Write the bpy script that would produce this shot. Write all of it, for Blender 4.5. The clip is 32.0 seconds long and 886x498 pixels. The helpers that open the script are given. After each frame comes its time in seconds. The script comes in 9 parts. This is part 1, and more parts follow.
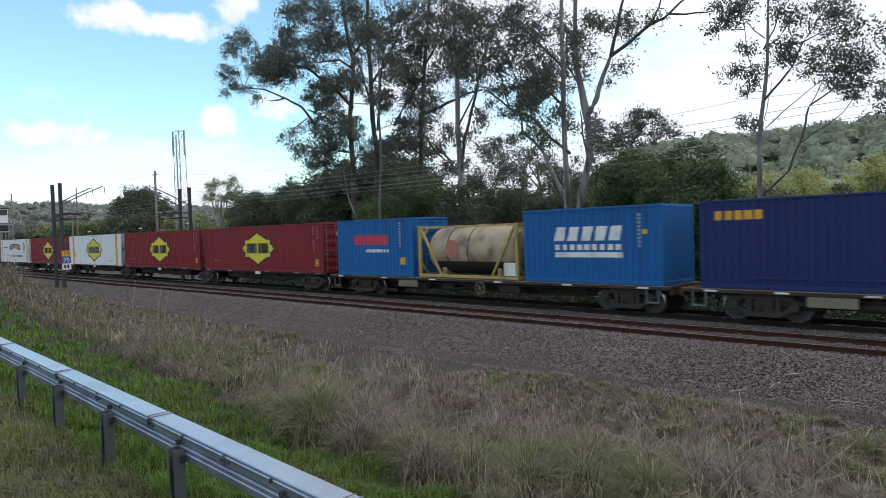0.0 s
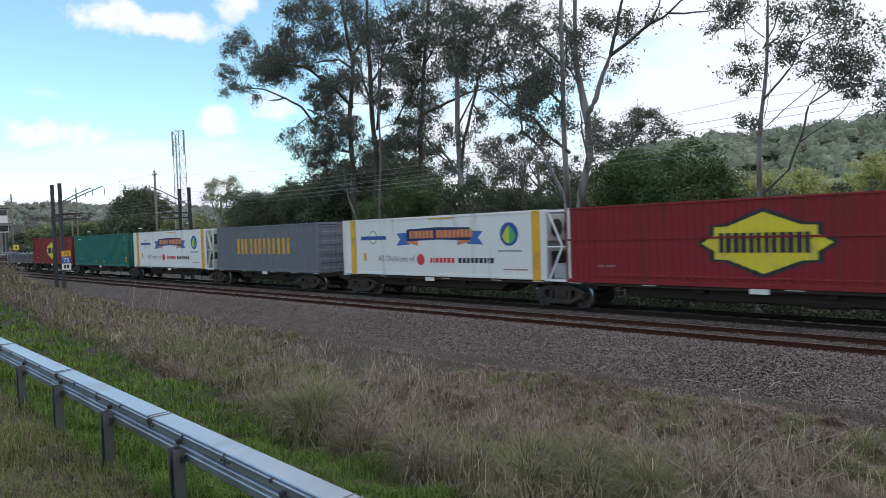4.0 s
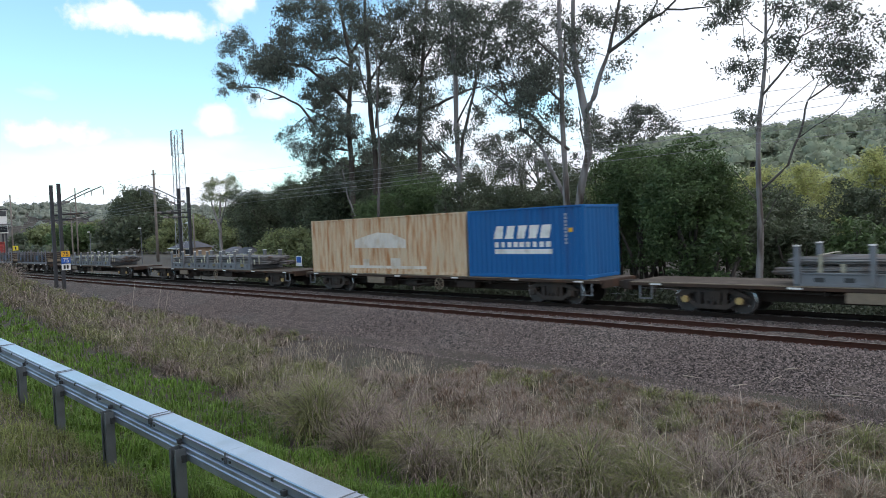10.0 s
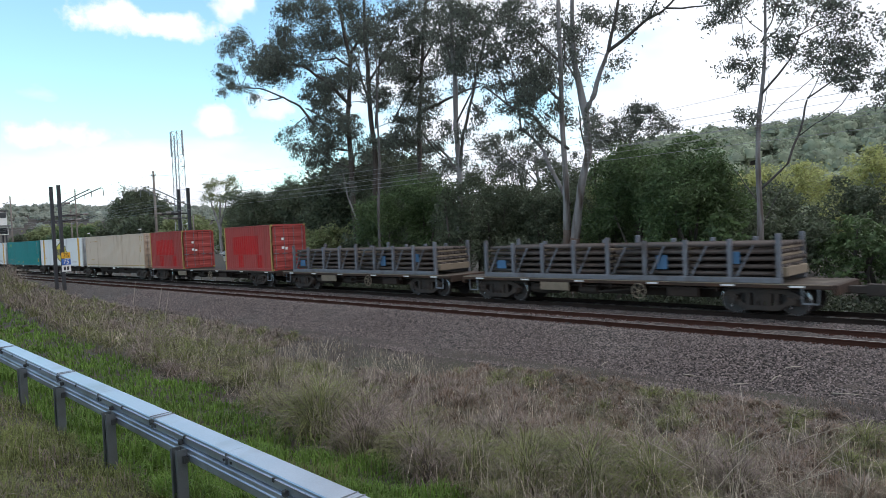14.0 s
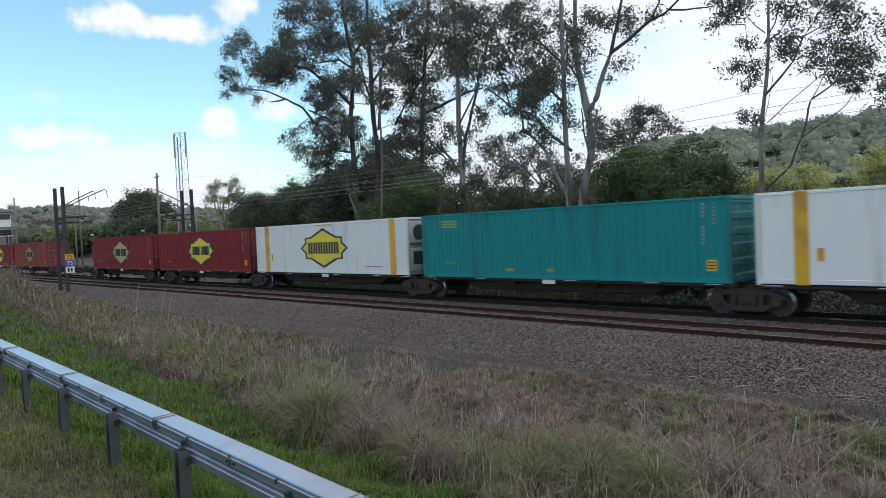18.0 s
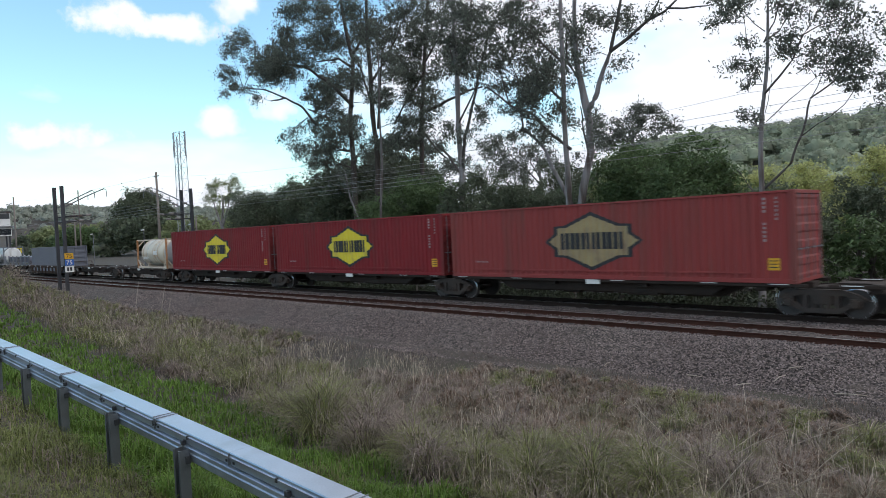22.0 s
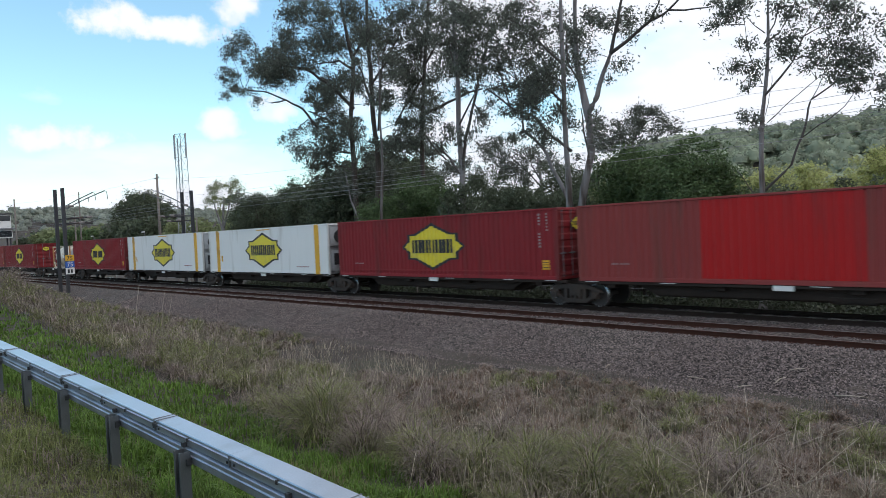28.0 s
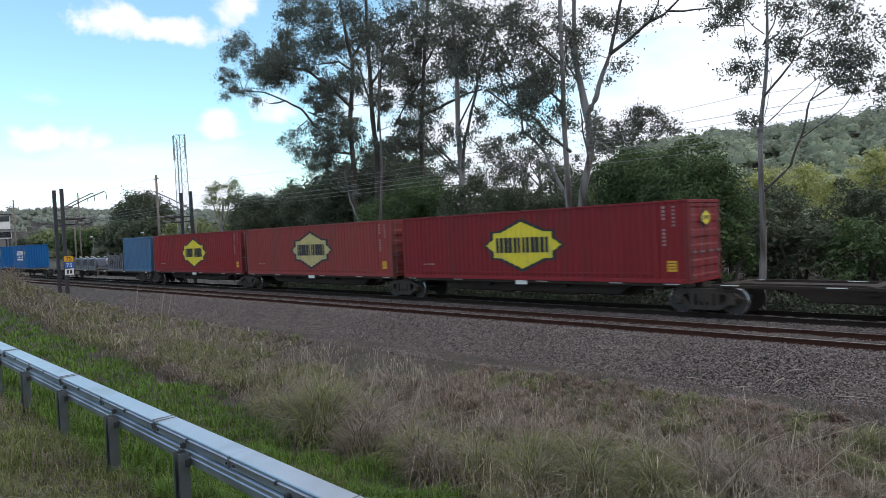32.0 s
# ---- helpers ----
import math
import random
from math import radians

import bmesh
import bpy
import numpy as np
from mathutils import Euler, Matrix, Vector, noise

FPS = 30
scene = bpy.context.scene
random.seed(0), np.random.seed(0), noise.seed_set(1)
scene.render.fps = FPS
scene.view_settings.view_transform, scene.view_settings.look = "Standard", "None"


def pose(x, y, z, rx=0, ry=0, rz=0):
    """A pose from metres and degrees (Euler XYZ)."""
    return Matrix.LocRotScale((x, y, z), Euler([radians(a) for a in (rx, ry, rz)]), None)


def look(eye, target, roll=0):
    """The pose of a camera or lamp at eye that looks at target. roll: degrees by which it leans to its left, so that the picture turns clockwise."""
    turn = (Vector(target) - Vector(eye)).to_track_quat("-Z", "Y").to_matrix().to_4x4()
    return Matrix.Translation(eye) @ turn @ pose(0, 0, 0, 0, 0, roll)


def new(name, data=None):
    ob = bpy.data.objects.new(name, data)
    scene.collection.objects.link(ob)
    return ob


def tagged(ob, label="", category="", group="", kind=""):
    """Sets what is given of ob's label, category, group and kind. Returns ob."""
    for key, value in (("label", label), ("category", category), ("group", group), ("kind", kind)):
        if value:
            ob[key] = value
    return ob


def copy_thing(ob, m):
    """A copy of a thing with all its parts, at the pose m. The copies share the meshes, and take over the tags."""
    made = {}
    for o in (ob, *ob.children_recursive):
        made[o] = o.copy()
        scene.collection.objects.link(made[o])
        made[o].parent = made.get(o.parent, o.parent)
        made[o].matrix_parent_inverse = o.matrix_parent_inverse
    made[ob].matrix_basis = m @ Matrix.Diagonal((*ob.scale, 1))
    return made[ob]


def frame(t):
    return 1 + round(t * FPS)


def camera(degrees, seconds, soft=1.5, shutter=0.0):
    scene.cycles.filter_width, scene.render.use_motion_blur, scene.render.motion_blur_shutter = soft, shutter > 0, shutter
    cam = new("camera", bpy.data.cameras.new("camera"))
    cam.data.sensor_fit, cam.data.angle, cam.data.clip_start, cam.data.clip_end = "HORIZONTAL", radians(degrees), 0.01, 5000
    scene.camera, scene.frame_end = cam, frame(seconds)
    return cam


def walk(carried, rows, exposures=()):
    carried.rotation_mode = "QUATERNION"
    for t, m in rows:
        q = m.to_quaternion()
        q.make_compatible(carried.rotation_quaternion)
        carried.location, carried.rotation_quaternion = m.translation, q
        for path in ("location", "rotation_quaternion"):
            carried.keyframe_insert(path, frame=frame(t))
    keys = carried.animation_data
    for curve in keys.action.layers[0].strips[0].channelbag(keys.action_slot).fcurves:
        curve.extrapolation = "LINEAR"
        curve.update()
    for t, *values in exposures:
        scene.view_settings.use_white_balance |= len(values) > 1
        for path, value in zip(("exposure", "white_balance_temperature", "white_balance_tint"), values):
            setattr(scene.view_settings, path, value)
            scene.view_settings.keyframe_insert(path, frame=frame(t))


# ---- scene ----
# A freight train passes on the far track of a double line, seen from a bank beside a road barrier.
EYE = (0.0, -23.178, 3.264)
cam = camera(67.04, 32.0, soft=0.8, shutter=0.18)
PATH = [
    (0, pose(*EYE, 88.469, 1.881, 44.890)), (1, pose(*EYE, 88.491, 1.908, 44.884)), (2, pose(*EYE, 88.479, 1.909, 44.877)),
    (3, pose(*EYE, 88.454, 1.919, 44.892)), (3.5, pose(*EYE, 88.460, 1.927, 44.897)), (5.5, pose(*EYE, 88.258, 2.114, 44.754)),
    (6, pose(*EYE, 88.245, 2.125, 44.752)), (7, pose(*EYE, 88.236, 2.168, 44.757)), (8, pose(*EYE, 88.279, 2.231, 44.797)),
    (9, pose(*EYE, 88.273, 2.286, 44.831)), (10, pose(*EYE, 88.251, 2.335, 44.828)), (11, pose(*EYE, 88.214, 2.397, 44.833)),
    (12, pose(*EYE, 88.177, 2.466, 44.854)), (13, pose(*EYE, 88.176, 2.528, 44.872)), (14, pose(*EYE, 88.236, 2.575, 44.837)),
    (14.5, pose(*EYE, 88.256, 2.582, 44.827)), (16.5, pose(*EYE, 88.428, 2.546, 44.998)), (17, pose(*EYE, 88.415, 2.562, 45.024)),
    (18, pose(*EYE, 88.382, 2.566, 45.074)), (19, pose(*EYE, 88.348, 2.577, 45.032)), (20, pose(*EYE, 88.320, 2.584, 45.023)),
    (21, pose(*EYE, 88.291, 2.596, 45.021)), (22, pose(*EYE, 88.281, 2.632, 45.041)), (23, pose(*EYE, 88.296, 2.684, 45.085)),
    (24, pose(*EYE, 88.321, 2.695, 45.021)), (25, pose(*EYE, 88.392, 2.652, 44.965)), (25.5, pose(*EYE, 88.413, 2.643, 44.957)),
    (27.5, pose(*EYE, 88.441, 2.663, 45.085)), (28, pose(*EYE, 88.439, 2.663, 45.084)), (29, pose(*EYE, 88.442, 2.643, 45.076)),
    (30, pose(*EYE, 88.466, 2.606, 45.068)), (31, pose(*EYE, 88.484, 2.636, 45.039)), (32, pose(*EYE, 88.502, 2.659, 45.029)),
]

walk(cam, PATH, exposures=[(t, s, 6350, 13) for t, s in ((0.0, -0.43), (2.0, -0.38), (5.0, -0.5), (6.5, -0.5), (8.0, -0.32), (13.0, -0.28), (15.0, -0.32), (17.0, -0.5), (19.5, -0.5),
                                                       (22.0, -0.4), (25.0, -0.28), (27.5, -0.42), (29.0, -0.47), (30.5, -0.5), (32.0, -0.4))])

# ---- world and sun ----
SUN_EL, SUN_AZ = radians(52), radians(50)      # the sun stands behind the trees, veiled by cloud
world = bpy.data.worlds.new("world")
scene.world = world
world.use_nodes = True
wt = world.node_tree
wt.nodes.clear()


def wnode(kind, **kw):
    n = wt.nodes.new(kind)
    for k, v in kw.items():
        n.inputs[k].default_value = v
    return n


sky = wt.nodes.new("ShaderNodeTexSky")
sky.sky_type = "NISHITA"
sky.sun_disc = False
sky.sun_elevation, sky.sun_rotation = SUN_EL, SUN_AZ
sky.air_density, sky.dust_density, sky.ozone_density = 1.0, 0.6, 1.2
geo_dir = wt.nodes.new("ShaderNodeTexCoord")
sep = wt.nodes.new("ShaderNodeSeparateXYZ")
wt.links.new(geo_dir.outputs["Generated"], sep.inputs[0])
up_add = wt.nodes.new("ShaderNodeMath")
up_add.operation, up_add.inputs[1].default_value = "MAXIMUM", 0.02
wt.links.new(sep.outputs["Z"], up_add.inputs[0])
soften = wt.nodes.new("ShaderNodeMath")
soften.operation, soften.inputs[1].default_value = "ADD", 0.22
wt.links.new(up_add.outputs[0], soften.inputs[0])
flat = wt.nodes.new("ShaderNodeVectorMath")
flat.operation = "DIVIDE"
comb = wt.nodes.new("ShaderNodeCombineXYZ")
for i in range(3):
    wt.links.new(soften.outputs[0], comb.inputs[i])
wt.links.new(geo_dir.outputs["Generated"], flat.inputs[0])
wt.links.new(comb.outputs[0], flat.inputs[1])
puff = wnode("ShaderNodeTexNoise", Scale=1.15, Detail=7.0, Roughness=0.52)
shift = wt.nodes.new("ShaderNodeVectorMath")
shift.operation = "ADD"
shift.inputs[1].default_value = (3.1, 1.7, 0.4)
wt.links.new(flat.outputs[0], shift.inputs[0])
wt.links.new(shift.outputs[0], puff.inputs["Vector"])
# more cloud towards the horizon
low = wt.nodes.new("ShaderNodeMapRange")
low.inputs["From Min"].default_value, low.inputs["From Max"].default_value = 0.04, 0.17
low.inputs["To Min"].default_value, low.inputs["To Max"].default_value = 0.26, -0.06
wt.links.new(sep.outputs["Z"], low.inputs["Value"])
thick = wt.nodes.new("ShaderNodeMath")
thick.operation = "ADD"
wt.links.new(puff.outputs["Fac"], thick.inputs[0])
wt.links.new(low.outputs[0], thick.inputs[1])
# and a bright veil round the sun
glow = wt.nodes.new("ShaderNodeVectorMath")
glow.operation = "DOT_PRODUCT"
glow.inputs[1].default_value = (math.sin(SUN_AZ) * math.cos(SUN_EL), math.cos(SUN_AZ) * math.cos(SUN_EL), math.sin(SUN_EL))
wt.links.new(geo_dir.outputs["Generated"], glow.inputs[0])
veil = wt.nodes.new("ShaderNodeMapRange")
veil.inputs["From Min"].default_value, veil.inputs["From Max"].default_value = 0.0, 0.50
veil.inputs["To Min"].default_value, veil.inputs["To Max"].default_value = 0.0, 0.42
wt.links.new(glow.outputs["Value"], veil.inputs["Value"])
thick2 = wt.nodes.new("ShaderNodeMath")
thick2.operation = "ADD"
wt.links.new(thick.outputs[0], thick2.inputs[0])
wt.links.new(veil.outputs[0], thick2.inputs[1])
cover = wt.nodes.new("ShaderNodeValToRGB")
cover.color_ramp.elements[0].position, cover.color_ramp.elements[1].position = 0.50, 0.66
wt.links.new(thick2.outputs[0], cover.inputs[0])
mixs = wt.nodes.new("ShaderNodeMix")
mixs.data_type = "RGBA"
boost = wt.nodes.new("ShaderNodeVectorMath")
boost.operation = "MULTIPLY"
boost.inputs[1].default_value = (3.0, 3.6, 3.1)
wt.links.new(sky.outputs[0], boost.inputs[0])


def wmath(op, a, b):
    n = wt.nodes.new("ShaderNodeMath")
    n.operation = op
    for i, v in enumerate((a, b)):
        if isinstance(v, float):
            n.inputs[i].default_value = v
        else:
            wt.links.new(v, n.inputs[i])
    return n.outputs[0]


def cumulus(centre, wide, high, before):
    """One heaped cloud: an oval of the sky with a ragged edge, flatter below."""
    c = Vector(centre).normalized()
    side = Vector((0, 0, 1)).cross(c).normalized()
    top = c.cross(side)
    dist = None
    for axis, size in ((side, wide), (top, high)):
        n = wt.nodes.new("ShaderNodeVectorMath")
        n.operation = "DOT_PRODUCT"
        n.inputs[1].default_value = axis
        wt.links.new(geo_dir.outputs["Generated"], n.inputs[0])
        q = wmath("POWER", wmath("MULTIPLY", wmath("ABSOLUTE", n.outputs["Value"], 0.0), 1 / size), 2.0)
        dist = q if dist is None else wmath("ADD", dist, q)
    body = wmath("SUBTRACT", wmath("MULTIPLY", wmath("SUBTRACT", ragged.outputs["Fac"], 0.5), 5.0), wmath("SUBTRACT", dist, 1.0))
    ramp = wt.nodes.new("ShaderNodeMapRange")
    ramp.interpolation_type = "SMOOTHSTEP"
    ramp.inputs["From Min"].default_value, ramp.inputs["From Max"].default_value = -0.5, 1.0
    wt.links.new(body, ramp.inputs["Value"])
    return wmath("MAXIMUM", before, ramp.outputs[0])


ragged = wnode("ShaderNodeTexNoise", Scale=24.0, Detail=7.0, Roughness=0.6)
wt.links.new(geo_dir.outputs["Generated"], ragged.inputs["Vector"])
amount = cover.outputs[0]
for centre, wide, high in (((-0.953, 0.268, 0.142), 0.062, 0.017), ((-0.8785, 0.4486, 0.1646), 0.036, 0.02), ((-0.842, 0.505, 0.186), 0.03, 0.022), ((-0.905, 0.315, 0.292), 0.05, 0.022), ((-0.875, 0.39, 0.283), 0.06, 0.017), ((-0.835, 0.455, 0.312), 0.03, 0.022)):
    amount = cumulus(centre, wide, high, amount)
wt.links.new(amount, mixs.inputs["Factor"])
wt.links.new(boost.outputs[0], mixs.inputs["A"])
mixs.inputs["B"].default_value = (13.6, 14.2, 14.9, 1)
back = wnode("ShaderNodeBackground", Strength=0.1)
wt.links.new(mixs.outputs["Result"], back.inputs["Color"])
wout = wt.nodes.new("ShaderNodeOutputWorld")
wt.links.new(back.outputs[0], wout.inputs[0])

sun = new("sun", bpy.data.lights.new("sun", "SUN"))
sun.data.energy, sun.data.angle, sun.data.color = 0.6, radians(14), (1.0, 0.96, 0.9)
sun.matrix_world = look((math.sin(SUN_AZ) * 100 * math.cos(SUN_EL), math.cos(SUN_AZ) * 100 * math.cos(SUN_EL), 100 * math.sin(SUN_EL)), (0, 0, 0))


# ---- materials ----
def material(name, base, rough=0.6, metal=0.0, vary=0.12, scale=6.0, fine=60.0, bump=0.15, stain=None, stain_amount=0.0, stain_scale=1.2,
             random_shift=0.0, island=False, streak=False, trans=0.0, spec=0.5, cells=0.0):
    """A surface with variation at two scales: broad patches (scale) and grain (fine), stains of their own colour, and relief."""
    m = bpy.data.materials.new(name)
    m.use_nodes = True
    nt = m.node_tree
    b = nt.nodes["Principled BSDF"]
    b.inputs["Roughness"].default_value, b.inputs["Metallic"].default_value = rough, metal
    b.inputs["Specular IOR Level"].default_value = spec
    tc = nt.nodes.new("ShaderNodeTexCoord")
    src = tc.outputs["Object"]
    if streak:
        mp = nt.nodes.new("ShaderNodeMapping")
        mp.inputs["Scale"].default_value = (1, 1, 0.12)
        nt.links.new(src, mp.inputs["Vector"])
        ssrc = mp.outputs[0]
    else:
        ssrc = src
    def noise_tex(sc, det, source):
        n = nt.nodes.new("ShaderNodeTexNoise")
        n.inputs["Scale"].default_value, n.inputs["Detail"].default_value = sc, det
        nt.links.new(source, n.inputs["Vector"])
        return n.outputs["Fac"]
    broad, grain = noise_tex(scale, 4, ssrc), noise_tex(fine, 3, src)
    def math_node(op, a, c):
        n = nt.nodes.new("ShaderNodeMath")
        n.operation = op
        for i, v in ((0, a), (1, c)):
            if isinstance(v, (int, float)):
                n.inputs[i].default_value = v
            else:
                nt.links.new(v, n.inputs[i])
        return n.outputs[0]
    value = math_node("ADD", math_node("MULTIPLY", math_node("SUBTRACT", broad, 0.5), vary * 3.2), math_node("MULTIPLY", math_node("SUBTRACT", grain, 0.5), vary * 2.0))
    if random_shift:
        if island:
            g = nt.nodes.new("ShaderNodeNewGeometry")
            rnd = g.outputs["Random Per Island"]
        else:
            oi = nt.nodes.new("ShaderNodeObjectInfo")
            rnd = oi.outputs["Random"]
        value = math_node("ADD", value, math_node("MULTIPLY", math_node("SUBTRACT", rnd, 0.5), random_shift * 2))
    if cells:
        # angular pieces, each of its own tone
        vo = nt.nodes.new("ShaderNodeTexVoronoi")
        vo.inputs["Scale"].default_value = cells
        nt.links.new(src, vo.inputs["Vector"])
        tone = nt.nodes.new("ShaderNodeSeparateColor")
        nt.links.new(vo.outputs["Color"], tone.inputs[0])
        value = math_node("ADD", value, math_node("MULTIPLY", math_node("SUBTRACT", tone.outputs[0], 0.5), 1.5))
        value = math_node("SUBTRACT", value, math_node("MULTIPLY", math_node("MAXIMUM", math_node("SUBTRACT", vo.outputs["Distance"], 0.36), 0.0), 2.2))
        grain = math_node("SUBTRACT", 1.0, vo.outputs["Distance"])
    value = math_node("MAXIMUM", math_node("ADD", value, 1.0), 0.15)
    sc = nt.nodes.new("ShaderNodeVectorMath")
    sc.operation = "SCALE"
    sc.inputs[0].default_value = base[:3]
    nt.links.new(value, sc.inputs["Scale"])
    colour = sc.outputs[0]
    if stain:
        s = noise_tex(stain_scale, 6, ssrc)
        r = nt.nodes.new("ShaderNodeMapRange")
        r.inputs["From Min"].default_value, r.inputs["From Max"].default_value = 0.62 - 0.25 * stain_amount, 0.80 - 0.2 * stain_amount
        nt.links.new(s, r.inputs["Value"])
        mx = nt.nodes.new("ShaderNodeMix")
        mx.data_type = "RGBA"
        nt.links.new(r.outputs[0], mx.inputs["Factor"])
        nt.links.new(colour, mx.inputs["A"])
        mx.inputs["B"].default_value = (*stain, 1)
        colour = mx.outputs["Result"]
    nt.links.new(colour, b.inputs["Base Color"])
    rr = math_node("ADD", math_node("MULTIPLY", math_node("SUBTRACT", broad, 0.5), 0.25), rough)
    nt.links.new(rr, b.inputs["Roughness"])
    if bump:
        bp = nt.nodes.new("ShaderNodeBump")
        bp.inputs["Strength"].default_value, bp.inputs["Distance"].default_value = bump, 0.02
        nt.links.new(grain, bp.inputs["Height"])
        nt.links.new(bp.outputs[0], b.inputs["Normal"])
    if trans:
        tr = nt.nodes.new("ShaderNodeBsdfTranslucent")
        nt.links.new(colour, tr.inputs["Color"])
        ms = nt.nodes.new("ShaderNodeMixShader")
        ms.inputs[0].default_value = trans
        nt.links.new(b.outputs[0], ms.inputs[1])
        nt.links.new(tr.outputs[0], ms.inputs[2])
        nt.links.new(ms.outputs[0], nt.nodes["Material Output"].inputs["Surface"])
    return m


RUST, GRIME = (0.13, 0.055, 0.03), (0.05, 0.045, 0.04)
M_RED = material("red_paint", (0.222, 0.020, 0.025), 0.55, vary=0.1, scale=1.5, fine=40, bump=0.05, stain=(0.13, 0.03, 0.028), stain_amount=0.35, random_shift=0.13, streak=True, spec=0.25)
M_FADED = material("faded_red_paint", (0.26, 0.048, 0.045), 0.6, vary=0.12, scale=1.5, fine=40, bump=0.05, stain=(0.18, 0.06, 0.05), stain_amount=0.45, streak=True, spec=0.25)
M_BRIGHT = material("bright_red_paint", (0.42, 0.015, 0.016), 0.45, vary=0.08, scale=1.5, fine=40, bump=0.05, stain=(0.25, 0.03, 0.03), stain_amount=0.3, random_shift=0.1, streak=True, spec=0.25)
M_SALMON = material("faded_orange_red_paint", (0.34, 0.062, 0.056), 0.55, vary=0.1, scale=1.5, fine=40, bump=0.05, stain=(0.27, 0.06, 0.05), stain_amount=0.4, random_shift=0.1, streak=True, spec=0.25)
M_WHITE = material("white_paint", (0.74, 0.75, 0.74), 0.45, vary=0.05, scale=1.2, fine=40, bump=0.03, stain=(0.42, 0.40, 0.36), stain_amount=0.22, random_shift=0.05, streak=True)
M_CREAM = material("cream_paint", (0.60, 0.51, 0.41), 0.55, vary=0.07, scale=1.2, fine=40, bump=0.04, stain=(0.34, 0.24, 0.15), stain_amount=0.3, streak=True)
M_TAN = material("rust_streaked_tan_paint", (0.60, 0.47, 0.32), 0.65, vary=0.2, scale=5.0, fine=40, bump=0.05, stain=(0.38, 0.18, 0.07), stain_amount=0.75, stain_scale=5.0, streak=True)
M_BLUE = material("blue_paint", (0.010, 0.115, 0.33), 0.5, vary=0.08, scale=1.5, fine=40, bump=0.04, stain=(0.02, 0.07, 0.2), stain_amount=0.35, random_shift=0.06, streak=True, spec=0.25)
M_NAVY = material("navy_paint", (0.016, 0.028, 0.115), 0.45, vary=0.08, scale=1.5, fine=40, bump=0.04, stain=(0.02, 0.024, 0.09), stain_amount=0.35, streak=True, spec=0.25)
M_STEELBLUE = material("faded_blue_paint", (0.05, 0.14, 0.27), 0.55, vary=0.08, scale=1.5, fine=40, bump=0.04, stain=(0.05, 0.1, 0.17), stain_amount=0.4, streak=True)
M_GREEN = material("green_paint", (0.012, 0.155, 0.122), 0.5, vary=0.08, scale=1.5, fine=40, bump=0.04, stain=(0.02, 0.12, 0.09), stain_amount=0.35, streak=True, spec=0.25)
M_TEAL = material("teal_paint", (0.01, 0.235, 0.24), 0.5, vary=0.08, scale=1.5, fine=40, bump=0.04, stain=(0.02, 0.12, 0.12), stain_amount=0.35, streak=True, spec=0.25)
M_GREY = material("grey_paint", (0.142, 0.155, 0.19), 0.55, vary=0.08, scale=1.5, fine=40, bump=0.04, stain=(0.13, 0.14, 0.15), stain_amount=0.4, streak=True)
M_YELLOW = material("yellow_paint", (0.72, 0.60, 0.035), 0.5, vary=0.06, scale=2.0, fine=40, bump=0.03, stain=(0.5, 0.42, 0.1), stain_amount=0.3)
M_OLDYELLOW = material("browned_yellow_paint", (0.33, 0.26, 0.13), 0.65, vary=0.15, scale=2.0, fine=40, bump=0.03, stain=(0.24, 0.17, 0.11), stain_amount=0.5)
M_OCHRE = material("dull_ochre_paint", (0.22, 0.18, 0.065), 0.7, vary=0.15, scale=3.0, fine=40, bump=0.05, stain=(0.12, 0.10, 0.07), stain_amount=0.5)
M_PALEYELLOW = material("faded_yellow_paint", (0.50, 0.43, 0.19), 0.6, vary=0.1, scale=2.0, fine=40, bump=0.03, stain=(0.4, 0.33, 0.2), stain_amount=0.5)
M_AMBER = material("amber_paint", (0.70, 0.38, 0.02), 0.5, vary=0.1, scale=3.0, fine=40, bump=0.03, stain=(0.4, 0.22, 0.04), stain_amount=0.4)
M_BLACKPAINT = material("black_paint", (0.02, 0.022, 0.027), 0.5, vary=0.1, scale=3.0, fine=40, bump=0.03)
M_WHITEMARK = material("white_marking_paint", (0.72, 0.72, 0.70), 0.5, vary=0.08, scale=4.0, fine=40, bump=0.02, stain=(0.4, 0.38, 0.35), stain_amount=0.3)
M_PATCH = material("pale_overpaint", (0.62, 0.59, 0.54), 0.6, vary=0.12, scale=2.0, fine=40, bump=0.04, stain=(0.45, 0.36, 0.26), stain_amount=0.4)
M_STENCILPALE = material("faded_pale_stencil", (0.26, 0.30, 0.38), 0.6, vary=0.15, scale=4.0, fine=40, bump=0.02)
M_STENCIL = material("faded_stencil_paint", (0.30, 0.25, 0.25), 0.6, vary=0.15, scale=4.0, fine=40, bump=0.02)
M_REDMARK = material("red_marking_paint", (0.62, 0.03, 0.04), 0.5, vary=0.06, scale=4.0, fine=40, bump=0.02)
M_BLUEMARK = material("blue_marking_paint", (0.02, 0.07, 0.30), 0.5, vary=0.06, scale=4.0, fine=40, bump=0.02)
M_ORANGEMARK = material("orange_marking_paint", (0.62, 0.22, 0.08), 0.5, vary=0.06, scale=4.0, fine=40, bump=0.02)
M_RIBBON = material("bright_blue_marking_paint", (0.03, 0.13, 0.42), 0.5, vary=0.08, scale=3.0, fine=40, bump=0.02)
M_LIME = material("lime_marking_paint", (0.50, 0.55, 0.04), 0.5, vary=0.06, scale=4.0, fine=40, bump=0.02)
M_LEAFGREEN = material("leaf_green_marking_paint", (0.06, 0.36, 0.12), 0.5, vary=0.06, scale=4.0, fine=40, bump=0.02)
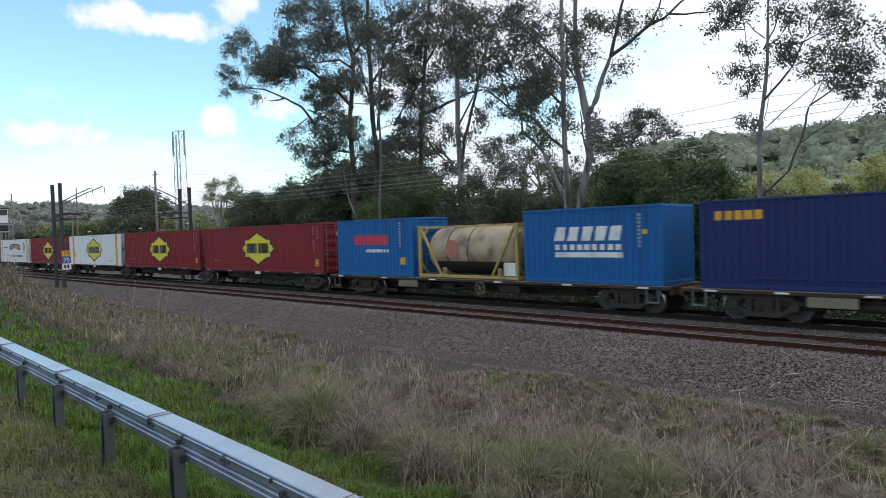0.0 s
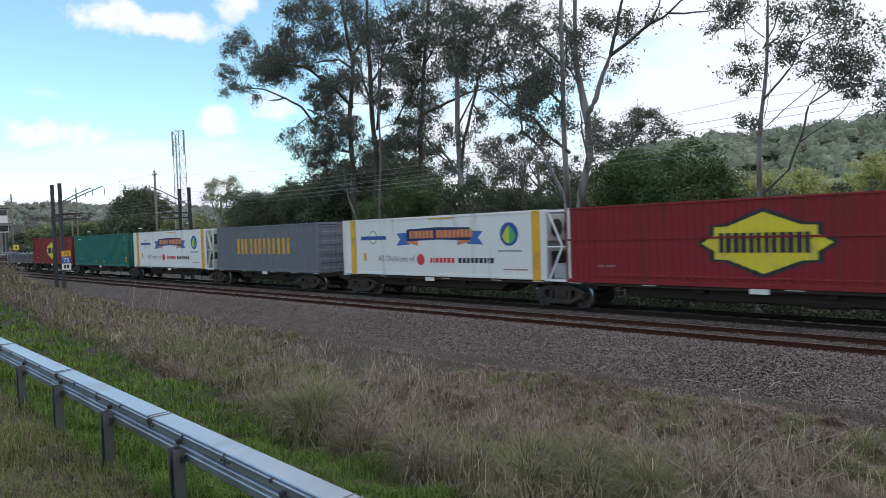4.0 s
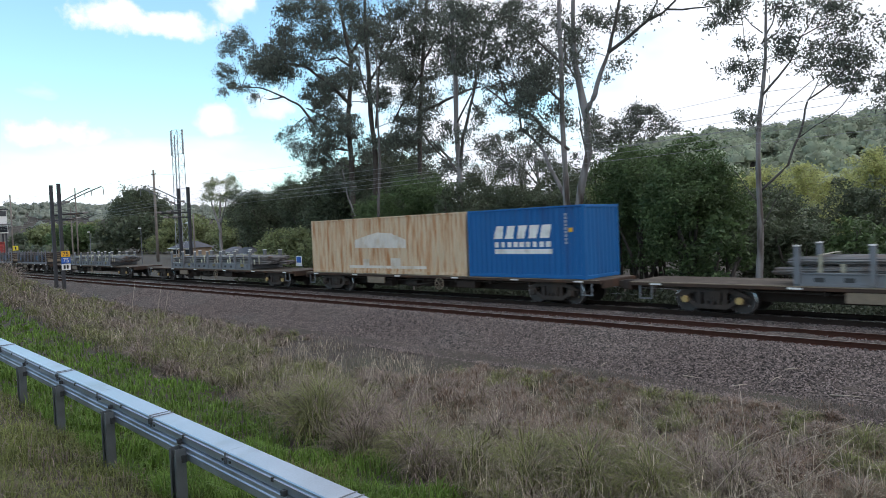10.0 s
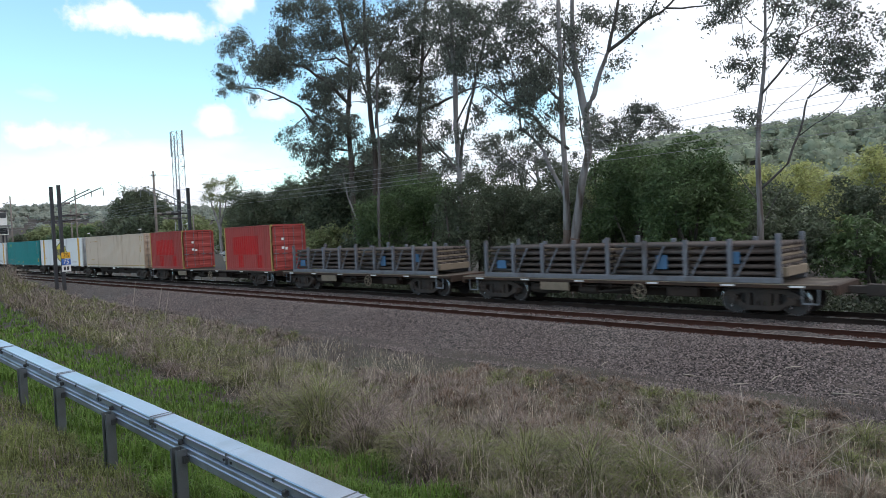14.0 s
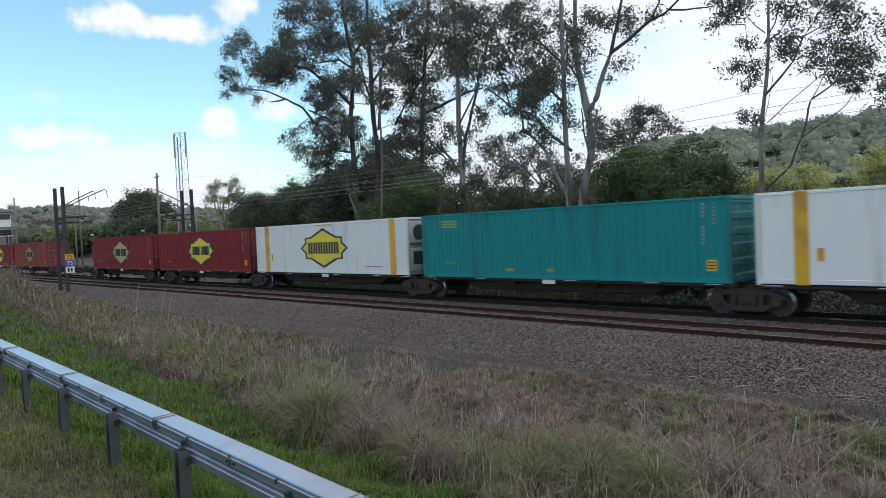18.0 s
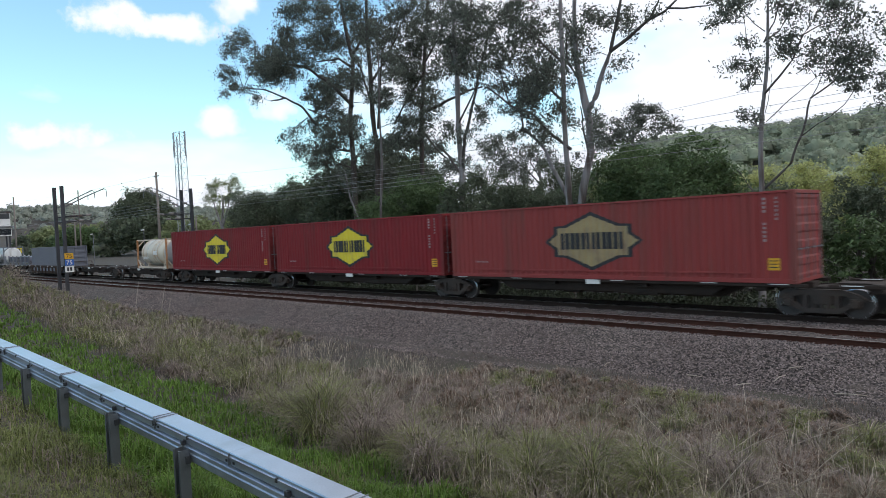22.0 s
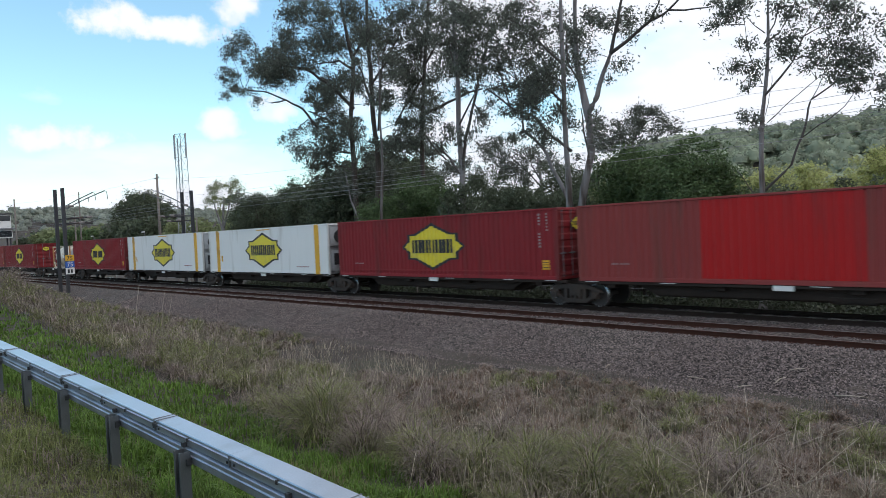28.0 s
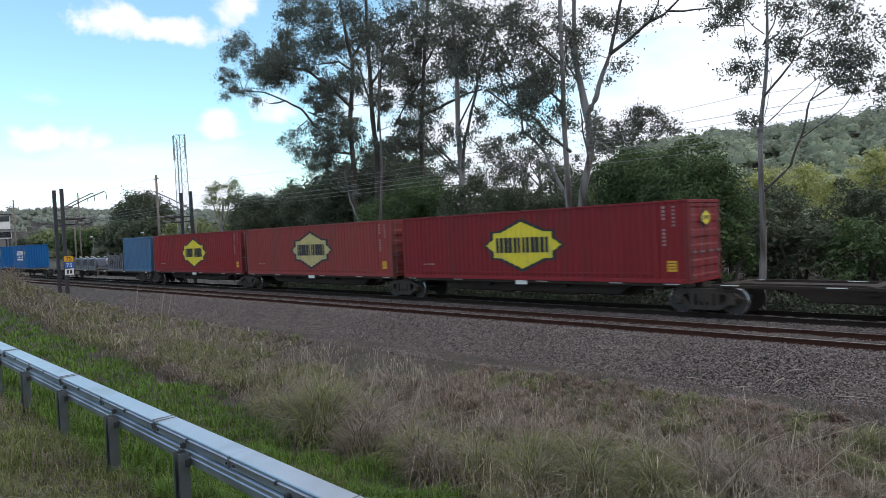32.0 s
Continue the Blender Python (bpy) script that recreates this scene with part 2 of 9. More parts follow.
M_GREENMARK = material("green_marking_paint", (0.22, 0.40, 0.10), 0.5, vary=0.06, scale=4.0, fine=40, bump=0.02)
M_FRAME = material("dark_wagon_steel", (0.036, 0.027, 0.023), 0.7, vary=0.2, scale=2.0, fine=30, bump=0.2, stain=(0.045, 0.032, 0.026), stain_amount=0.5, spec=0.15)
M_BROWN = material("rusty_brown_wagon_steel", (0.052, 0.036, 0.029), 0.8, vary=0.2, scale=2.0, fine=30, bump=0.2, stain=(0.085, 0.048, 0.032), stain_amount=0.5, spec=0.15)
M_DECK = material("weathered_wagon_deck", (0.085, 0.07, 0.06), 0.8, vary=0.25, scale=2.0, fine=30, bump=0.3, stain=(0.17, 0.15, 0.12), stain_amount=0.4, spec=0.15)
M_BOGIE = material("grimy_bogie_steel", (0.048, 0.040, 0.036), 0.75, vary=0.25, scale=5.0, fine=40, bump=0.3, stain=(0.06, 0.045, 0.036), stain_amount=0.5, spec=0.2)
M_WHEEL = material("worn_wheel_steel", (0.07, 0.062, 0.06), 0.5, 0.6, vary=0.15, scale=5.0, fine=40, bump=0.1)
M_TREAD = material("polished_wheel_tread", (0.5, 0.5, 0.52), 0.25, 0.9, vary=0.06, scale=5.0, fine=60, bump=0.02)
M_YELLOWCAP = material("ochre_axle_cap", (0.42, 0.29, 0.11), 0.6, vary=0.15, scale=8, fine=40, bump=0.1)
M_GALV = material("dull_galvanised_steel", (0.175, 0.188, 0.208), 0.55, 0.35, vary=0.12, scale=4.0, fine=40, bump=0.08, stain=(0.17, 0.16, 0.16), stain_amount=0.4)
M_BARS = material("grey_steel_bars", (0.17, 0.165, 0.165), 0.55, 0.4, vary=0.2, scale=3.0, fine=50, bump=0.1, stain=(0.14, 0.09, 0.06), stain_amount=0.4, random_shift=0.25, island=True)
M_RACKSTEEL = material("dark_weathered_rack_steel", (0.16, 0.166, 0.188), 0.6, 0.3, vary=0.15, scale=4.0, fine=40, bump=0.08, stain=(0.10, 0.085, 0.08), stain_amount=0.45)
M_STRAP = material("pale_yellowish_webbing", (0.50, 0.48, 0.36), 0.75, vary=0.15, scale=6.0, fine=60, bump=0.1, stain=(0.24, 0.22, 0.19), stain_amount=0.5, random_shift=0.4)
M_DARKBARS = material("dark_weathered_bars", (0.072, 0.057, 0.051), 0.7, 0.1, vary=0.25, scale=3.0, fine=50, bump=0.15, stain=(0.08, 0.06, 0.05), stain_amount=0.4, random_shift=0.4, island=True)
M_DUNNAGE = material("weathered_timber_dunnage", (0.20, 0.16, 0.115), 0.8, vary=0.2, scale=5.0, fine=40, bump=0.25)
M_TARP = material("dark_blue_grey_tarpaulin", (0.022, 0.028, 0.058), 0.36, vary=0.25, scale=4.0, fine=7, bump=0.9)
M_TANKTAN = material("grimy_tan_tank_cladding", (0.40, 0.30, 0.19), 0.45, vary=0.15, scale=1.5, fine=30, bump=0.05, stain=(0.16, 0.11, 0.075), stain_amount=0.6)
M_TANKWHITE = material("cream_tank_cladding", (0.62, 0.56, 0.45), 0.4, vary=0.09, scale=1.5, fine=30, bump=0.04, stain=(0.42, 0.24, 0.10), stain_amount=0.5, stain_scale=2.2, streak=True)
M_TANKSILVER = material("dirty_silver_tank_cladding", (0.36, 0.36, 0.37), 0.35, 0.3, vary=0.12, scale=1.5, fine=30, bump=0.04, stain=(0.2, 0.16, 0.13), stain_amount=0.6)
M_MUSTARD = material("mustard_frame_paint", (0.42, 0.30, 0.09), 0.6, vary=0.15, scale=3, fine=40, bump=0.08, stain=(0.22, 0.14, 0.06), stain_amount=0.5)
M_TANKMARK = material("faded_red_tank_mark", (0.40, 0.13, 0.085), 0.6, vary=0.15, scale=2, fine=40, bump=0.03, stain=(0.34, 0.22, 0.14), stain_amount=0.5)
M_RUSTPOST = material("rust_orange_post_paint", (0.42, 0.20, 0.085), 0.7, vary=0.25, scale=4, fine=40, bump=0.12, stain=(0.50, 0.40, 0.28), stain_amount=0.45, stain_scale=3.0, streak=True)
M_SOOT = material("black_tank_soot", (0.025, 0.022, 0.02), 0.6, vary=0.2, scale=3, fine=40, bump=0.1)
M_UNIT = material("pale_grey_machine_housing", (0.40, 0.43, 0.45), 0.5, vary=0.1, scale=3, fine=40, bump=0.05, stain=(0.22, 0.22, 0.22), stain_amount=0.4)
M_DARK = material("dark_grille", (0.03, 0.032, 0.035), 0.6, vary=0.15, scale=6, fine=60, bump=0.2)


# ---- mesh helpers ----
def mesh_of(name, verts, faces, mats, smooth=False):
    me = bpy.data.meshes.new(name)
    me.from_pydata(verts, [], faces)
    for m in (mats if isinstance(mats, (list, tuple)) else [mats]):
        me.materials.append(m)
    if smooth:
        me.polygons.foreach_set("use_smooth", [True] * len(me.polygons))
    me.update()
    return me


def part(name, shape, mat, parent, label="", smooth=False, at=None):
    """Links a bmesh, a (verts, faces) pair or a finished mesh as ONE mesh object under a thing or a part."""
    if isinstance(shape, bmesh.types.BMesh):
        me = bpy.data.meshes.new(name)
        shape.to_mesh(me)
        shape.free()
        me.materials.append(mat)
        if smooth:
            me.polygons.foreach_set("use_smooth", [True] * len(me.polygons))
    elif isinstance(shape, tuple):
        me = mesh_of(name, shape[0], shape[1], mat, smooth)
    else:
        me = shape
    ob = new(name, me)
    ob.parent = parent
    if at is not None:
        ob.matrix_basis = at
    if label:
        tagged(ob, label)
    return ob


def thing(name, label, category, group="", kind="", at=None):
    ob = new(name)
    tagged(ob, label, category, group, kind)
    if at is not None:
        ob.matrix_basis = at
    return ob


BOX_F = [(0, 3, 2, 1), (4, 5, 6, 7), (0, 1, 5, 4), (1, 2, 6, 5), (2, 3, 7, 6), (3, 0, 4, 7)]


def boxes(*bs):
    """Verts and faces of boxes (x0, x1, y0, y1, z0, z1) with a small chamfer where they are thick enough."""
    v, f = [], []
    for x0, x1, y0, y1, z0, z1 in bs:
        c = min(x1 - x0, y1 - y0, z1 - z0) * 0.12
        n = len(v)
        if c > 0.004:
            c = min(c, 0.02)
            for z, k in ((z0, c), (z0 + c, 0), (z1 - c, 0), (z1, c)):
                v += [(x0 + k, y0 + k, z), (x1 - k, y0 + k, z), (x1 - k, y1 - k, z), (x0 + k, y1 - k, z)]
            f.append((n + 3, n + 2, n + 1, n))
            for r in range(3):
                for i in range(4):
                    a, b2 = n + r * 4 + i, n + r * 4 + (i + 1) % 4
                    f.append((a, b2, b2 + 4, a + 4))
            f.append((n + 12, n + 13, n + 14, n + 15))
        else:
            v += [(x0, y0, z0), (x1, y0, z0), (x1, y1, z0), (x0, y1, z0), (x0, y0, z1), (x1, y0, z1), (x1, y1, z1), (x0, y1, z1)]
            f += [tuple(n + i for i in q) for q in BOX_F]
    return v, f


def beam(a, b, w, h=None):
    """A box beam from a to b with width w and height h."""
    h = h or w
    a, b = Vector(a), Vector(b)
    d = (b - a).normalized()
    side = d.cross(Vector((0, 0, 1)))
    side = side.normalized() if side.length > 1e-3 else Vector((1, 0, 0))
    up = side.cross(d)
    v = []
    for p in (a, b):
        for s, u in ((-1, -1), (1, -1), (1, 1), (-1, 1)):
            v.append(tuple(p + side * (s * w / 2) + up * (u * h / 2)))
    return v, [(0, 1, 2, 3), (7, 6, 5, 4), (0, 4, 5, 1), (1, 5, 6, 2), (2, 6, 7, 3), (3, 7, 4, 0)]


def join(*shapes):
    v, f = [], []
    for sv, sf in shapes:
        n = len(v)
        v += list(sv)
        f += [tuple(n + i for i in q) for q in sf]
    return v, f


def moved(shape, m):
    return [tuple(m @ Vector(p)) for p in shape[0]], shape[1]


def tube(points, radii, sides=8, caps=True):
    """A tapered round tube along points."""
    v, f = [], []
    pts = [Vector(p) for p in points]
    ref = Vector((0.31, 0.17, 0.94))
    for i, p in enumerate(pts):
        d = (pts[min(i + 1, len(pts) - 1)] - pts[max(i - 1, 0)]).normalized()
        r = ref if abs(d.dot(ref)) < 0.95 else Vector((1, 0, 0))
        s = d.cross(r).normalized()
        u = s.cross(d)
        rad = radii[i] if isinstance(radii, (list, tuple)) else radii
        for k in range(sides):
            a = 2 * math.pi * k / sides
            v.append(tuple(p + s * (math.cos(a) * rad) + u * (math.sin(a) * rad)))
    for i in range(len(pts) - 1):
        for k in range(sides):
            a, b = i * sides + k, i * sides + (k + 1) % sides
            f.append((a, a + sides, b + sides, b))
    if caps:
        f.append(tuple(range(sides)))
        f.append(tuple(range(len(v) - 1, len(v) - 1 - sides, -1)))
    return v, f


def prism(outline, y0, y1):
    """An outline in x, z drawn out from y0 to y1."""
    n = len(outline)
    v = [(x, y0, z) for x, z in outline] + [(x, y1, z) for x, z in outline]
    f = [tuple(range(n)), tuple(range(2 * n - 1, n - 1, -1))]
    f += [(i + n, (i + 1) % n + n, (i + 1) % n, i) for i in range(n)]
    return v, f
# ---- the ground: one sheet to the horizon ----
M_SOIL = material("dry_grassy_soil", (0.048, 0.039, 0.031), 0.95, vary=0.35, scale=0.5, fine=8.0, bump=0.6, stain=(0.048, 0.052, 0.026), stain_amount=0.3, stain_scale=0.25)
M_BALLAST = material("grey_brown_ballast", (0.112, 0.090, 0.080), 0.95, vary=0.22, scale=0.8, fine=15.0, bump=1.0, stain=(0.07, 0.054, 0.045), stain_amount=0.35, stain_scale=0.6, cells=17.0)
M_STONE = material("crushed_ballast_stone", (0.130, 0.104, 0.099), 0.9, vary=0.15, scale=3, fine=40.0, bump=0.3, random_shift=0.95, island=True)
M_RAILSIDE = material("rusty_rail_side", (0.060, 0.027, 0.020), 0.9, vary=0.2, scale=1.5, fine=40, bump=0.2, spec=0.1)
# darker copy of the rail side: the train's shade is put into the colour
M_RAILSHADED = material("train_shaded_rail_side", (0.028, 0.020, 0.017), 0.9, vary=0.2, scale=1.5, fine=40, bump=0.2, spec=0.1)
M_RAILHEAD = material("worn_rail_head", (0.42, 0.39, 0.37), 0.3, 0.8, vary=0.12, scale=1.5, fine=40, bump=0.03, stain=(0.2, 0.13, 0.09), stain_amount=0.3)
M_RAILBRIGHT = material("polished_rail_head", (0.62, 0.61, 0.60), 0.14, 1.0, vary=0.05, scale=1.5, fine=40, bump=0.01)
M_SLEEPER = material("grey_concrete_sleeper", (0.13, 0.12, 0.11), 0.9, vary=0.2, scale=3, fine=40, bump=0.3, random_shift=0.15)
M_BARRIER = material("zinc_barrier_steel", (0.47, 0.52, 0.60), 0.36, 0.9, vary=0.12, scale=2.0, fine=60, bump=0.05, stain=(0.34, 0.37, 0.4), stain_amount=0.4)
M_RAILZINC = material("weathered_zinc_rail", (0.40, 0.44, 0.50), 0.42, 0.85, vary=0.16, scale=2.5, fine=50, bump=0.06, stain=(0.24, 0.26, 0.28), stain_amount=0.5)
M_POST = material("dull_zinc_post", (0.14, 0.155, 0.165), 0.55, 0.7, vary=0.15, scale=5.0, fine=60, bump=0.08, stain=(0.12, 0.12, 0.11), stain_amount=0.4)
PROFILE_Y = (-400, -30, -24.5, -22.4, -21.2, -20.3, -19.4, -18.0, -16.6, -15.0, -12.5, -9.5, -7.3, 4.6, 9.0, 30.0, 400)
PROFILE_Z = (1.6, 1.6, 1.55, 1.2, 0.75, 0.5, 0.22, -0.42, -0.85, -0.98, -0.95, -0.85, -0.74, -0.75, -1.0, -0.9, -0.9)


def smooth(a, b, x):
    t = np.clip((x - a) / (b - a), 0, 1)
    return t * t * (3 - 2 * t)


def ground_z(x, y):
    """Height of the ground: bank, ditch, railway formation, valley floor and wooded hills."""
    x, y = np.asarray(x, float), np.asarray(y, float)
    z = np.interp(y, PROFILE_Y, PROFILE_Z)
    z = z - 0.02 * np.clip(x + 11, -30, 25) * smooth(-18.5, -20.5, y) * smooth(-60, -30, y)
    z = z + 0.06 * np.sin(x * 0.9 + y * 0.6) * np.sin(y * 1.3 - x * 0.35) * smooth(-7.0, -9.0, y)
    z = z + np.interp(x, (-120, -75, -65, -60, -52, -40, -26), (2.4, 2.4, 1.6, 1.0, 0.45, 0.12, 0.0)) * smooth(-15.5, -12.5, y) * smooth(-7.6, -8.8, y)
    r = np.hypot(x - EYE[0], y - EYE[1])
    az = np.degrees(np.arctan2(x - EYE[0], y - EYE[1]))
    rise = np.interp(az, (-180, -88, -74, -60, -46, -39, -34, -29, -25, -20, -12, -6, 10, 40, 120, 180), (10, 60, 60, 46, 12, 7, 20, 38, 41, 39, 41, 43, 34, 20, 8, 8))
    near = np.interp(az, (-180, -60, -40, -28, 30, 80, 180), (500, 500, 260, 120, 120, 300, 500))
    far = near + np.interp(az, (-180, -60, -40, -28, 30, 80, 180), (900, 900, 260, 240, 240, 500, 900))
    roll = 1 + 0.07 * np.sin(x * 0.021 + 1.3) * np.sin(y * 0.027 + 0.4) + 0.06 * np.sin(x * 0.06) * np.sin(y * 0.05 + 2)
    return z + rise * smooth(near, far, r) * roll


def ground_sheet():
    xs = np.concatenate([-np.geomspace(3000, 130, 40), np.linspace(-128, -62, 34), np.linspace(-60, 14, 130), np.linspace(15, 120, 30), np.geomspace(125, 3000, 40)])
    ys = np.concatenate([-np.geomspace(3000, 31, 24), np.linspace(-30, -7.3, 76), np.linspace(-6.5, 30, 24), np.geomspace(32, 3200, 70)])
    X, Y = np.meshgrid(xs, ys)
    Z = ground_z(X, Y)
    me = bpy.data.meshes.new("ground")
    n, m = len(xs), len(ys)
    co = np.stack([X, Y, Z], -1).reshape(-1, 3)
    i = (np.arange(m - 1)[:, None] * n + np.arange(n - 1)).ravel()
    quads = np.stack([i, i + 1, i + n + 1, i + n], 1)
    quick_mesh(me, co, quads)
    me.materials.append(M_SOIL)
    me.polygons.foreach_set("use_smooth", np.ones(len(quads), bool))
    return tagged(new("ground", me), "dry grassy ground with a ditch and wooded hills", "ground", kind="structure")


def quick_mesh(me, co, faces):
    """Fill a mesh from arrays: co (n, 3), faces (m, k)."""
    k = faces.shape[1]
    me.vertices.add(len(co))
    me.vertices.foreach_set("co", np.ascontiguousarray(co, np.float32).ravel())
    me.loops.add(faces.size)
    me.loops.foreach_set("vertex_index", np.ascontiguousarray(faces, np.int32).ravel())
    me.polygons.add(len(faces))
    me.polygons.foreach_set("loop_start", np.arange(0, faces.size, k, dtype=np.int32))
    me.update(calc_edges=True)


ground_sheet()

# ---- ballast bed, rails and sleepers ----
BED_Y = (-7.7, -7.2, -5.45, -5.1, -4.9, 1.6, 1.9, 4.2, 4.8)
BED_Z = (-0.80, -0.70, -0.22, -0.13, -0.115, -0.115, -0.16, -0.68, -0.85)


def ballast_bed():
    xs = np.concatenate([np.linspace(-820, -100, 120), np.linspace(-98, 12, 380), np.linspace(14, 720, 120)])
    ys = np.concatenate([np.linspace(-7.7, -4.6, 28), np.linspace(-4.4, 1.6, 14), np.linspace(1.9, 4.8, 8)])
    X, Y = np.meshgrid(xs, ys)
    rng = np.random.RandomState(4)
    Z = np.interp(Y, BED_Y, BED_Z) + rng.uniform(-0.03, 0.03, X.shape) * (np.abs(X + 45) < 60) + 0.03 * np.sin(X * 0.7) * np.sin(X * 0.23 + Y)
    n, m = len(xs), len(ys)
    i = (np.arange(m - 1)[:, None] * n + np.arange(n - 1)).ravel()
    me = bpy.data.meshes.new("ballast_bed")
    quick_mesh(me, np.stack([X, Y, Z], -1).reshape(-1, 3), np.stack([i, i + 1, i + n + 1, i + n], 1))
    me.materials.append(M_BALLAST)
    return tagged(new("ballast_bed", me), "grey-brown crushed stone ballast bed under two tracks", "ballast", kind="structure")


ballast_bed()


def scatter_stones():
    rng = np.random.RandomState(8)
    n = 108000
    # denser towards the viewer's end of the shoulder
    x = 4 - 52 * rng.rand(n) ** 1.45
    y = np.where(rng.rand(n) < 0.78, rng.uniform(-8.5, -4.45, n), rng.uniform(-4.25, -0.85, n))
    z = np.interp(y, BED_Y, BED_Z)
    base = np.array([(1, 0, 0), (-1, 0, 0), (0, 1, 0), (0, -1, 0), (0, 0, 1)], float)
    tri = np.array([(0, 2, 4), (2, 1, 4), (1, 3, 4), (3, 0, 4)])
    s = rng.uniform(0.016, 0.034, (n, 1, 3)) * np.array([1.25, 1.1, 1.0])
    v = base[None] * s * rng.uniform(0.7, 1.25, (n, 5, 1))
    a = rng.rand(n) * 6.283
    ca, sa = np.cos(a)[:, None], np.sin(a)[:, None]
    tilt = rng.uniform(-0.6, 0.6, (n, 1))
    vx, vy, vz = v[..., 0] * ca - v[..., 1] * sa, v[..., 0] * sa + v[..., 1] * ca, v[..., 2]
    vz = vz + vx * tilt
    co = np.stack([vx + x[:, None], vy + y[:, None], vz + z[:, None] + 0.012], -1).reshape(-1, 3)
    f = (tri[None] + 5 * np.arange(n)[:, None, None]).reshape(-1, 3)
    me = bpy.data.meshes.new("ballast_stones")
    quick_mesh(me, co, f)
    me.materials.append(M_STONE)
    return tagged(new("ballast_stones", me), "loose angular grey and brown ballast stones", "gravel", kind="stuff")


scatter_stones()


def rail_line(y, worn):
    """A flat-bottomed rail along the line."""
    half = [(0.036, 0.0), (0.036, -0.03), (0.010, -0.045), (0.010, -0.135), (0.065, -0.150), (0.068, -0.165)]
    out = half + [(-a, b) for a, b in reversed(half)]
    xs = (-820, -400, -100, -60, -30, 0, 40, 300, 720)
    n = len(out)
    v = [(x, y + a, 0.05 + b) for x in xs for a, b in out]
    f = [(i * n + k, i * n + (k + 1) % n, (i + 1) * n + (k + 1) % n, (i + 1) * n + k) for i in range(len(xs) - 1) for k in range(n)]
    ob = tagged(new("rail", mesh_of("rail", v, f, M_RAILSHADED if worn else M_RAILSIDE)), "steel running rail with train shade in its side colour and a polished head" if worn else "rusty steel running rail", "rail", "running rails", kind="structure")
    part("running_surface", boxes((-820, 720, y - 0.026, y + 0.026, 0.0502, 0.0525)), M_RAILBRIGHT if worn else M_RAILHEAD, ob)
    return ob


for ry in (-4.45, -2.945):
    rail_line(ry, False)
for ry in (-0.7525, 0.7525):
    rail_line(ry, True)


def sleepers():
    me = mesh_of("sleeper", *boxes((-0.12, 0.12, -1.25, 1.25, -0.26, -0.112)), M_SLEEPER)
    clip = mesh_of("rail_clip", *boxes((-0.06, 0.06, -0.13, -0.07, -0.115, -0.06), (-0.06, 0.06, 0.07, 0.13, -0.115, -0.06)), M_RAILSIDE)
    track = tagged(new("sleeper_row"), "row of grey concrete sleepers sunk in ballast", "sleepers", kind="structure")
    for k in range(120):
        x = -74 + 0.66 * k
        s = part("sleeper", me, None, track, at=pose(x, -3.6975, -0.012))
        for y in (-0.7525, 0.7525):
            part("rail_clip", clip, None, s, at=pose(0, y, 0))
    for k in range(60):
        part("sleeper", me, None, track, at=pose(-40 + 0.66 * k, 0, 0.006))


sleepers()

# ---- the road barrier in the foreground ----
RAIL_Y = -20.1


def barrier_z(x):
    return 1.131 - 0.019 * x


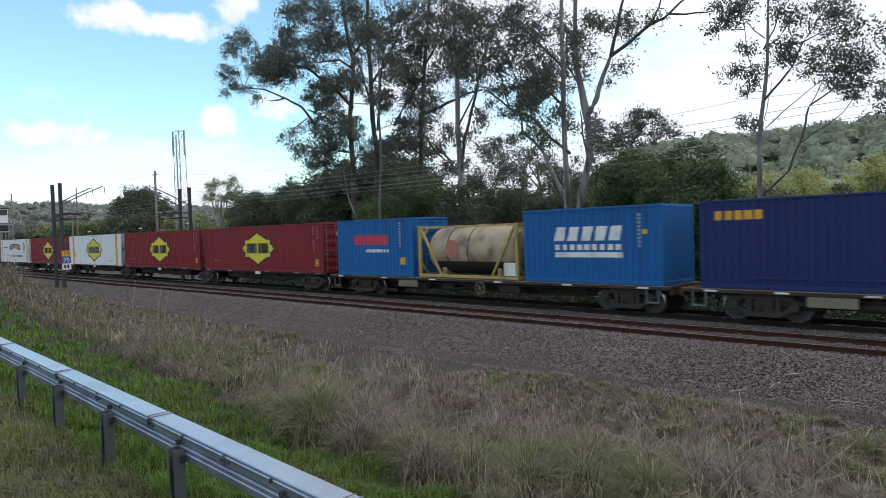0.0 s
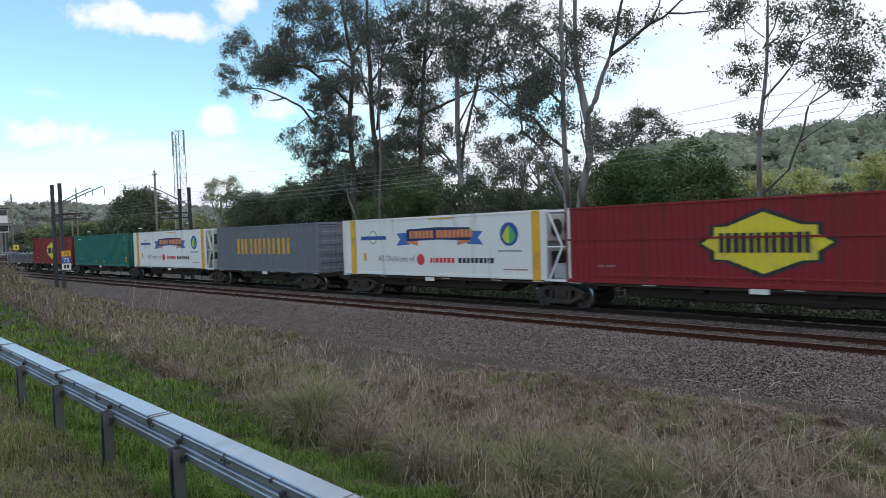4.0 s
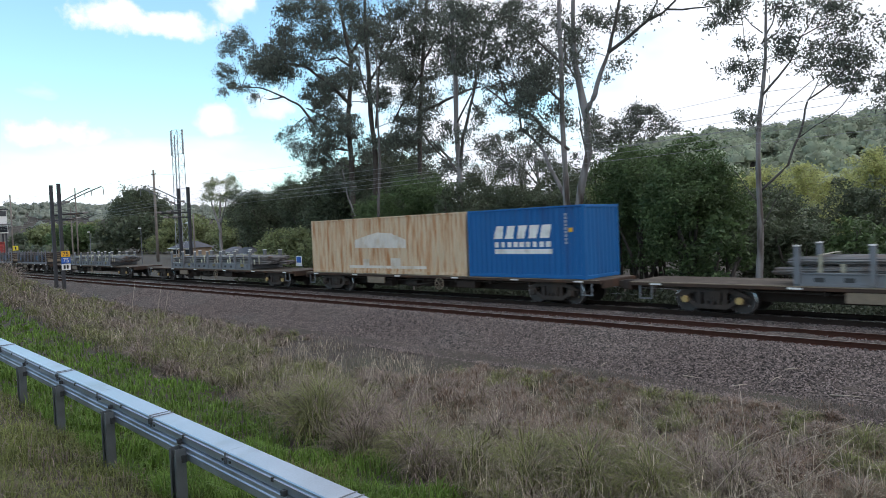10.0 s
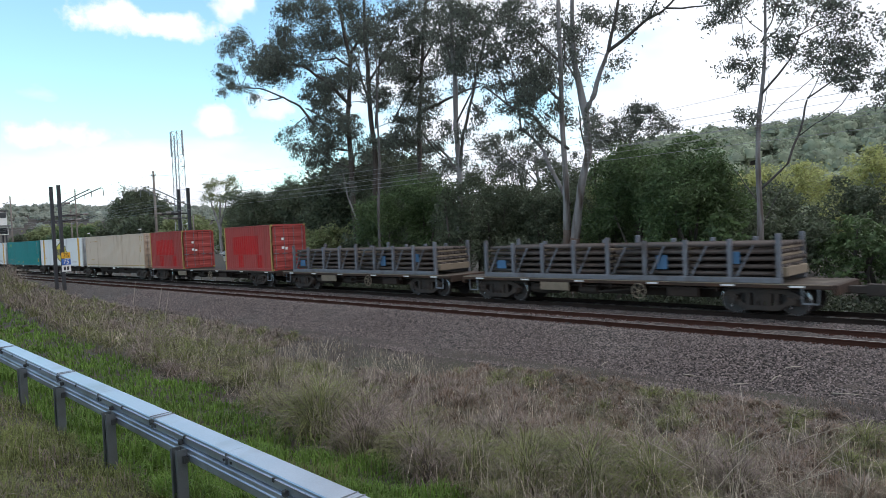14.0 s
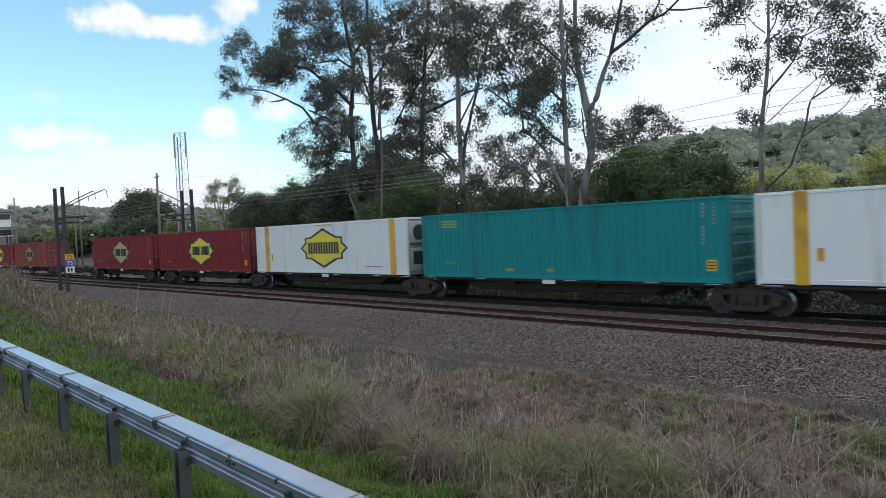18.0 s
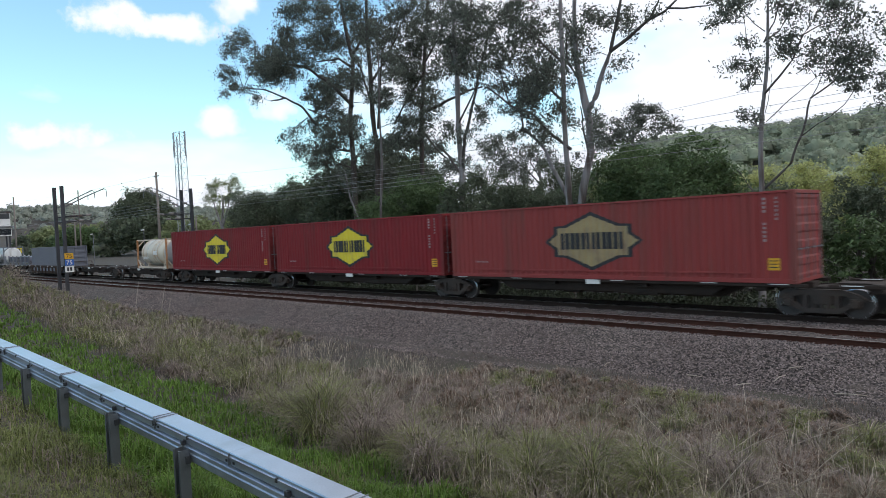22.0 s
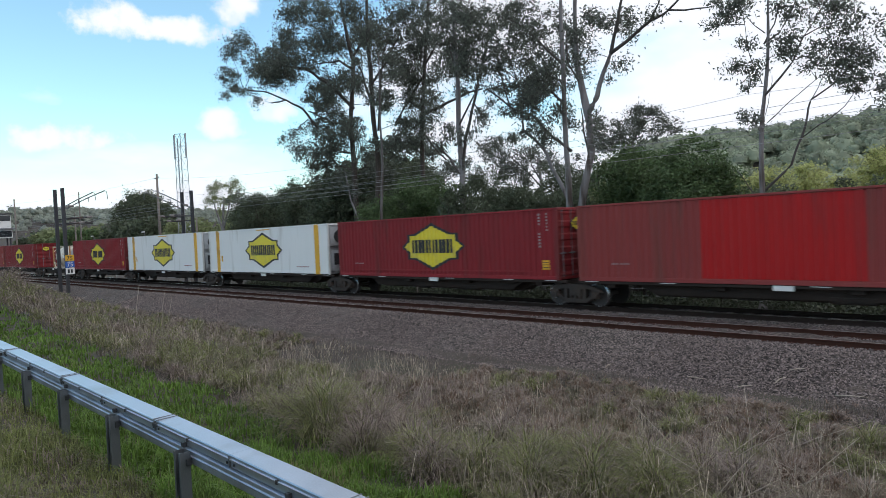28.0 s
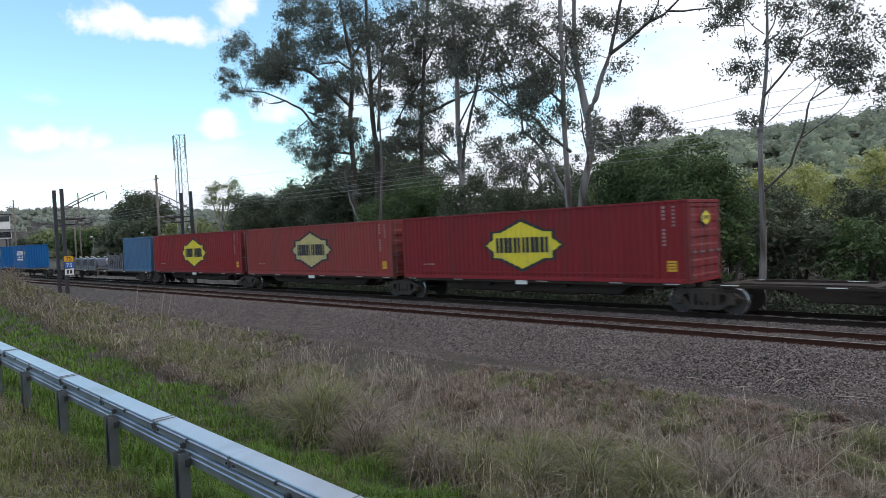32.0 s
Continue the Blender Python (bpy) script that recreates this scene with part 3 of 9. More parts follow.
def barrier():
    """Two stacked channels: a flat-topped upper rail with a lipped edge, a lower rail set a little out, and C-shaped posts."""
    bar_ = tagged(new("road_barrier"), "galvanised steel road barrier with flat top and C-shaped posts", "barrier")
    upper = [(-0.145, -0.010), (-0.137, 0.0), (0.078, 0.005), (0.088, -0.004), (0.088, -0.125), (0.078, -0.125), (0.078, -0.010), (-0.131, -0.012), (-0.131, -0.038), (-0.147, -0.042), (-0.147, -0.050), (-0.122, -0.054),
             (-0.122, -0.116), (-0.130, -0.122), (-0.140, -0.120), (-0.140, -0.058), (-0.158, -0.054), (-0.160, -0.038), (-0.145, -0.034)]
    lower = [(-0.172, -0.140), (-0.164, -0.134), (-0.108, -0.128), (-0.108, -0.136), (-0.158, -0.142), (-0.158, -0.182), (-0.170, -0.186), (-0.158, -0.196), (-0.158, -0.262), (-0.10, -0.266), (-0.10, -0.274), (-0.166, -0.271), (-0.172, -0.262), (-0.172, -0.198), (-0.184, -0.188), (-0.172, -0.178)]
    L = 1.75
    x0 = -5.93 - 23 * L

    def section(name, prof, xa, xb):
        n = len(prof)
        v = [(x, RAIL_Y + p, barrier_z(x) + q) for x in (xa + 0.002, xb - 0.002) for p, q in prof]
        f = [(i, i + n, (i + 1) % n + n, (i + 1) % n) for i in range(n)] + [tuple(range(n)), tuple(range(2 * n - 1, n - 1, -1))]
        part(name, (v, f), M_BARRIER if name == "upper_rail" else M_RAILZINC, bar_)

    k = 0
    while x0 < 6:
        x1 = x0 + L
        section("upper_rail", upper, x0, x1)
        section("lower_rail", lower, x0 - 0.35, x1 - 0.35)
        zz = barrier_z(x1)
        part("splice_plate", boxes((x1 - 0.004, x1 + 0.004, RAIL_Y - 0.164, RAIL_Y - 0.142, zz - 0.118, zz - 0.008)), M_POST, bar_)
        for d in (-0.07, 0.07):
            part("bolt", boxes((x1 + d - 0.01, x1 + d + 0.01, RAIL_Y - 0.152, RAIL_Y - 0.140, zz - 0.100, zz - 0.078)), M_DARK, bar_)
        if k % 2:
            for d in (-0.045, 0.045):
                part("strap", boxes((x1 + d - 0.006, x1 + d + 0.006, RAIL_Y - 0.152, RAIL_Y + 0.092, zz - 0.004, zz + 0.010)), M_GALV, bar_)
            part("strap_buckle", boxes((x1 - 0.052, x1 + 0.052, RAIL_Y - 0.167, RAIL_Y - 0.145, zz - 0.066, zz - 0.026)), M_DARK, bar_)
        xs = x1 - 0.9
        zs = barrier_z(xs)
        part("clip", boxes((xs - 0.012, xs + 0.012, RAIL_Y - 0.167, RAIL_Y - 0.145, zs - 0.062, zs - 0.026)), M_DARK, bar_)
        k += 1
        x0 = x1
    for i in range(-15, 7):
        x = -6.79 + 2.02 * i
        zt, zb = barrier_z(x) - 0.13, float(ground_z(x, RAIL_Y)) - 0.3
        y = RAIL_Y - 0.188
        part("post", boxes((x - 0.075, x + 0.075, y - 0.008, y, zb, zt), (x - 0.075, x - 0.067, y - 0.11, y - 0.008, zb, zt), (x + 0.067, x + 0.075, y - 0.11, y - 0.008, zb, zt),
                           (x - 0.067, x - 0.042, y - 0.11, y - 0.102, zb, zt), (x + 0.042, x + 0.067, y - 0.11, y - 0.102, zb, zt)), M_POST, bar_)
        part("post_bolt", boxes((x - 0.145, x - 0.10, RAIL_Y - 0.186, RAIL_Y - 0.144, zt - 0.002, zt + 0.05)), M_DARK, bar_)
        part("post_bolt", boxes((x + 0.078, x + 0.105, y - 0.05, y, zt - 0.14, zt - 0.07)), M_DARK, bar_)
    return bar_


barrier()
# ---- the train: every wagon, box and load is a thing of its own, all moved in motions() ----
DECK = 1.08                     # height of the loads' undersides
W2 = 1.25                       # half width of the boxes
TRAIN = []                      # (thing, place along the train, height)


def corrugation(x0, x1, depth=0.046, pitch=0.278):
    """Break points (x, set-back) of a corrugated sheet from x0 to x1."""
    n = max(1, round((x1 - x0) / pitch))
    p = (x1 - x0) / n
    out = [(x0, 0.0)]
    for i in range(n):
        s = x0 + i * p
        out += [(s + p * 0.17, 0.0), (s + p * 0.29, depth), (s + p * 0.69, depth), (s + p * 0.81, 0.0)]
    out.append((x1, 0.0))
    return out


def sheet(profile, z0, z1, face, inward):
    """A closed sheet: its outer face follows the profile, its back is plain. face: the y of the outer ridges; inward: +1 or -1."""
    n = len(profile)
    v = []
    for z in (z0, z1):
        v += [(x, face + inward * d, z) for x, d in profile]
    for z in (z0, z1):
        v += [(profile[0][0], face + inward * 0.055, z), (profile[-1][0], face + inward * 0.055, z)]
    f = [(i, i + 1, n + i + 1, n + i) for i in range(n - 1)]
    a, b, c, d = 2 * n, 2 * n + 1, 2 * n + 2, 2 * n + 3
    f += [(b, a, c, d), (n - 1, b, d, 2 * n - 1), (a, 0, n, c), tuple([*range(n - 1, -1, -1), a, b]), tuple([*range(n, 2 * n), d, c])]
    if inward < 0:
        f = [tuple(reversed(q)) for q in f]
    return v, f


def painted(profile, top, bottom, face, lift):
    """Paint that follows the sheet: between the lines top and bottom, each [(x, z), ...] in x order (a repeated x is a step)."""
    def at(line, x, right):
        for (xa, za), (xb, zb) in zip(line, line[1:]):
            if xa < x < xb or (x == xa and right and xb > xa) or (x == xb and not right and xb > xa):
                return za + (zb - za) * (x - xa) / (xb - xa)
        return line[0][1] if x <= line[0][0] else line[-1][1]

    def depth(x):
        for (xa, da), (xb, db) in zip(profile, profile[1:]):
            if xa <= x <= xb and xb > xa:
                return da + (db - da) * (x - xa) / (xb - xa)
        return 0.0
    lo, hi = top[0][0], top[-1][0]
    xs = sorted({round(x, 4) for x, _ in profile if lo < x < hi} | {round(x, 4) for x, _ in top + bottom})
    v, f = [], []
    for xa, xb in zip(xs, xs[1:]):
        n = len(v)
        for x, right in ((xa, True), (xb, False)):
            y = face + depth(x) - lift
            v += [(x, y, at(bottom, x, right)), (x, y, at(top, x, right))]
        f.append((n, n + 2, n + 3, n + 1))
    return v, f


def bar(profile, x0, x1, z0, z1, face, lift=0.009):
    return painted(profile, [(x0, z1), (x1, z1)], [(x0, z0), (x1, z0)], face, lift)


def star_lines(cx, cz, hw, hh):
    up = [(-1, 0.0), (-0.79, 0.27), (-0.79, 0.54), (-0.56, 0.56), (0, 1.0), (0.56, 0.56), (0.79, 0.54), (0.79, 0.27), (1, 0.0)]
    return [(round(cx + x * hw, 4), cz + z * hh) for x, z in up], [(round(cx + x * hw, 4), cz - z * hh) for x, z in up]


def emblem(box, profile, cx, cz, hw, hh, face, paint, black=None):
    """A star-shaped sign with a dark edge and six dark bars."""
    t, b = star_lines(cx, cz, hw * 1.05, hh * 1.06)
    rim = part("emblem", painted(profile, t, b, face, 0.004), black or M_BLACKPAINT, box)
    t, b = star_lines(cx, cz, hw * 0.955, hh * 0.92)
    part("emblem_field", painted(profile, t, b, face, 0.007), paint, rim, "yellow star-shaped field")
    # six plain dark blocks, each split by a narrow gap
    for k in range(6):
        x = cx + (-0.675 + 0.228 * k) * hw
        for w0, w1 in ((0.0, 0.085), (0.11, 0.195)):
            part("emblem_bar", bar(profile, x + w0 * hw, x + w1 * hw, cz - 0.29 * hh, cz + 0.31 * hh, face, 0.017), M_BLACKPAINT, rim)


def box_frame(box, L, H, paint, posts48, W=W2, casting=None):
    """Corner posts, rails and castings."""
    h = L / 2
    for sx in (-1, 1):
        for sy in (-1, 1):
            x, y = sx * (h - 0.06), sy * (W - 0.055)
            part("corner_post", boxes((x - 0.06, x + 0.06, y - 0.055, y + 0.055, 0.118, H - 0.118)), paint, box)
            for z in (0, H - 0.118):
                part("corner_casting", boxes((x - 0.07 if sx > 0 else x - 0.062, x + 0.062 if sx > 0 else x + 0.07, y - 0.07, y + 0.057 if sy > 0 else y + 0.07, z, z + 0.118) if sy > 0 else
                                             (x - 0.07 if sx > 0 else x - 0.062, x + 0.062 if sx > 0 else x + 0.07, y - 0.057, y + 0.07, z, z + 0.118)), casting or paint, box)
            if posts48:
                xi = sx * 6.09
                part("lifting_post", boxes((xi - 0.055, xi + 0.055, y - 0.06, y + 0.05, 0.06, H - 0.05)), paint, box)
    for sy in (-1, 1):
        y = sy * (W - 0.035)
        part("top_rail", boxes((-h + 0.12, h - 0.12, y - 0.035, y + 0.035, H - 0.075, H - 0.004)), paint, box)
        part("bottom_rail", boxes((-h + 0.12, h - 0.12, y - 0.04, y + 0.04, 0.012, 0.16)), paint, box)
    for sx in (-1, 1):
        x = sx * (h - 0.05)
        part("end_header", boxes((x - 0.05, x + 0.05, -W + 0.13, W - 0.13, H - 0.12, H - 0.003)), paint, box)
        part("end_sill", boxes((x - 0.05, x + 0.05, -W + 0.13, W - 0.13, 0.01, 0.15)), paint, box)
    part("floor", boxes((-h + 0.1, h - 0.1, -W + 0.08, W - 0.08, 0.04, 0.14)), M_FRAME, box)
    rv, rf = sheet(corrugation(-h + 0.1, h - 0.1, 0.02, 0.36), -W + 0.06, W - 0.06, -(H - 0.012), 1)
    part("roof", ([(x, z, -y) for x, y, z in rv], [tuple(reversed(q)) for q in rf]), paint, box)


def door_end(box, L, H, paint, W=W2, rods=M_GALV):
    """Two doors with four locking rods at the end that faces the way of travel."""
    h = L / 2
    for s in (-1, 1):
        v, f = sheet([(z, d) for z, d in corrugation(0.17, H - 0.14, 0.03, 0.52)], 0.012, W - 0.13, 0, 1)
        v = [(h - 0.02 - y, s * zc, x) for x, y, zc in v]
        door = part("door", (v, f if s > 0 else [tuple(reversed(q)) for q in f]), paint, box)
        for k in (0.28, 0.78):
            y = s * k * W
            part("locking_rod", tube([(h + 0.03, y, 0.12), (h + 0.03, y, H - 0.1)], 0.017, 6), rods, door)
            part("rod_handle", boxes((h + 0.02, h + 0.06, y - 0.18, y + 0.18, 1.05, 1.1)), rods, door)


def plain_end(box, L, H, paint, side, W=W2):
    h = L / 2
    v, f = sheet(corrugation(-W + 0.12, W - 0.12, 0.036, 0.27), 0.15, H - 0.12, 0, 1)
    v = [(side * (h - 0.01 - y), x * side, z) for x, y, z in v]
    part("end_panel", (v, f), paint, box)


def dry_box(name, label, L, paint, H=2.9, doors=True, posts48=None, smooth_side=False, group="freight boxes on the train", casting=None):
    """A corrugated steel shipping box; returns the thing and the profile of its near side."""
    box = thing(name, label, "container", group)
    posts48 = L > 13 if posts48 is None else posts48
    box_frame(box, L, H, paint, posts48, casting=casting)
    prof = corrugation(-L / 2 + 0.12, L / 2 - 0.12, 0.006 if smooth_side else 0.046, 1.2 if smooth_side else 0.278)
    part("side_panel", sheet(prof, 0.15, H - 0.07, -W2 + 0.012, 1), paint, box)
    part("side_panel", sheet(prof, 0.15, H - 0.07, W2 - 0.012, -1), paint, box)
    (door_end if doors else lambda *a: plain_end(*a, 1))(box, L, H, paint)
    plain_end(box, L, H, paint, -1)
    return box, prof


FACE = -W2 + 0.012


def stencils(box, prof, L, paint=M_STENCIL, plate=M_AMBER):
    """Small stencilled marks: columns of short bars near one end, a small plate low on the side."""
    h = L / 2
    marks = [bar(prof, h - 0.96, h - 0.88, 2.62 - 0.13 * k, 2.70 - 0.13 * k, FACE, 0.006) for k in range(11) if k not in (4, 5)]
    marks += [bar(prof, h - 0.60, h - 0.53, 2.64 - 0.13 * k, 2.71 - 0.13 * k, FACE, 0.006) for k in range(6)]
    marks += [bar(prof, -h + 1.45 + 0.09 * k, -h + 1.5 + 0.09 * k, 0.63, 0.70, FACE, 0.006) for k in range(8) if k != 3]
    tagged(part("stencilled_marks", join(*marks), paint, box, "rows of small pale stencilled bars"), kind="stuff")
    if plate:
        pl = part("placard", bar(prof, h - 0.85, h - 0.5, 0.42, 0.8, FACE, 0.006), plate, box, "amber placard with dark lines")
        tagged(part("placard_lines", join(*[bar(prof, h - 0.82, h - 0.53, 0.5 + 0.1 * k, 0.53 + 0.1 * k, FACE, 0.009) for k in range(3)]), M_BLACKPAINT, pl), kind="stuff")


def star_box(paint=None, field=None, label="dark red corrugated 48-foot box with yellow star sign", seam=False, doors=True, end_star=True):
    L = 14.63
    box, prof = dry_box("shipping_container", label, L, paint or M_RED, doors=doors)
    emblem(box, prof, 0.08, 1.46, 2.06, 1.06, FACE, field or M_YELLOW)
    stencils(box, prof, L)
    for sx in (-1, 1):
        part("fork_pocket", boxes((sx * 1.0 - 0.18, sx * 1.0 + 0.18, -W2 - 0.001, -W2 + 0.05, 0.03, 0.13)), M_BLACKPAINT, box)
    part("lower_rail_rib", boxes((-L / 2 + 1.35, L / 2 - 1.35, -W2 - 0.006, -W2 + 0.03, 0.30, 0.36)), paint or M_RED, box)
    if seam:
        part("waist_seam", boxes((-L / 2 + 0.12, L / 2 - 0.12, -W2 - 0.004, -W2 + 0.03, 1.62, 1.69)), paint or M_RED, box)
    if end_star:
        h = L / 2 + 0.04
        for k, m in ((1.0, M_BLACKPAINT), (0.86, field or M_YELLOW)):
            t, b = star_lines(0, 0, 0.42 * k, 0.30 * k)
            out = [(x, z + 2.25) for x, z in t] + [(x, z + 2.25) for x, z in reversed(b[1:-1])]
            v, f = prism(out, 0, 0.012 if k == 1 else 0.016)
            part("end_emblem", ([(h + y, x, z) for x, y, z in v], [tuple(reversed(q)) for q in f]), m, box)
        for k in range(5):
            part("end_emblem_bar", boxes((h + 0.0165, h + 0.019, -0.24 + 0.105 * k, -0.18 + 0.105 * k, 2.18, 2.33)), M_BLACKPAINT, box)
    return box


def lettering(words, width, height):
    """Words in the built-in font as a flat mesh, in x and y, with the given size."""
    cu = bpy.data.curves.new("lettering", "FONT")
    cu.body = words
    ob = bpy.data.objects.new("lettering", cu)
    scene.collection.objects.link(ob)
    me = bpy.data.meshes.new_from_object(ob.evaluated_get(bpy.context.evaluated_depsgraph_get()))
    bpy.data.objects.remove(ob)
    v = np.array([p.co[:] for p in me.vertices])
    v = (v - v.min(0)) / np.maximum(np.ptp(v, axis=0), 1e-6) * (width, height, 0)
    return [tuple(p) for p in v], [tuple(q.vertices) for q in me.polygons]


def reefer(kind="star"):
    """A white insulated box with amber lifting bands and a cooling unit in its leading end."""
    L, H = 14.63, 2.9
    lab = {"star": "white insulated 48-foot box with amber bands and star sign", "ribbon": "white insulated box with blue ribbon sign and round green badge"}[kind]
    box = thing("refrigerated_container", lab, "container", "freight boxes on the train")
    body = 14.6 if kind == "star" else 13.5
    off = -L / 2
    prof = []
    n = 14
    for i in range(n + 1):
        x = off + 0.14 + (body - 0.28) * i / n
        prof += [(x - 0.02, 0.004), (x - 0.012, 0.0), (x + 0.012, 0.0), (x + 0.02, 0.004)] if 0 < i < n else [(x, 0.002)]
    part("side_panel", sheet(prof, 0.2, H - 0.1, FACE, 1), M_WHITE, box)
    part("side_panel", sheet(prof, 0.2, H - 0.1, -FACE, -1), M_WHITE, box)
    part("roof", boxes((off + 0.05, off + body - 0.05, -W2 + 0.04, W2 - 0.04, H - 0.09, H - 0.015)), M_WHITE, box)
    part("floor", boxes((off + 0.05, off + body - 0.05, -W2 + 0.05, W2 - 0.05, 0.04, 0.2)), M_UNIT, box)
    for sy in (-1, 1):
        y = sy * (W2 - 0.03)
        part("top_rail", boxes((off + 0.12, off + body - 0.12, y - 0.04, y + 0.035, H - 0.11, H - 0.005)), M_WHITE, box)
        part("bottom_rail", boxes((off + 0.12, off + body - 0.12, y - 0.04, y + 0.035, 0.05, 0.2)), M_WHITE, box)
        for x in (off + 0.06, off + body - 0.06):
            part("corner_post", boxes((x - 0.06, x + 0.06, y - 0.04, y + 0.04, 0.0, H)), M_WHITE, box)
        for x in ((-5.98, 6.12) if kind == "star" else (-6.4, 5.68)):
            part("lifting_band", boxes((x - 0.2, x + 0.2, y - 0.05, y + 0.045, 0.02, H - 0.02)), M_AMBER, box, "amber upright band")
    part("rear_panel", boxes((off + 0.01, off + 0.06, -W2 + 0.12, W2 - 0.12, 0.1, H - 0.1)), M_WHITE, box)
    xe = off + body
    part("end_bulkhead", boxes((xe - 0.28, xe - 0.2, -W2 + 0.12, W2 - 0.12, 0.1, H - 0.08)), M_UNIT, box)
    unit = part("cooling_unit", boxes((xe - 0.22, xe - 0.02, -W2 + 0.16, W2 - 0.16, 0.2, 1.35), (xe - 0.22, xe - 0.05, -W2 + 0.16, W2 - 0.16, 1.62, 2.7)), M_UNIT, box, "pale grey cooling machine")
    part("intake_grille", boxes((xe - 0.04, xe - 0.005, -0.9, 0.1, 0.55, 1.2)), M_DARK, unit)
    part("control_panel", boxes((xe - 0.06, xe - 0.02, 0.35, 0.85, 1.38, 1.6)), M_BLACKPAINT, unit)
    part("fan_opening", moved(tube([(0, 0, 0), (0.04, 0, 0)], 0.38, 16), pose(xe - 0.055, -0.45, 2.15)), M_DARK, unit)
    part("fan_opening", moved(tube([(0, 0, 0), (0.04, 0, 0)], 0.38, 16), pose(xe - 0.055, 0.45, 2.15)), M_DARK, unit)
    if kind == "star":
        emblem(box, prof, 0.08, 1.47, 2.2, 1.08, FACE, M_YELLOW)
    else:
        y = -W2 + 0.05
        cage = [beam((xe + 0.02, s * y, 0.06), (L / 2 - 0.04, s * y, 0.06), 0.1) for s in (1, -1)] + [beam((xe + 0.02, s * y, 2.82), (L / 2 - 0.04, s * y, 2.82), 0.09) for s in (1, -1)]
        part("cage_rails", join(*cage), M_WHITE, box)
        for s in (1, -1):
            part("cage_post", boxes((L / 2 - 0.12, L / 2, s * y - 0.05, s * y + 0.05, 0, H)), M_WHITE, box)
            part("cage_brace", join(beam((xe + 0.1, s * y, 0.1), (xe + 0.75, s * y, 1.4), 0.06), beam((xe + 0.75, s * y, 1.4), (xe + 0.1, s * y, 2.8), 0.06), beam((xe, s * y, 1.4), (L / 2, s * y, 1.4), 0.05)), M_WHITE, box)
        part("cage_crossbar", beam((L / 2 - 0.06, -W2 + 0.1, 2.82), (L / 2 - 0.06, W2 - 0.1, 2.82), 0.09), M_WHITE, box)
        part("cage_crossbar", beam((L / 2 - 0.06, -W2 + 0.1, 0.06), (L / 2 - 0.06, W2 - 0.1, 0.06), 0.1), M_WHITE, box)
        part("fuel_tank", boxes((xe + 0.1, L / 2 - 0.3, -0.9, 0.9, 0.1, 0.7)), M_UNIT, box)
        x0, x1 = off + 4.39, off + 10.11
        rib = part("ribbon", painted(prof, [(x0 + 0.75, 2.3), ((x0 + x1) / 2, 2.36), (x1 - 0.75, 2.3)], [(x0 + 0.75, 1.72), ((x0 + x1) / 2, 1.78), (x1 - 0.75, 1.72)], FACE, 0.008), M_NAVY, box, "dark blue ribbon with orange blocks")
        for sx, xa in ((1, x0), (-1, x1)):
            top, bottom = [(xa + sx * 0.0, 2.12), (xa + sx * 0.28, 2.13), (xa + sx * 0.95, 2.16)], [(xa, 2.10), (xa + sx * 0.28, 1.84), (xa + sx * 0.95, 1.56)]
            low = [(xa, 1.54), (xa + sx * 0.28, 1.84), (xa + sx * 0.95, 1.86)], [(xa, 1.52), (xa + sx * 0.28, 1.53), (xa + sx * 0.95, 1.56)]
            order = (lambda q: q) if sx > 0 else (lambda q: list(reversed(q)))
            part("ribbon_tail", join(painted(prof, order(top), order(bottom), FACE, 0.004), painted(prof, order(low[0]), order(low[1]), FACE, 0.005)), M_RIBBON, rib)
            fold = [(xa + sx * 0.75, 1.73), (xa + sx * 1.55, 1.73)], [(xa + sx * 0.75, 1.66), (xa + sx * 1.55, 1.50)]
            part("ribbon_fold", painted(prof, order(fold[0]), order(fold[1]), FACE, 0.010), M_ORANGEMARK, rib)
        xw = x0 + 0.98
        for k, w_ in enumerate((0.18, 0.10, 0.24, 0.22, 0.20, 0.24, 0.22, 0.0, 0.22, 0.20, 0.24, 0.24, 0.20, 0.20, 0.24, 0.22, 0.20)):
            if w_:
                part("ribbon_block", bar(prof, xw, xw + w_, 1.86, 2.22, FACE, 0.012), M_ORANGEMARK, rib)
            xw += (w_ or 0.12) + 0.04
        part("lettering", lettering("All Divisions of", 2.78, 0.30), M_GREY, box, "grey painted words", at=pose(off + 2.91, FACE - 0.007, 0.73, 90))
        xw = off + 6.75
        for k, w_ in enumerate((0.16, 0.09, 0.21, 0.20, 0.19, 0.22, 0.20, 0.0, 0.22, 0.20, 0.19, 0.19, 0.20, 0.22, 0.17, 0.08, 0.22)):
            if w_:
                part("red_block" if k < 7 else "dark_block", bar(prof, xw, xw + w_, 0.70, 0.93, FACE, 0.006), M_REDMARK if k < 7 else M_BLACKPAINT, box)
            xw += (w_ or 0.12) + 0.055
        def disc(cx, cz, r, mat, name, lift, lab=""):
            k = [(round(cx + r * math.cos(a), 4), r * math.sin(a)) for a in [math.pi - math.pi * i / 16 for i in range(17)]]
            return part(name, painted(prof, [(x, cz + z) for x, z in k], [(x, cz - z) for x, z in k], FACE, lift), mat, box, lab)
        disc(off + 6.1, 0.84, 0.27, M_REDMARK, "red_dot", 0.006)
        disc(off + 11.58, 1.95, 0.5, M_BLUEMARK, "round_badge", 0.005, "round blue badge with green and yellow leaf")
        lx, lz = off + 11.58, 1.5
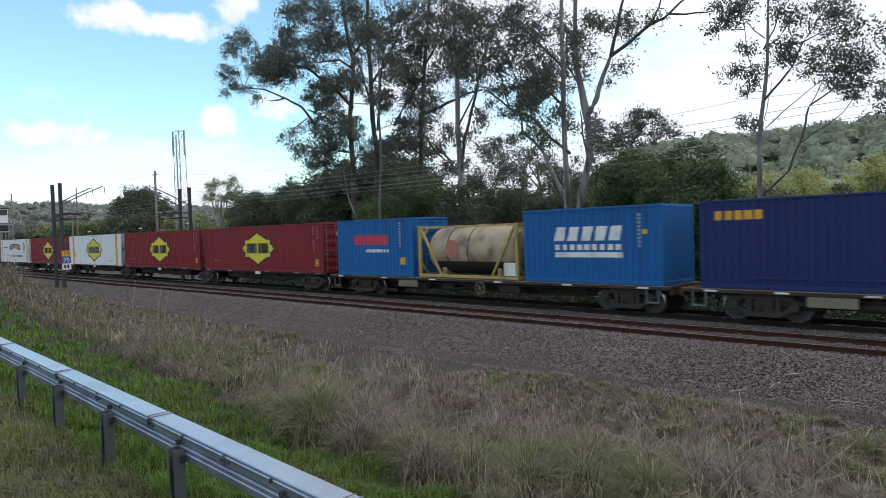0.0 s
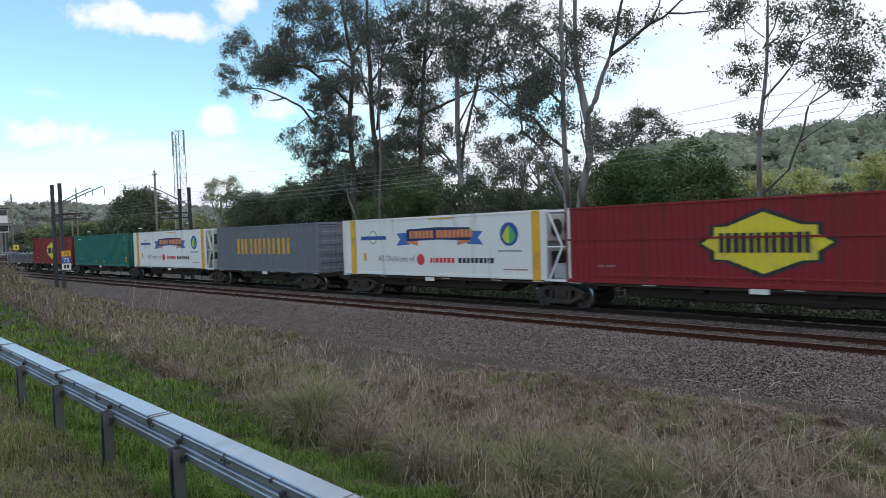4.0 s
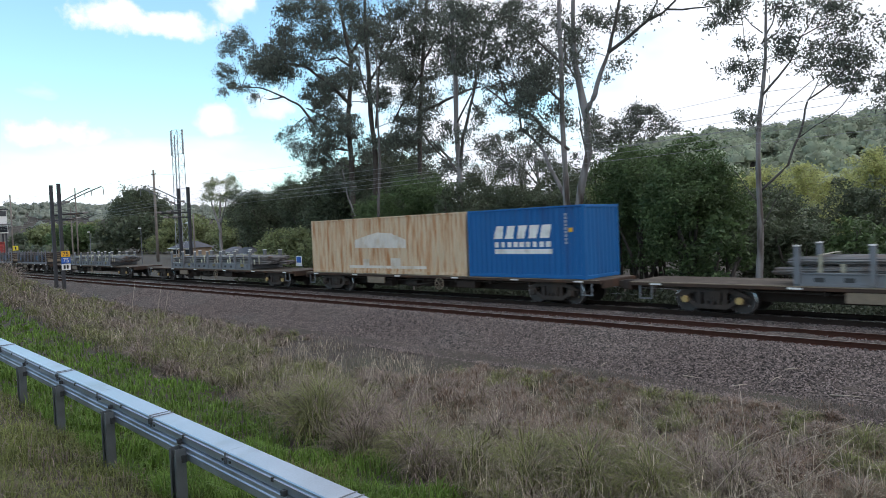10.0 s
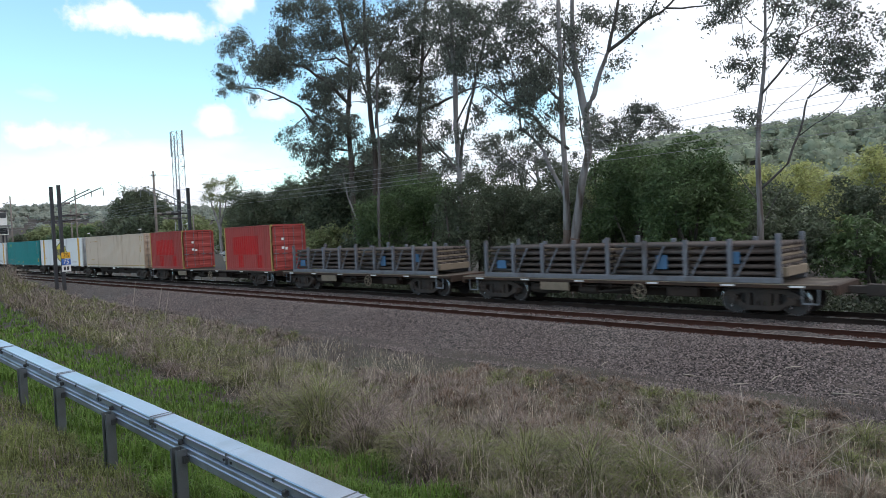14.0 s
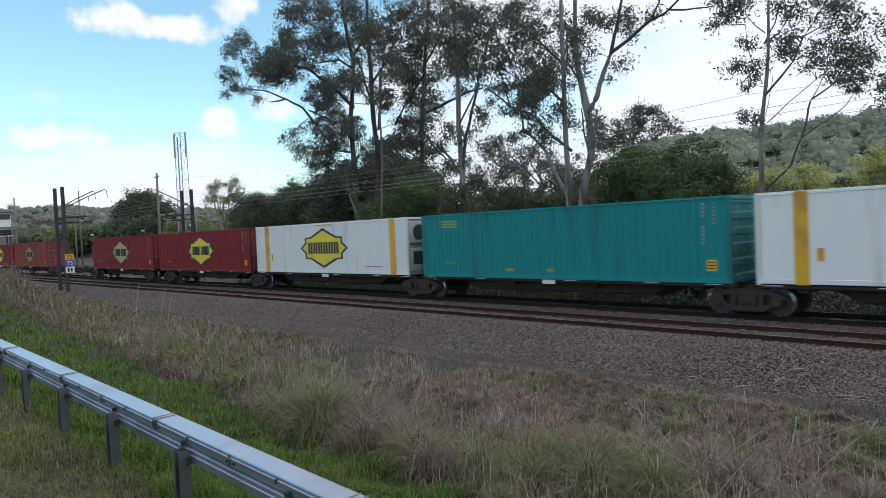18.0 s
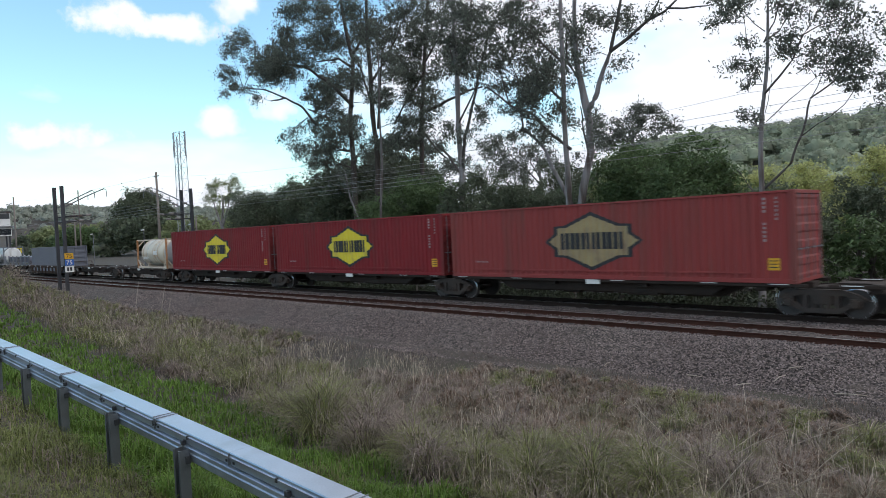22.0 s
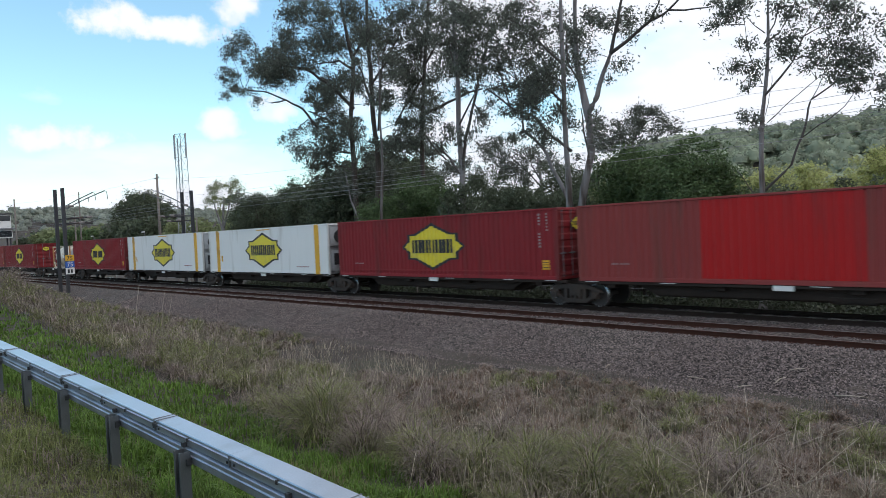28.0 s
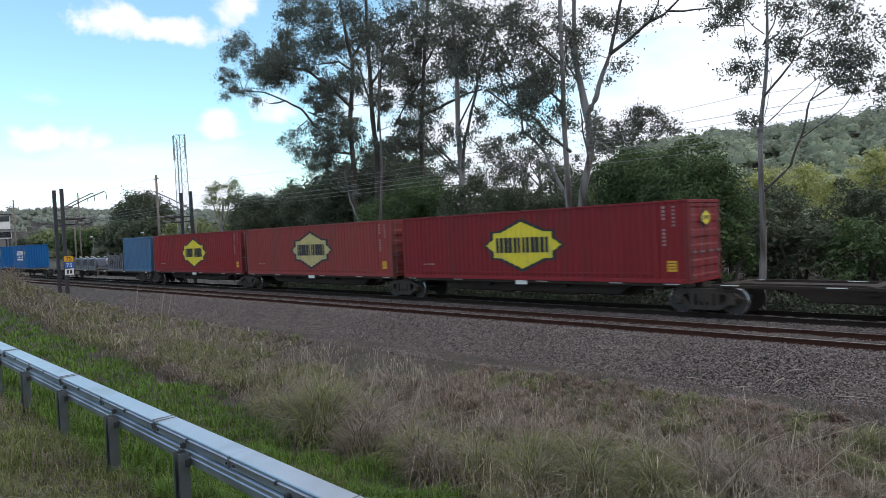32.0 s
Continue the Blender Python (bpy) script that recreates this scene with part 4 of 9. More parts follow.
        part("badge_leaf", painted(prof, [(lx - 0.36, lz + 0.36), (lx - 0.22, lz + 0.62), (lx, lz + 0.84)], [(lx - 0.36, lz + 0.34), (lx - 0.22, lz + 0.13), (lx, lz + 0.05)], FACE, 0.008), M_LIME, box, "yellow-green half of a leaf")
        part("badge_leaf", painted(prof, [(lx, lz + 0.84), (lx + 0.22, lz + 0.62), (lx + 0.36, lz + 0.36)], [(lx, lz + 0.05), (lx + 0.22, lz + 0.13), (lx + 0.36, lz + 0.34)], FACE, 0.008), M_LEAFGREEN, box, "green half of a leaf")
        tagged(part("badge_bars", join(*[bar(prof, off + 10.95 + 0.1 * k, off + 11.02 + 0.1 * k, 1.2, 1.28, FACE, 0.006) for k in range(13)]), M_GREY, box), kind="stuff")
        disc(off + 2.55, 1.95, 0.34, M_GREENMARK, "small_badge", 0.004)
        disc(off + 2.55, 1.95, 0.28, M_WHITE, "small_badge_centre", 0.007)
        part("small_ribbon", bar(prof, off + 1.55, off + 3.6, 1.83, 2.02, FACE, 0.009), M_BLUEMARK, box, "thin blue ribbon sign")
    part("vent_plate", bar(prof, off + 1.75, off + 1.95, 0.75, 1.15, FACE, 0.005), M_AMBER, box)
    tagged(part("small_marks", join(*[bar(prof, L / 2 - 3.4 + 0.12 * k, L / 2 - 3.32 + 0.12 * k, 0.42, 0.48, FACE, 0.005) for k in range(11)]), M_FADED, box), kind="stuff")
    part("roof_label", bar(prof, -0.6, 1.0, H - 0.16, H - 0.1, FACE, 0.03), M_AMBER, box)
    return box


def tank(frame_mat, shell, label, end_shell=None, sooty=False, post_mat=None):
    """A 20-foot tank in an open frame."""
    L, H, W = 6.06, 2.44, 1.2
    t = thing("tank_container", label, "tank", "tank boxes on the train")
    h = L / 2
    pts, rad = [], []
    R = 1.12
    for x, r in ((-2.72, 0.35), (-2.66, 0.7), (-2.55, 0.95), (-2.38, 1.06), (-2.2, R), (2.2, R), (2.38, 1.06), (2.55, 0.95), (2.66, 0.7), (2.72, 0.35)):
        pts.append((x, 0, 1.27)), rad.append(r)
    part("shell", tube(pts, rad, 40), shell, t, smooth=True)
    if end_shell:
        part("end_dish", tube(pts[-4:] + [(2.735, 0, 1.27)], [r + 0.006 for r in rad[-4:]] + [0.3], 40), end_shell, t, smooth=True)
    for x in (-0.9, 0.95) if not sooty else (-1.2, 0.1):
        part("strap", tube([(x - 0.03, 0, 1.27), (x + 0.03, 0, 1.27)], R + 0.012, 40), M_DARK if sooty else M_UNIT, t)
    if sooty:
        v, f = tube([(-2.2, 0, 1.27), (2.2, 0, 1.27)], R + 0.006, 40, caps=False)
        f = [q for q in f if sum(v[i][2] for i in q) / 4 < 0.72]
        part("sooty_underside", (v, f), M_SOOT, t, "black soot along the underside")
    for sx in (-1, 1):
        x = sx * (h - 0.06)
        for sy in (-1, 1):
            y = sy * (W - 0.06)
            part("corner_post", boxes((x - 0.06, x + 0.06, y - 0.06, y + 0.06, 0, H)), post_mat or frame_mat, t)
            part("end_brace", join(beam((x, y, 0.75), (x, sy * (W - 0.6), 0.12), 0.08), beam((x, y, H - 0.65), (x, sy * (W - 0.6), H - 0.1), 0.07)), frame_mat, t)
            if sooty:
                part("side_brace", beam((x - sx * 0.1, y, H - 0.12), (sx * (h - 1.5), y, 0.12), 0.09), frame_mat, t)
            else:
                part("side_brace", beam((x - sx * 0.05, y, 0.7), (sx * (h - 0.75), y, 0.1), 0.08), frame_mat, t)
        part("end_beam", boxes((x - 0.05, x + 0.05, -W + 0.12, W - 0.12, 0.02, 0.16)), frame_mat, t)
        part("end_beam", boxes((x - 0.05, x + 0.05, -W + 0.12, W - 0.12, H - 0.13, H - 0.01)), frame_mat, t)
    for sy in (-1, 1):
        y = sy * (W - 0.06)
        part("bottom_rail", boxes((-h + 0.12, h - 0.12, y - 0.05, y + 0.05, 0.03, 0.17)), frame_mat, t)
        part("top_rail", boxes((-h + 0.12, h - 0.12, y - 0.035, y + 0.035, H - 0.1, H - 0.02)), frame_mat, t)
    for x in (-1.7, 1.7):
        part("saddle", boxes((x - 0.12, x + 0.12, -0.8, 0.8, 0.1, 0.5)), frame_mat, t)
    part("walkway", boxes((-h + 0.3, h - 0.3, -0.25, 0.25, H - 0.06, H - 0.03)), M_GALV, t)
    part("manhole", tube([(0.2, 0, H - 0.1), (0.2, 0, H + 0.02)], 0.28, 14), M_GALV, t)
    part("data_plate", boxes((h - 0.75, h - 0.14, -W - 0.01, -W + 0.02, 0.2, 0.75) if sooty else (0.3, 1.0, -1.145, -1.12, 1.15, 1.45)), M_WHITEMARK, t, "small white data plate")
    if not sooty:
        part("marking", join(*[boxes((-1.9 + 0.35 * k, -1.65 + 0.35 * k, -1.10, -1.07, 0.78, 1.0)) for k in range(3)]), M_WHITEMARK, t)
    else:
        part("marking", moved(tube([(0, 0, 0), (0, 0.03, 0)], 0.42, 20), pose(-0.85, -1.145, 1.35)), M_TANKMARK, t, "round faded red mark")
    return t


# ---- wagons ----
def wheel_mesh(sy):
    """One wheel about its own axle: flange, tread, web with a polished rim, hub."""
    shapes = ((tube([(0, sy * 0.69, 0), (0, sy * 0.80, 0)], 0.455, 28), 0), (tube([(0, sy * 0.662, 0), (0, sy * 0.688, 0)], 0.488, 28), 0), (tube([(0, sy * 0.801, 0), (0, sy * 0.814, 0)], [0.458, 0.425], 28, caps=False), 1),
              (tube([(0, sy * 0.80, 0), (0, sy * 0.9, 0)], [0.17, 0.12], 14), 0), (boxes((0.22, 0.30, min(sy * 0.80, sy * 0.815), max(sy * 0.80, sy * 0.815), -0.04, 0.04)), 1))
    v, f = join(*[q for q, _ in shapes])
    me = mesh_of("wheel", v, f, [M_WHEEL, M_TREAD])
    me.polygons.foreach_set("material_index", np.concatenate([np.full(len(q[1]), k, np.int32) for q, k in shapes]))
    return me


WHEEL = {sy: wheel_mesh(sy) for sy in (-1, 1)}
AXLE = mesh_of("axle", *tube([(0, -0.66, 0), (0, 0.66, 0)], 0.085, 10), M_WHEEL)
TURNING = {-1: [], 1: []}       # wheels and axles behind and before the bogie's centre


def bogie(wagon, x, caps=False):
    """A three-piece bogie: two cast side frames, springs, a bolster and two wheelsets."""
    bg = part("bogie", boxes((-0.28, 0.28, -1.05, 1.05, 0.42, 0.72), (-0.35, 0.35, -0.35, 0.35, 0.72, 0.9)), M_BOGIE, wagon, at=pose(x, 0, 0))
    for sy in (-1, 1):
        ya, yb = sy * 1.0 - 0.07, sy * 1.0 + 0.07
        part("side_frame", join(
            prism([(-1.28, 0.56), (-1.0, 0.74), (-0.6, 0.88), (0.6, 0.88), (1.0, 0.74), (1.28, 0.56), (1.0, 0.58), (0.6, 0.70), (-0.6, 0.70), (-1.0, 0.58)], ya, yb),
            prism([(-1.1, 0.5), (-0.94, 0.42), (-0.5, 0.16), (0.5, 0.16), (0.94, 0.42), (1.1, 0.5), (0.9, 0.56), (0.46, 0.31), (-0.46, 0.31), (-0.9, 0.56)], ya, yb),
            boxes((-0.5, -0.36, ya, yb, 0.29, 0.72), (0.36, 0.5, ya, yb, 0.29, 0.72))), M_BOGIE, bg)
        for dx in (-0.915, 0.915):
            part("axle_box", boxes((dx - 0.15, dx + 0.15, ya - 0.02, yb + 0.02, 0.33, 0.62)), M_BOGIE, bg)
            part("axle_cap", tube([(dx, sy * 1.09, 0.46), (dx, sy * 1.15, 0.46)], [0.13, 0.11], 12), M_YELLOWCAP if caps else M_BOGIE, bg)
        for dx in (-0.2, 0.0, 0.2):
            part("spring", tube([(dx, sy * 1.0, 0.31), (dx, sy * 1.0, 0.56)], 0.075, 8), M_BOGIE, bg)
    for k in (-1, 1):
        at = pose(k * 0.915, 0, 0.46)
        TURNING[k] += [part("wheel", WHEEL[-1], None, bg, at=at), part("wheel", WHEEL[1], None, bg, at=at), part("axle", AXLE, None, bg, at=at)]


def coupler(wagon, x, d):
    part("coupler", join(boxes((min(x, x + d * 0.7), max(x, x + d * 0.7), -0.1, 0.1, 0.68, 0.92)), boxes((x + d * 0.7 - 0.16, x + d * 0.7 + 0.16, -0.16, 0.16, 0.62, 0.98))), M_BOGIE, wagon)


def platform(u0, u1, bogies, label="dark steel skeletal platform wagon", caps=False, couple=(False, False)):
    """A skeletal container platform: deep centre sill, cross bearers and narrow side rails."""
    c, L = (u0 + u1) / 2, u1 - u0
    h = L / 2
    w = thing("container_wagon", label, "wagon", "wagons of the train")
    part("centre_sill", prism([(-h + 0.2, 1.02), (h - 0.2, 1.02), (h - 0.2, 0.84), (h - 2.3, 0.82), (h - 3.1, 0.45), (-h + 3.1, 0.45), (-h + 2.3, 0.82), (-h + 0.2, 0.84)], -0.36, 0.36), M_FRAME, w)
    for sy in (-1, 1):
        y = sy * 1.16
        part("side_rail", boxes((-h + 0.15, h - 0.15, y - 0.05, y + 0.05, 0.93, 1.035)), M_FRAME, w)
        part("side_skirt", prism([(-h + 2.6, 0.92), (h - 2.6, 0.92), (h - 3.2, 0.56), (-h + 3.2, 0.56)], y * 0.72 - 0.02, y * 0.72 + 0.02), M_FRAME, w)
        part("rail_edge_stripe", boxes(*[(x, x + 0.55, y - 0.053, y + 0.053, 1.0, 1.026) for x in (-h + 0.5, -h + 3.6, h * 0.1, h - 3.4, h - 1.2)]), M_WHITEMARK, w, "worn white edge marks")
    for x in (-6.09, -2.0, 2.0, 6.09):
        if abs(x) < h:
            part("cross_bearer", boxes((x - 0.16, x + 0.16, -1.11, 1.11, 0.78, 1.045)), M_FRAME, w)
            for sy in (-1, 1):
                part("twist_lock", boxes((x - 0.09, x + 0.09, sy * 1.13 - 0.08, sy * 1.13 + 0.08, 1.036, 1.075)), M_BOGIE, w)
    part("side_plate", boxes((-0.3, 0.3, -1.235, -1.215, 0.86, 1.03)), M_WHITEMARK, w, "plain pale side plate")
    part("brake_cylinder", tube([(-1.6, -0.62, 0.62), (-0.9, -0.62, 0.62)], 0.17, 12), M_BOGIE, w)
    part("air_reservoir", tube([(1.2, -0.66, 0.64), (2.4, -0.66, 0.64)], 0.2, 12), M_BOGIE, w)
    for b in bogies:
        bogie(w, b - c, caps)
    for k, d in ((0, -1), (1, 1)):
        if couple[k]:
            coupler(w, d * (h - 0.2), d)
    TRAIN.append((w, c, 0.05))
    return w


def flat_wagon(u0, u1, bogies, label, deck=M_DECK, side=M_BROWN, caps=False, depth=0.12):
    """A flat wagon with side sills, a deck and under-gear."""
    c, L = (u0 + u1) / 2, u1 - u0
    h = L / 2
    w = thing("flat_wagon", label, "wagon", "wagons of the train")
    part("deck", boxes((-h + 0.12, h - 0.12, -1.2, 1.2, 0.95, 1.03)), deck, w)
    part("deck_edge", boxes((-h + 0.15, h - 0.15, -1.292, -1.205, 1.0, 1.028)), M_DUNNAGE, w, "pale worn deck edge")
    for sy in (-1, 1):
        y = sy * 1.24
        part("side_sill", boxes((-h + 0.1, h - 0.1, y - 0.045, y + 0.045, 0.95 - depth * 0.5, 1.026)), side, w)
        part("sill_marks", boxes(*[(x, x + 0.42, y - 0.05, y + 0.05, 0.92, 0.985) for x in (-h + 0.9, -h * 0.55, -h * 0.2, h * 0.2, h * 0.55, h - 1.3)]), M_WHITEMARK, w, "worn white edge marks")
    part("centre_sill", prism([(-h + 0.2, 0.95), (h - 0.2, 0.95), (h - 0.2, 0.8), (h - 3.0, 0.78), (h - 4.0, 0.42), (-h + 4.0, 0.42), (-h + 3.0, 0.78), (-h + 0.2, 0.8)], -0.4, 0.4), M_FRAME, w)
    for s in (-1, 1):
        part("head_stock", boxes((s * (h - 0.07) - 0.07, s * (h - 0.07) + 0.07, -1.2, 1.2, 0.72, 1.02)), side, w)
        coupler(w, s * (h - 0.05), s)
        part("step", join(beam((s * (h - 0.5), -1.26, 0.95), (s * (h - 0.5), -1.26, 0.42), 0.04), beam((s * (h - 0.95), -1.26, 0.95), (s * (h - 0.95), -1.26, 0.42), 0.04), beam((s * (h - 0.5), -1.26, 0.44), (s * (h - 0.95), -1.26, 0.44), 0.05)), M_GALV, w)
    part("hand_brake_wheel", join(*[moved(beam((0.27 * math.cos(a), 0, 0.27 * math.sin(a)), (0.27 * math.cos(a + 0.55), 0, 0.27 * math.sin(a + 0.55)), 0.03), pose(1.2, -1.3, 0.66)) for a in [0.5236 * k for k in range(12)]],
                                 *[moved(beam((0.26 * math.cos(a), 0, 0.26 * math.sin(a)), (-0.26 * math.cos(a), 0, -0.26 * math.sin(a)), 0.025), pose(1.2, -1.3, 0.66)) for a in (0.3, 1.35, 2.4)]), M_DUNNAGE, w, "pale spoked brake wheel")
    part("brake_cylinder", tube([(-1.6, -0.7, 0.6), (-0.8, -0.7, 0.6)], 0.19, 12), M_BOGIE, w)
    part("air_reservoir", tube([(-3.9, -0.75, 0.6), (-2.6, -0.75, 0.6)], 0.22, 12), M_BOGIE, w)
    part("tool_box", boxes((2.2, 3.3, -1.15, -0.75, 0.5, 0.85)), M_FRAME, w)
    part("pale_side_plate", boxes((-h * 0.42, -h * 0.42 + 1.35, -1.27, -1.2, 0.56, 0.88)), M_DUNNAGE, w, "dull tan side plate")
    for k in range(7):
        x = -h + 3.6 + (2 * h - 7.2) * k / 6
        part("cross_bearer", boxes((x - 0.05, x + 0.05, -1.18, 1.18, 0.72, 0.94)), M_FRAME, w)
    part("brake_pipe", tube([(-h + 1, -0.95, 0.82), (-h * 0.3, -1.0, 0.76), (h * 0.4, -1.0, 0.8), (h - 1, -0.95, 0.82)], 0.03, 6), M_BOGIE, w)
    part("brake_lever", join(beam((-0.6, -1.0, 0.55), (0.9, -1.0, 0.7), 0.05), beam((0.9, -1.05, 0.45), (0.9, -1.05, 0.95), 0.05)), M_BOGIE, w)
    for b in bogies:
        bogie(w, b - c, caps)
    TRAIN.append((w, c, 0.05))
    return w


def stake_rack(n=7, gap=2.0, high=1.2):
    """A steel load rack: base sills and seven pairs of square stakes."""
    r = thing("stake_rack", "galvanised steel rack with upright square stakes", "load rack", "stake racks on flat wagons")
    h = gap * (n - 1) / 2
    for sy in (-1, 1):
        y = sy * 1.12
        part("base_sill", boxes((-h - 0.12, h + 0.12, y - 0.06, y + 0.06, 0.0, 0.06), (-h - 0.12, h + 0.12, y - 0.03, y + 0.03, 0.06, 0.36), (-h - 0.12, h + 0.12, y - 0.07, y + 0.06, 0.36, 0.40)), M_GALV, r)
        for i in range(n):
            x = -h + gap * i
            part("stake", boxes((x - 0.075, x + 0.075, y - 0.1, y + 0.02 if sy < 0 else y + 0.1, 0.03, high)), M_GALV, r)
            part("stake_cap", boxes((x - 0.085, x + 0.085, y - 0.11, y + 0.03 if sy < 0 else y + 0.11, high, high + 0.05)), M_WHITEMARK, r)
    for i in range(n):
        x = -h + gap * i
        part("cross_bar", boxes((x - 0.1, x + 0.1, -1.05, 1.05, 0.03, 0.2)), M_GALV, r)
    for i in range(n - 1):
        x = -h + gap * i + gap / 2
        if i % 2:
            part("side_board", boxes((x - 0.62, x + 0.62, -1.20, -1.152, 0.08, 0.34)), M_GALV, r)
            part("side_plate", boxes((x - 0.2, x + 0.22, -1.206, -1.201, 0.2, 0.36)), M_OCHRE, r, "dull ochre plate")
            part("lashing_slot", boxes((x - 0.14, x + 0.18, -1.206, -1.201, 0.1, 0.19)), M_DARK, r)
        else:
            for d in (-0.4, 0.4):
                part("lashing_slot", boxes((x + d - 0.14, x + d + 0.14, -1.156, -1.149, 0.12, 0.26)), M_DARK, r)
    return r


def bar_load(seed, length=15.3):
    """Long bundles of steel bars, strapped, sagging over the rack's ends."""
    rng = random.Random(seed)
    t = thing("steel_bar_bundles", "strapped bundles of long grey steel bars sagging at their ends", "steel bars", "bar loads")
    k = 0
    for y in (-0.78, -0.26, 0.26, 0.78):
        for lay in range(2):
            bundle = part("bar_bundle", boxes((-6.0, -5.9, y - 0.2, y + 0.2, 0.25 + lay * 0.27, 0.255 + lay * 0.27)), M_DUNNAGE, t)
            zc = 0.34 + lay * 0.27
            ends = (-length / 2 + rng.uniform(0, 1.2), length / 2 - rng.uniform(0, 0.9))
            for j in range(8):
                a = 2 * math.pi * j / 8
                r = 0.09 if j else 0.0
                oy, oz = r * math.cos(a) * 1.6, r * math.sin(a) * 0.9
                pts = []
                for i in range(9):
                    x = ends[0] + (ends[1] - ends[0]) * i / 8 + rng.uniform(-0.05, 0.05)
                    over = max(0, abs(x) - 5.9)
                    wave = 0.02 * math.sin(x * 1.57 + k)
                    pts.append((x, y + oy, zc + oz + wave - 0.045 * over * over))
                part("bar", tube(pts, 0.042, 6), M_BARS, bundle, smooth=True)
            k += 1
    for i in range(-3, 4):
        for d, top in ((-0.2, 0.79), (0.22, 0.53)):
            x = i * 1.9 + d + rng.uniform(-0.12, 0.12)
            q = rng.uniform(0.0, 0.12)
            outline = [(x - 0.06, 0.2), (x + 0.06, 0.2), (x + q + 0.06, top), (x + q - 0.06, top)]
            part("strap", join(prism(outline, -0.99, -0.965), prism(outline, 0.965, 0.99), boxes((x + q - 0.06, x + q + 0.06, -0.99, 0.99, top, top + 0.015)) if d < 0 else ([], [])), M_STRAP, t)
    for x in (-5, -3, -1, 1, 3, 5):
        part("dunnage", boxes((x - 0.06, x + 0.06, -1.0, 1.0, 0.2, 0.25)), M_DUNNAGE, t)
    return t


def tarp_load(seed, length=12.0):
    """A long load under a crumpled dark tarpaulin."""
    rng = np.random.RandomState(seed)
    t = thing("tarpaulin_load", "long load under a crumpled dark blue-grey tarpaulin", "covered load", "tarpaulin loads")
    nx, ny = 130, 22
    ph = rng.rand(6) * 6
    v, f = [], []
    for i in range(nx + 1):
        x = -length / 2 + length * i / nx
        taper = min(1, (length / 2 - abs(x)) / 0.8)
        for j in range(ny + 1):
            s = j / ny * 2 - 1
            ang = s * 1.75
            y = 0.98 * math.sin(ang) / max(abs(math.sin(ang)), 0.0001) * min(1, abs(s) * 1.9)
            z = 0.22 + (0.86 * min(1, (1 - abs(s)) * 2.6)) * (0.03 + 0.97 * max(0, taper) ** 0.5)
            fold = 0.022 * math.sin(s * 24 + x * 0.9 + ph[0]) * noise.noise(Vector((x * 0.9, s * 2, seed + 2))) * 2.2
            fold += 0.03 * noise.noise(Vector((x * 1.6, s * 9, seed))) + 0.035 * noise.noise(Vector((x * 0.7, s * 3, seed + 5)))
            edge = min(1, (1 - abs(s)) * 6)
            v.append((x, y + fold * (1 if s > 0 else -1) * (0.6 if abs(s) > 0.5 else 0.2), z + fold * edge))
    for i in range(nx):
        for j in range(ny):
            a = i * (ny + 1) + j
            f.append((a, a + ny + 1, a + ny + 2, a + 1))
    part("tarpaulin", (v, f), M_TARP, t, smooth=True)
    part("bare_end", tube([(length / 2 - 0.75, 0.3, 0.66), (length / 2 - 0.05, 0.3, 0.66)], [0.42, 0.40], 18), M_TANKSILVER, t, "bare silvery end of the load", smooth=True)
    part("base_board", boxes((-length / 2, length / 2, -0.95, 0.95, 0.2, 0.24)), M_DUNNAGE, t)
    return t


def cradle(seed, length=12.2):
    """Steel cradle frames holding stacked layers of bars on timber."""
    rng = random.Random(seed)
    t = thing("steel_cradle", "steel cradle with stacked layers of dark bars and timber spacers", "load rack", "cradles on flat wagons")
    h = length / 2
    xs = [-h + 0.08 + (length - 0.16) * i / 8 for i in range(9)]
    for sy in (-1, 1):
        y = sy * 1.14
        part("base_sill", boxes((-h, h, y - 0.07, y + 0.07, 0.0, 0.18)), M_RACKSTEEL, t)
        for x in xs:
            part("upright", boxes((x - 0.07, x + 0.07, y - 0.06, y + 0.06, 0.0, 1.42 + (0.14 if x in (xs[0], xs[4], xs[8]) else 0))), M_RACKSTEEL, t)
            if x < h - 1:
                part("brace", beam((x + 0.2, y, 0.2), (x + 0.75, y * 1.005, 1.2), 0.06), M_RACKSTEEL, t)
    for lay in range(5):
        z = 0.22 + lay * 0.235
        for k in range(2):
            x0, x1 = (-h + 0.15, -0.1) if k == 0 else (0.1, h + 0.1)
            sh = [tube([(x0 + rng.uniform(0, 0.2), -0.95 + 0.19 * j, z + 0.06), (x1 - rng.uniform(0, 0.2), -0.95 + 0.19 * j, z + 0.06 + rng.uniform(-0.01, 0.01))], 0.075, 6) for j in range(11)]
            tagged(part("bar_layer", join(*sh), M_DARKBARS, t, smooth=True), kind="stuff")
        if lay < 4:
            for x in xs:
                part("timber_spacer", boxes((x - 0.05, x + 0.05, -1.02, 1.02, z + 0.14, z + 0.22)), M_DUNNAGE, t)
    part("end_bundle", boxes((h - 0.1, h + 0.12, -1.0, 1.0, 0.2, 0.5)), M_DUNNAGE, t)
    for x0, x1, z0, z1 in ((-h + 0.6, -h + 1.1, 0.35, 0.7), (h - 4.2, h - 3.8, 0.4, 0.9), (h - 1.6, h - 1.3, 0.6, 1.0)):
        part("covering_sheet", boxes((x0, x1, -1.06, -1.04, z0, z1)), M_STEELBLUE, t, "scrap of blue plastic sheet")
    return t


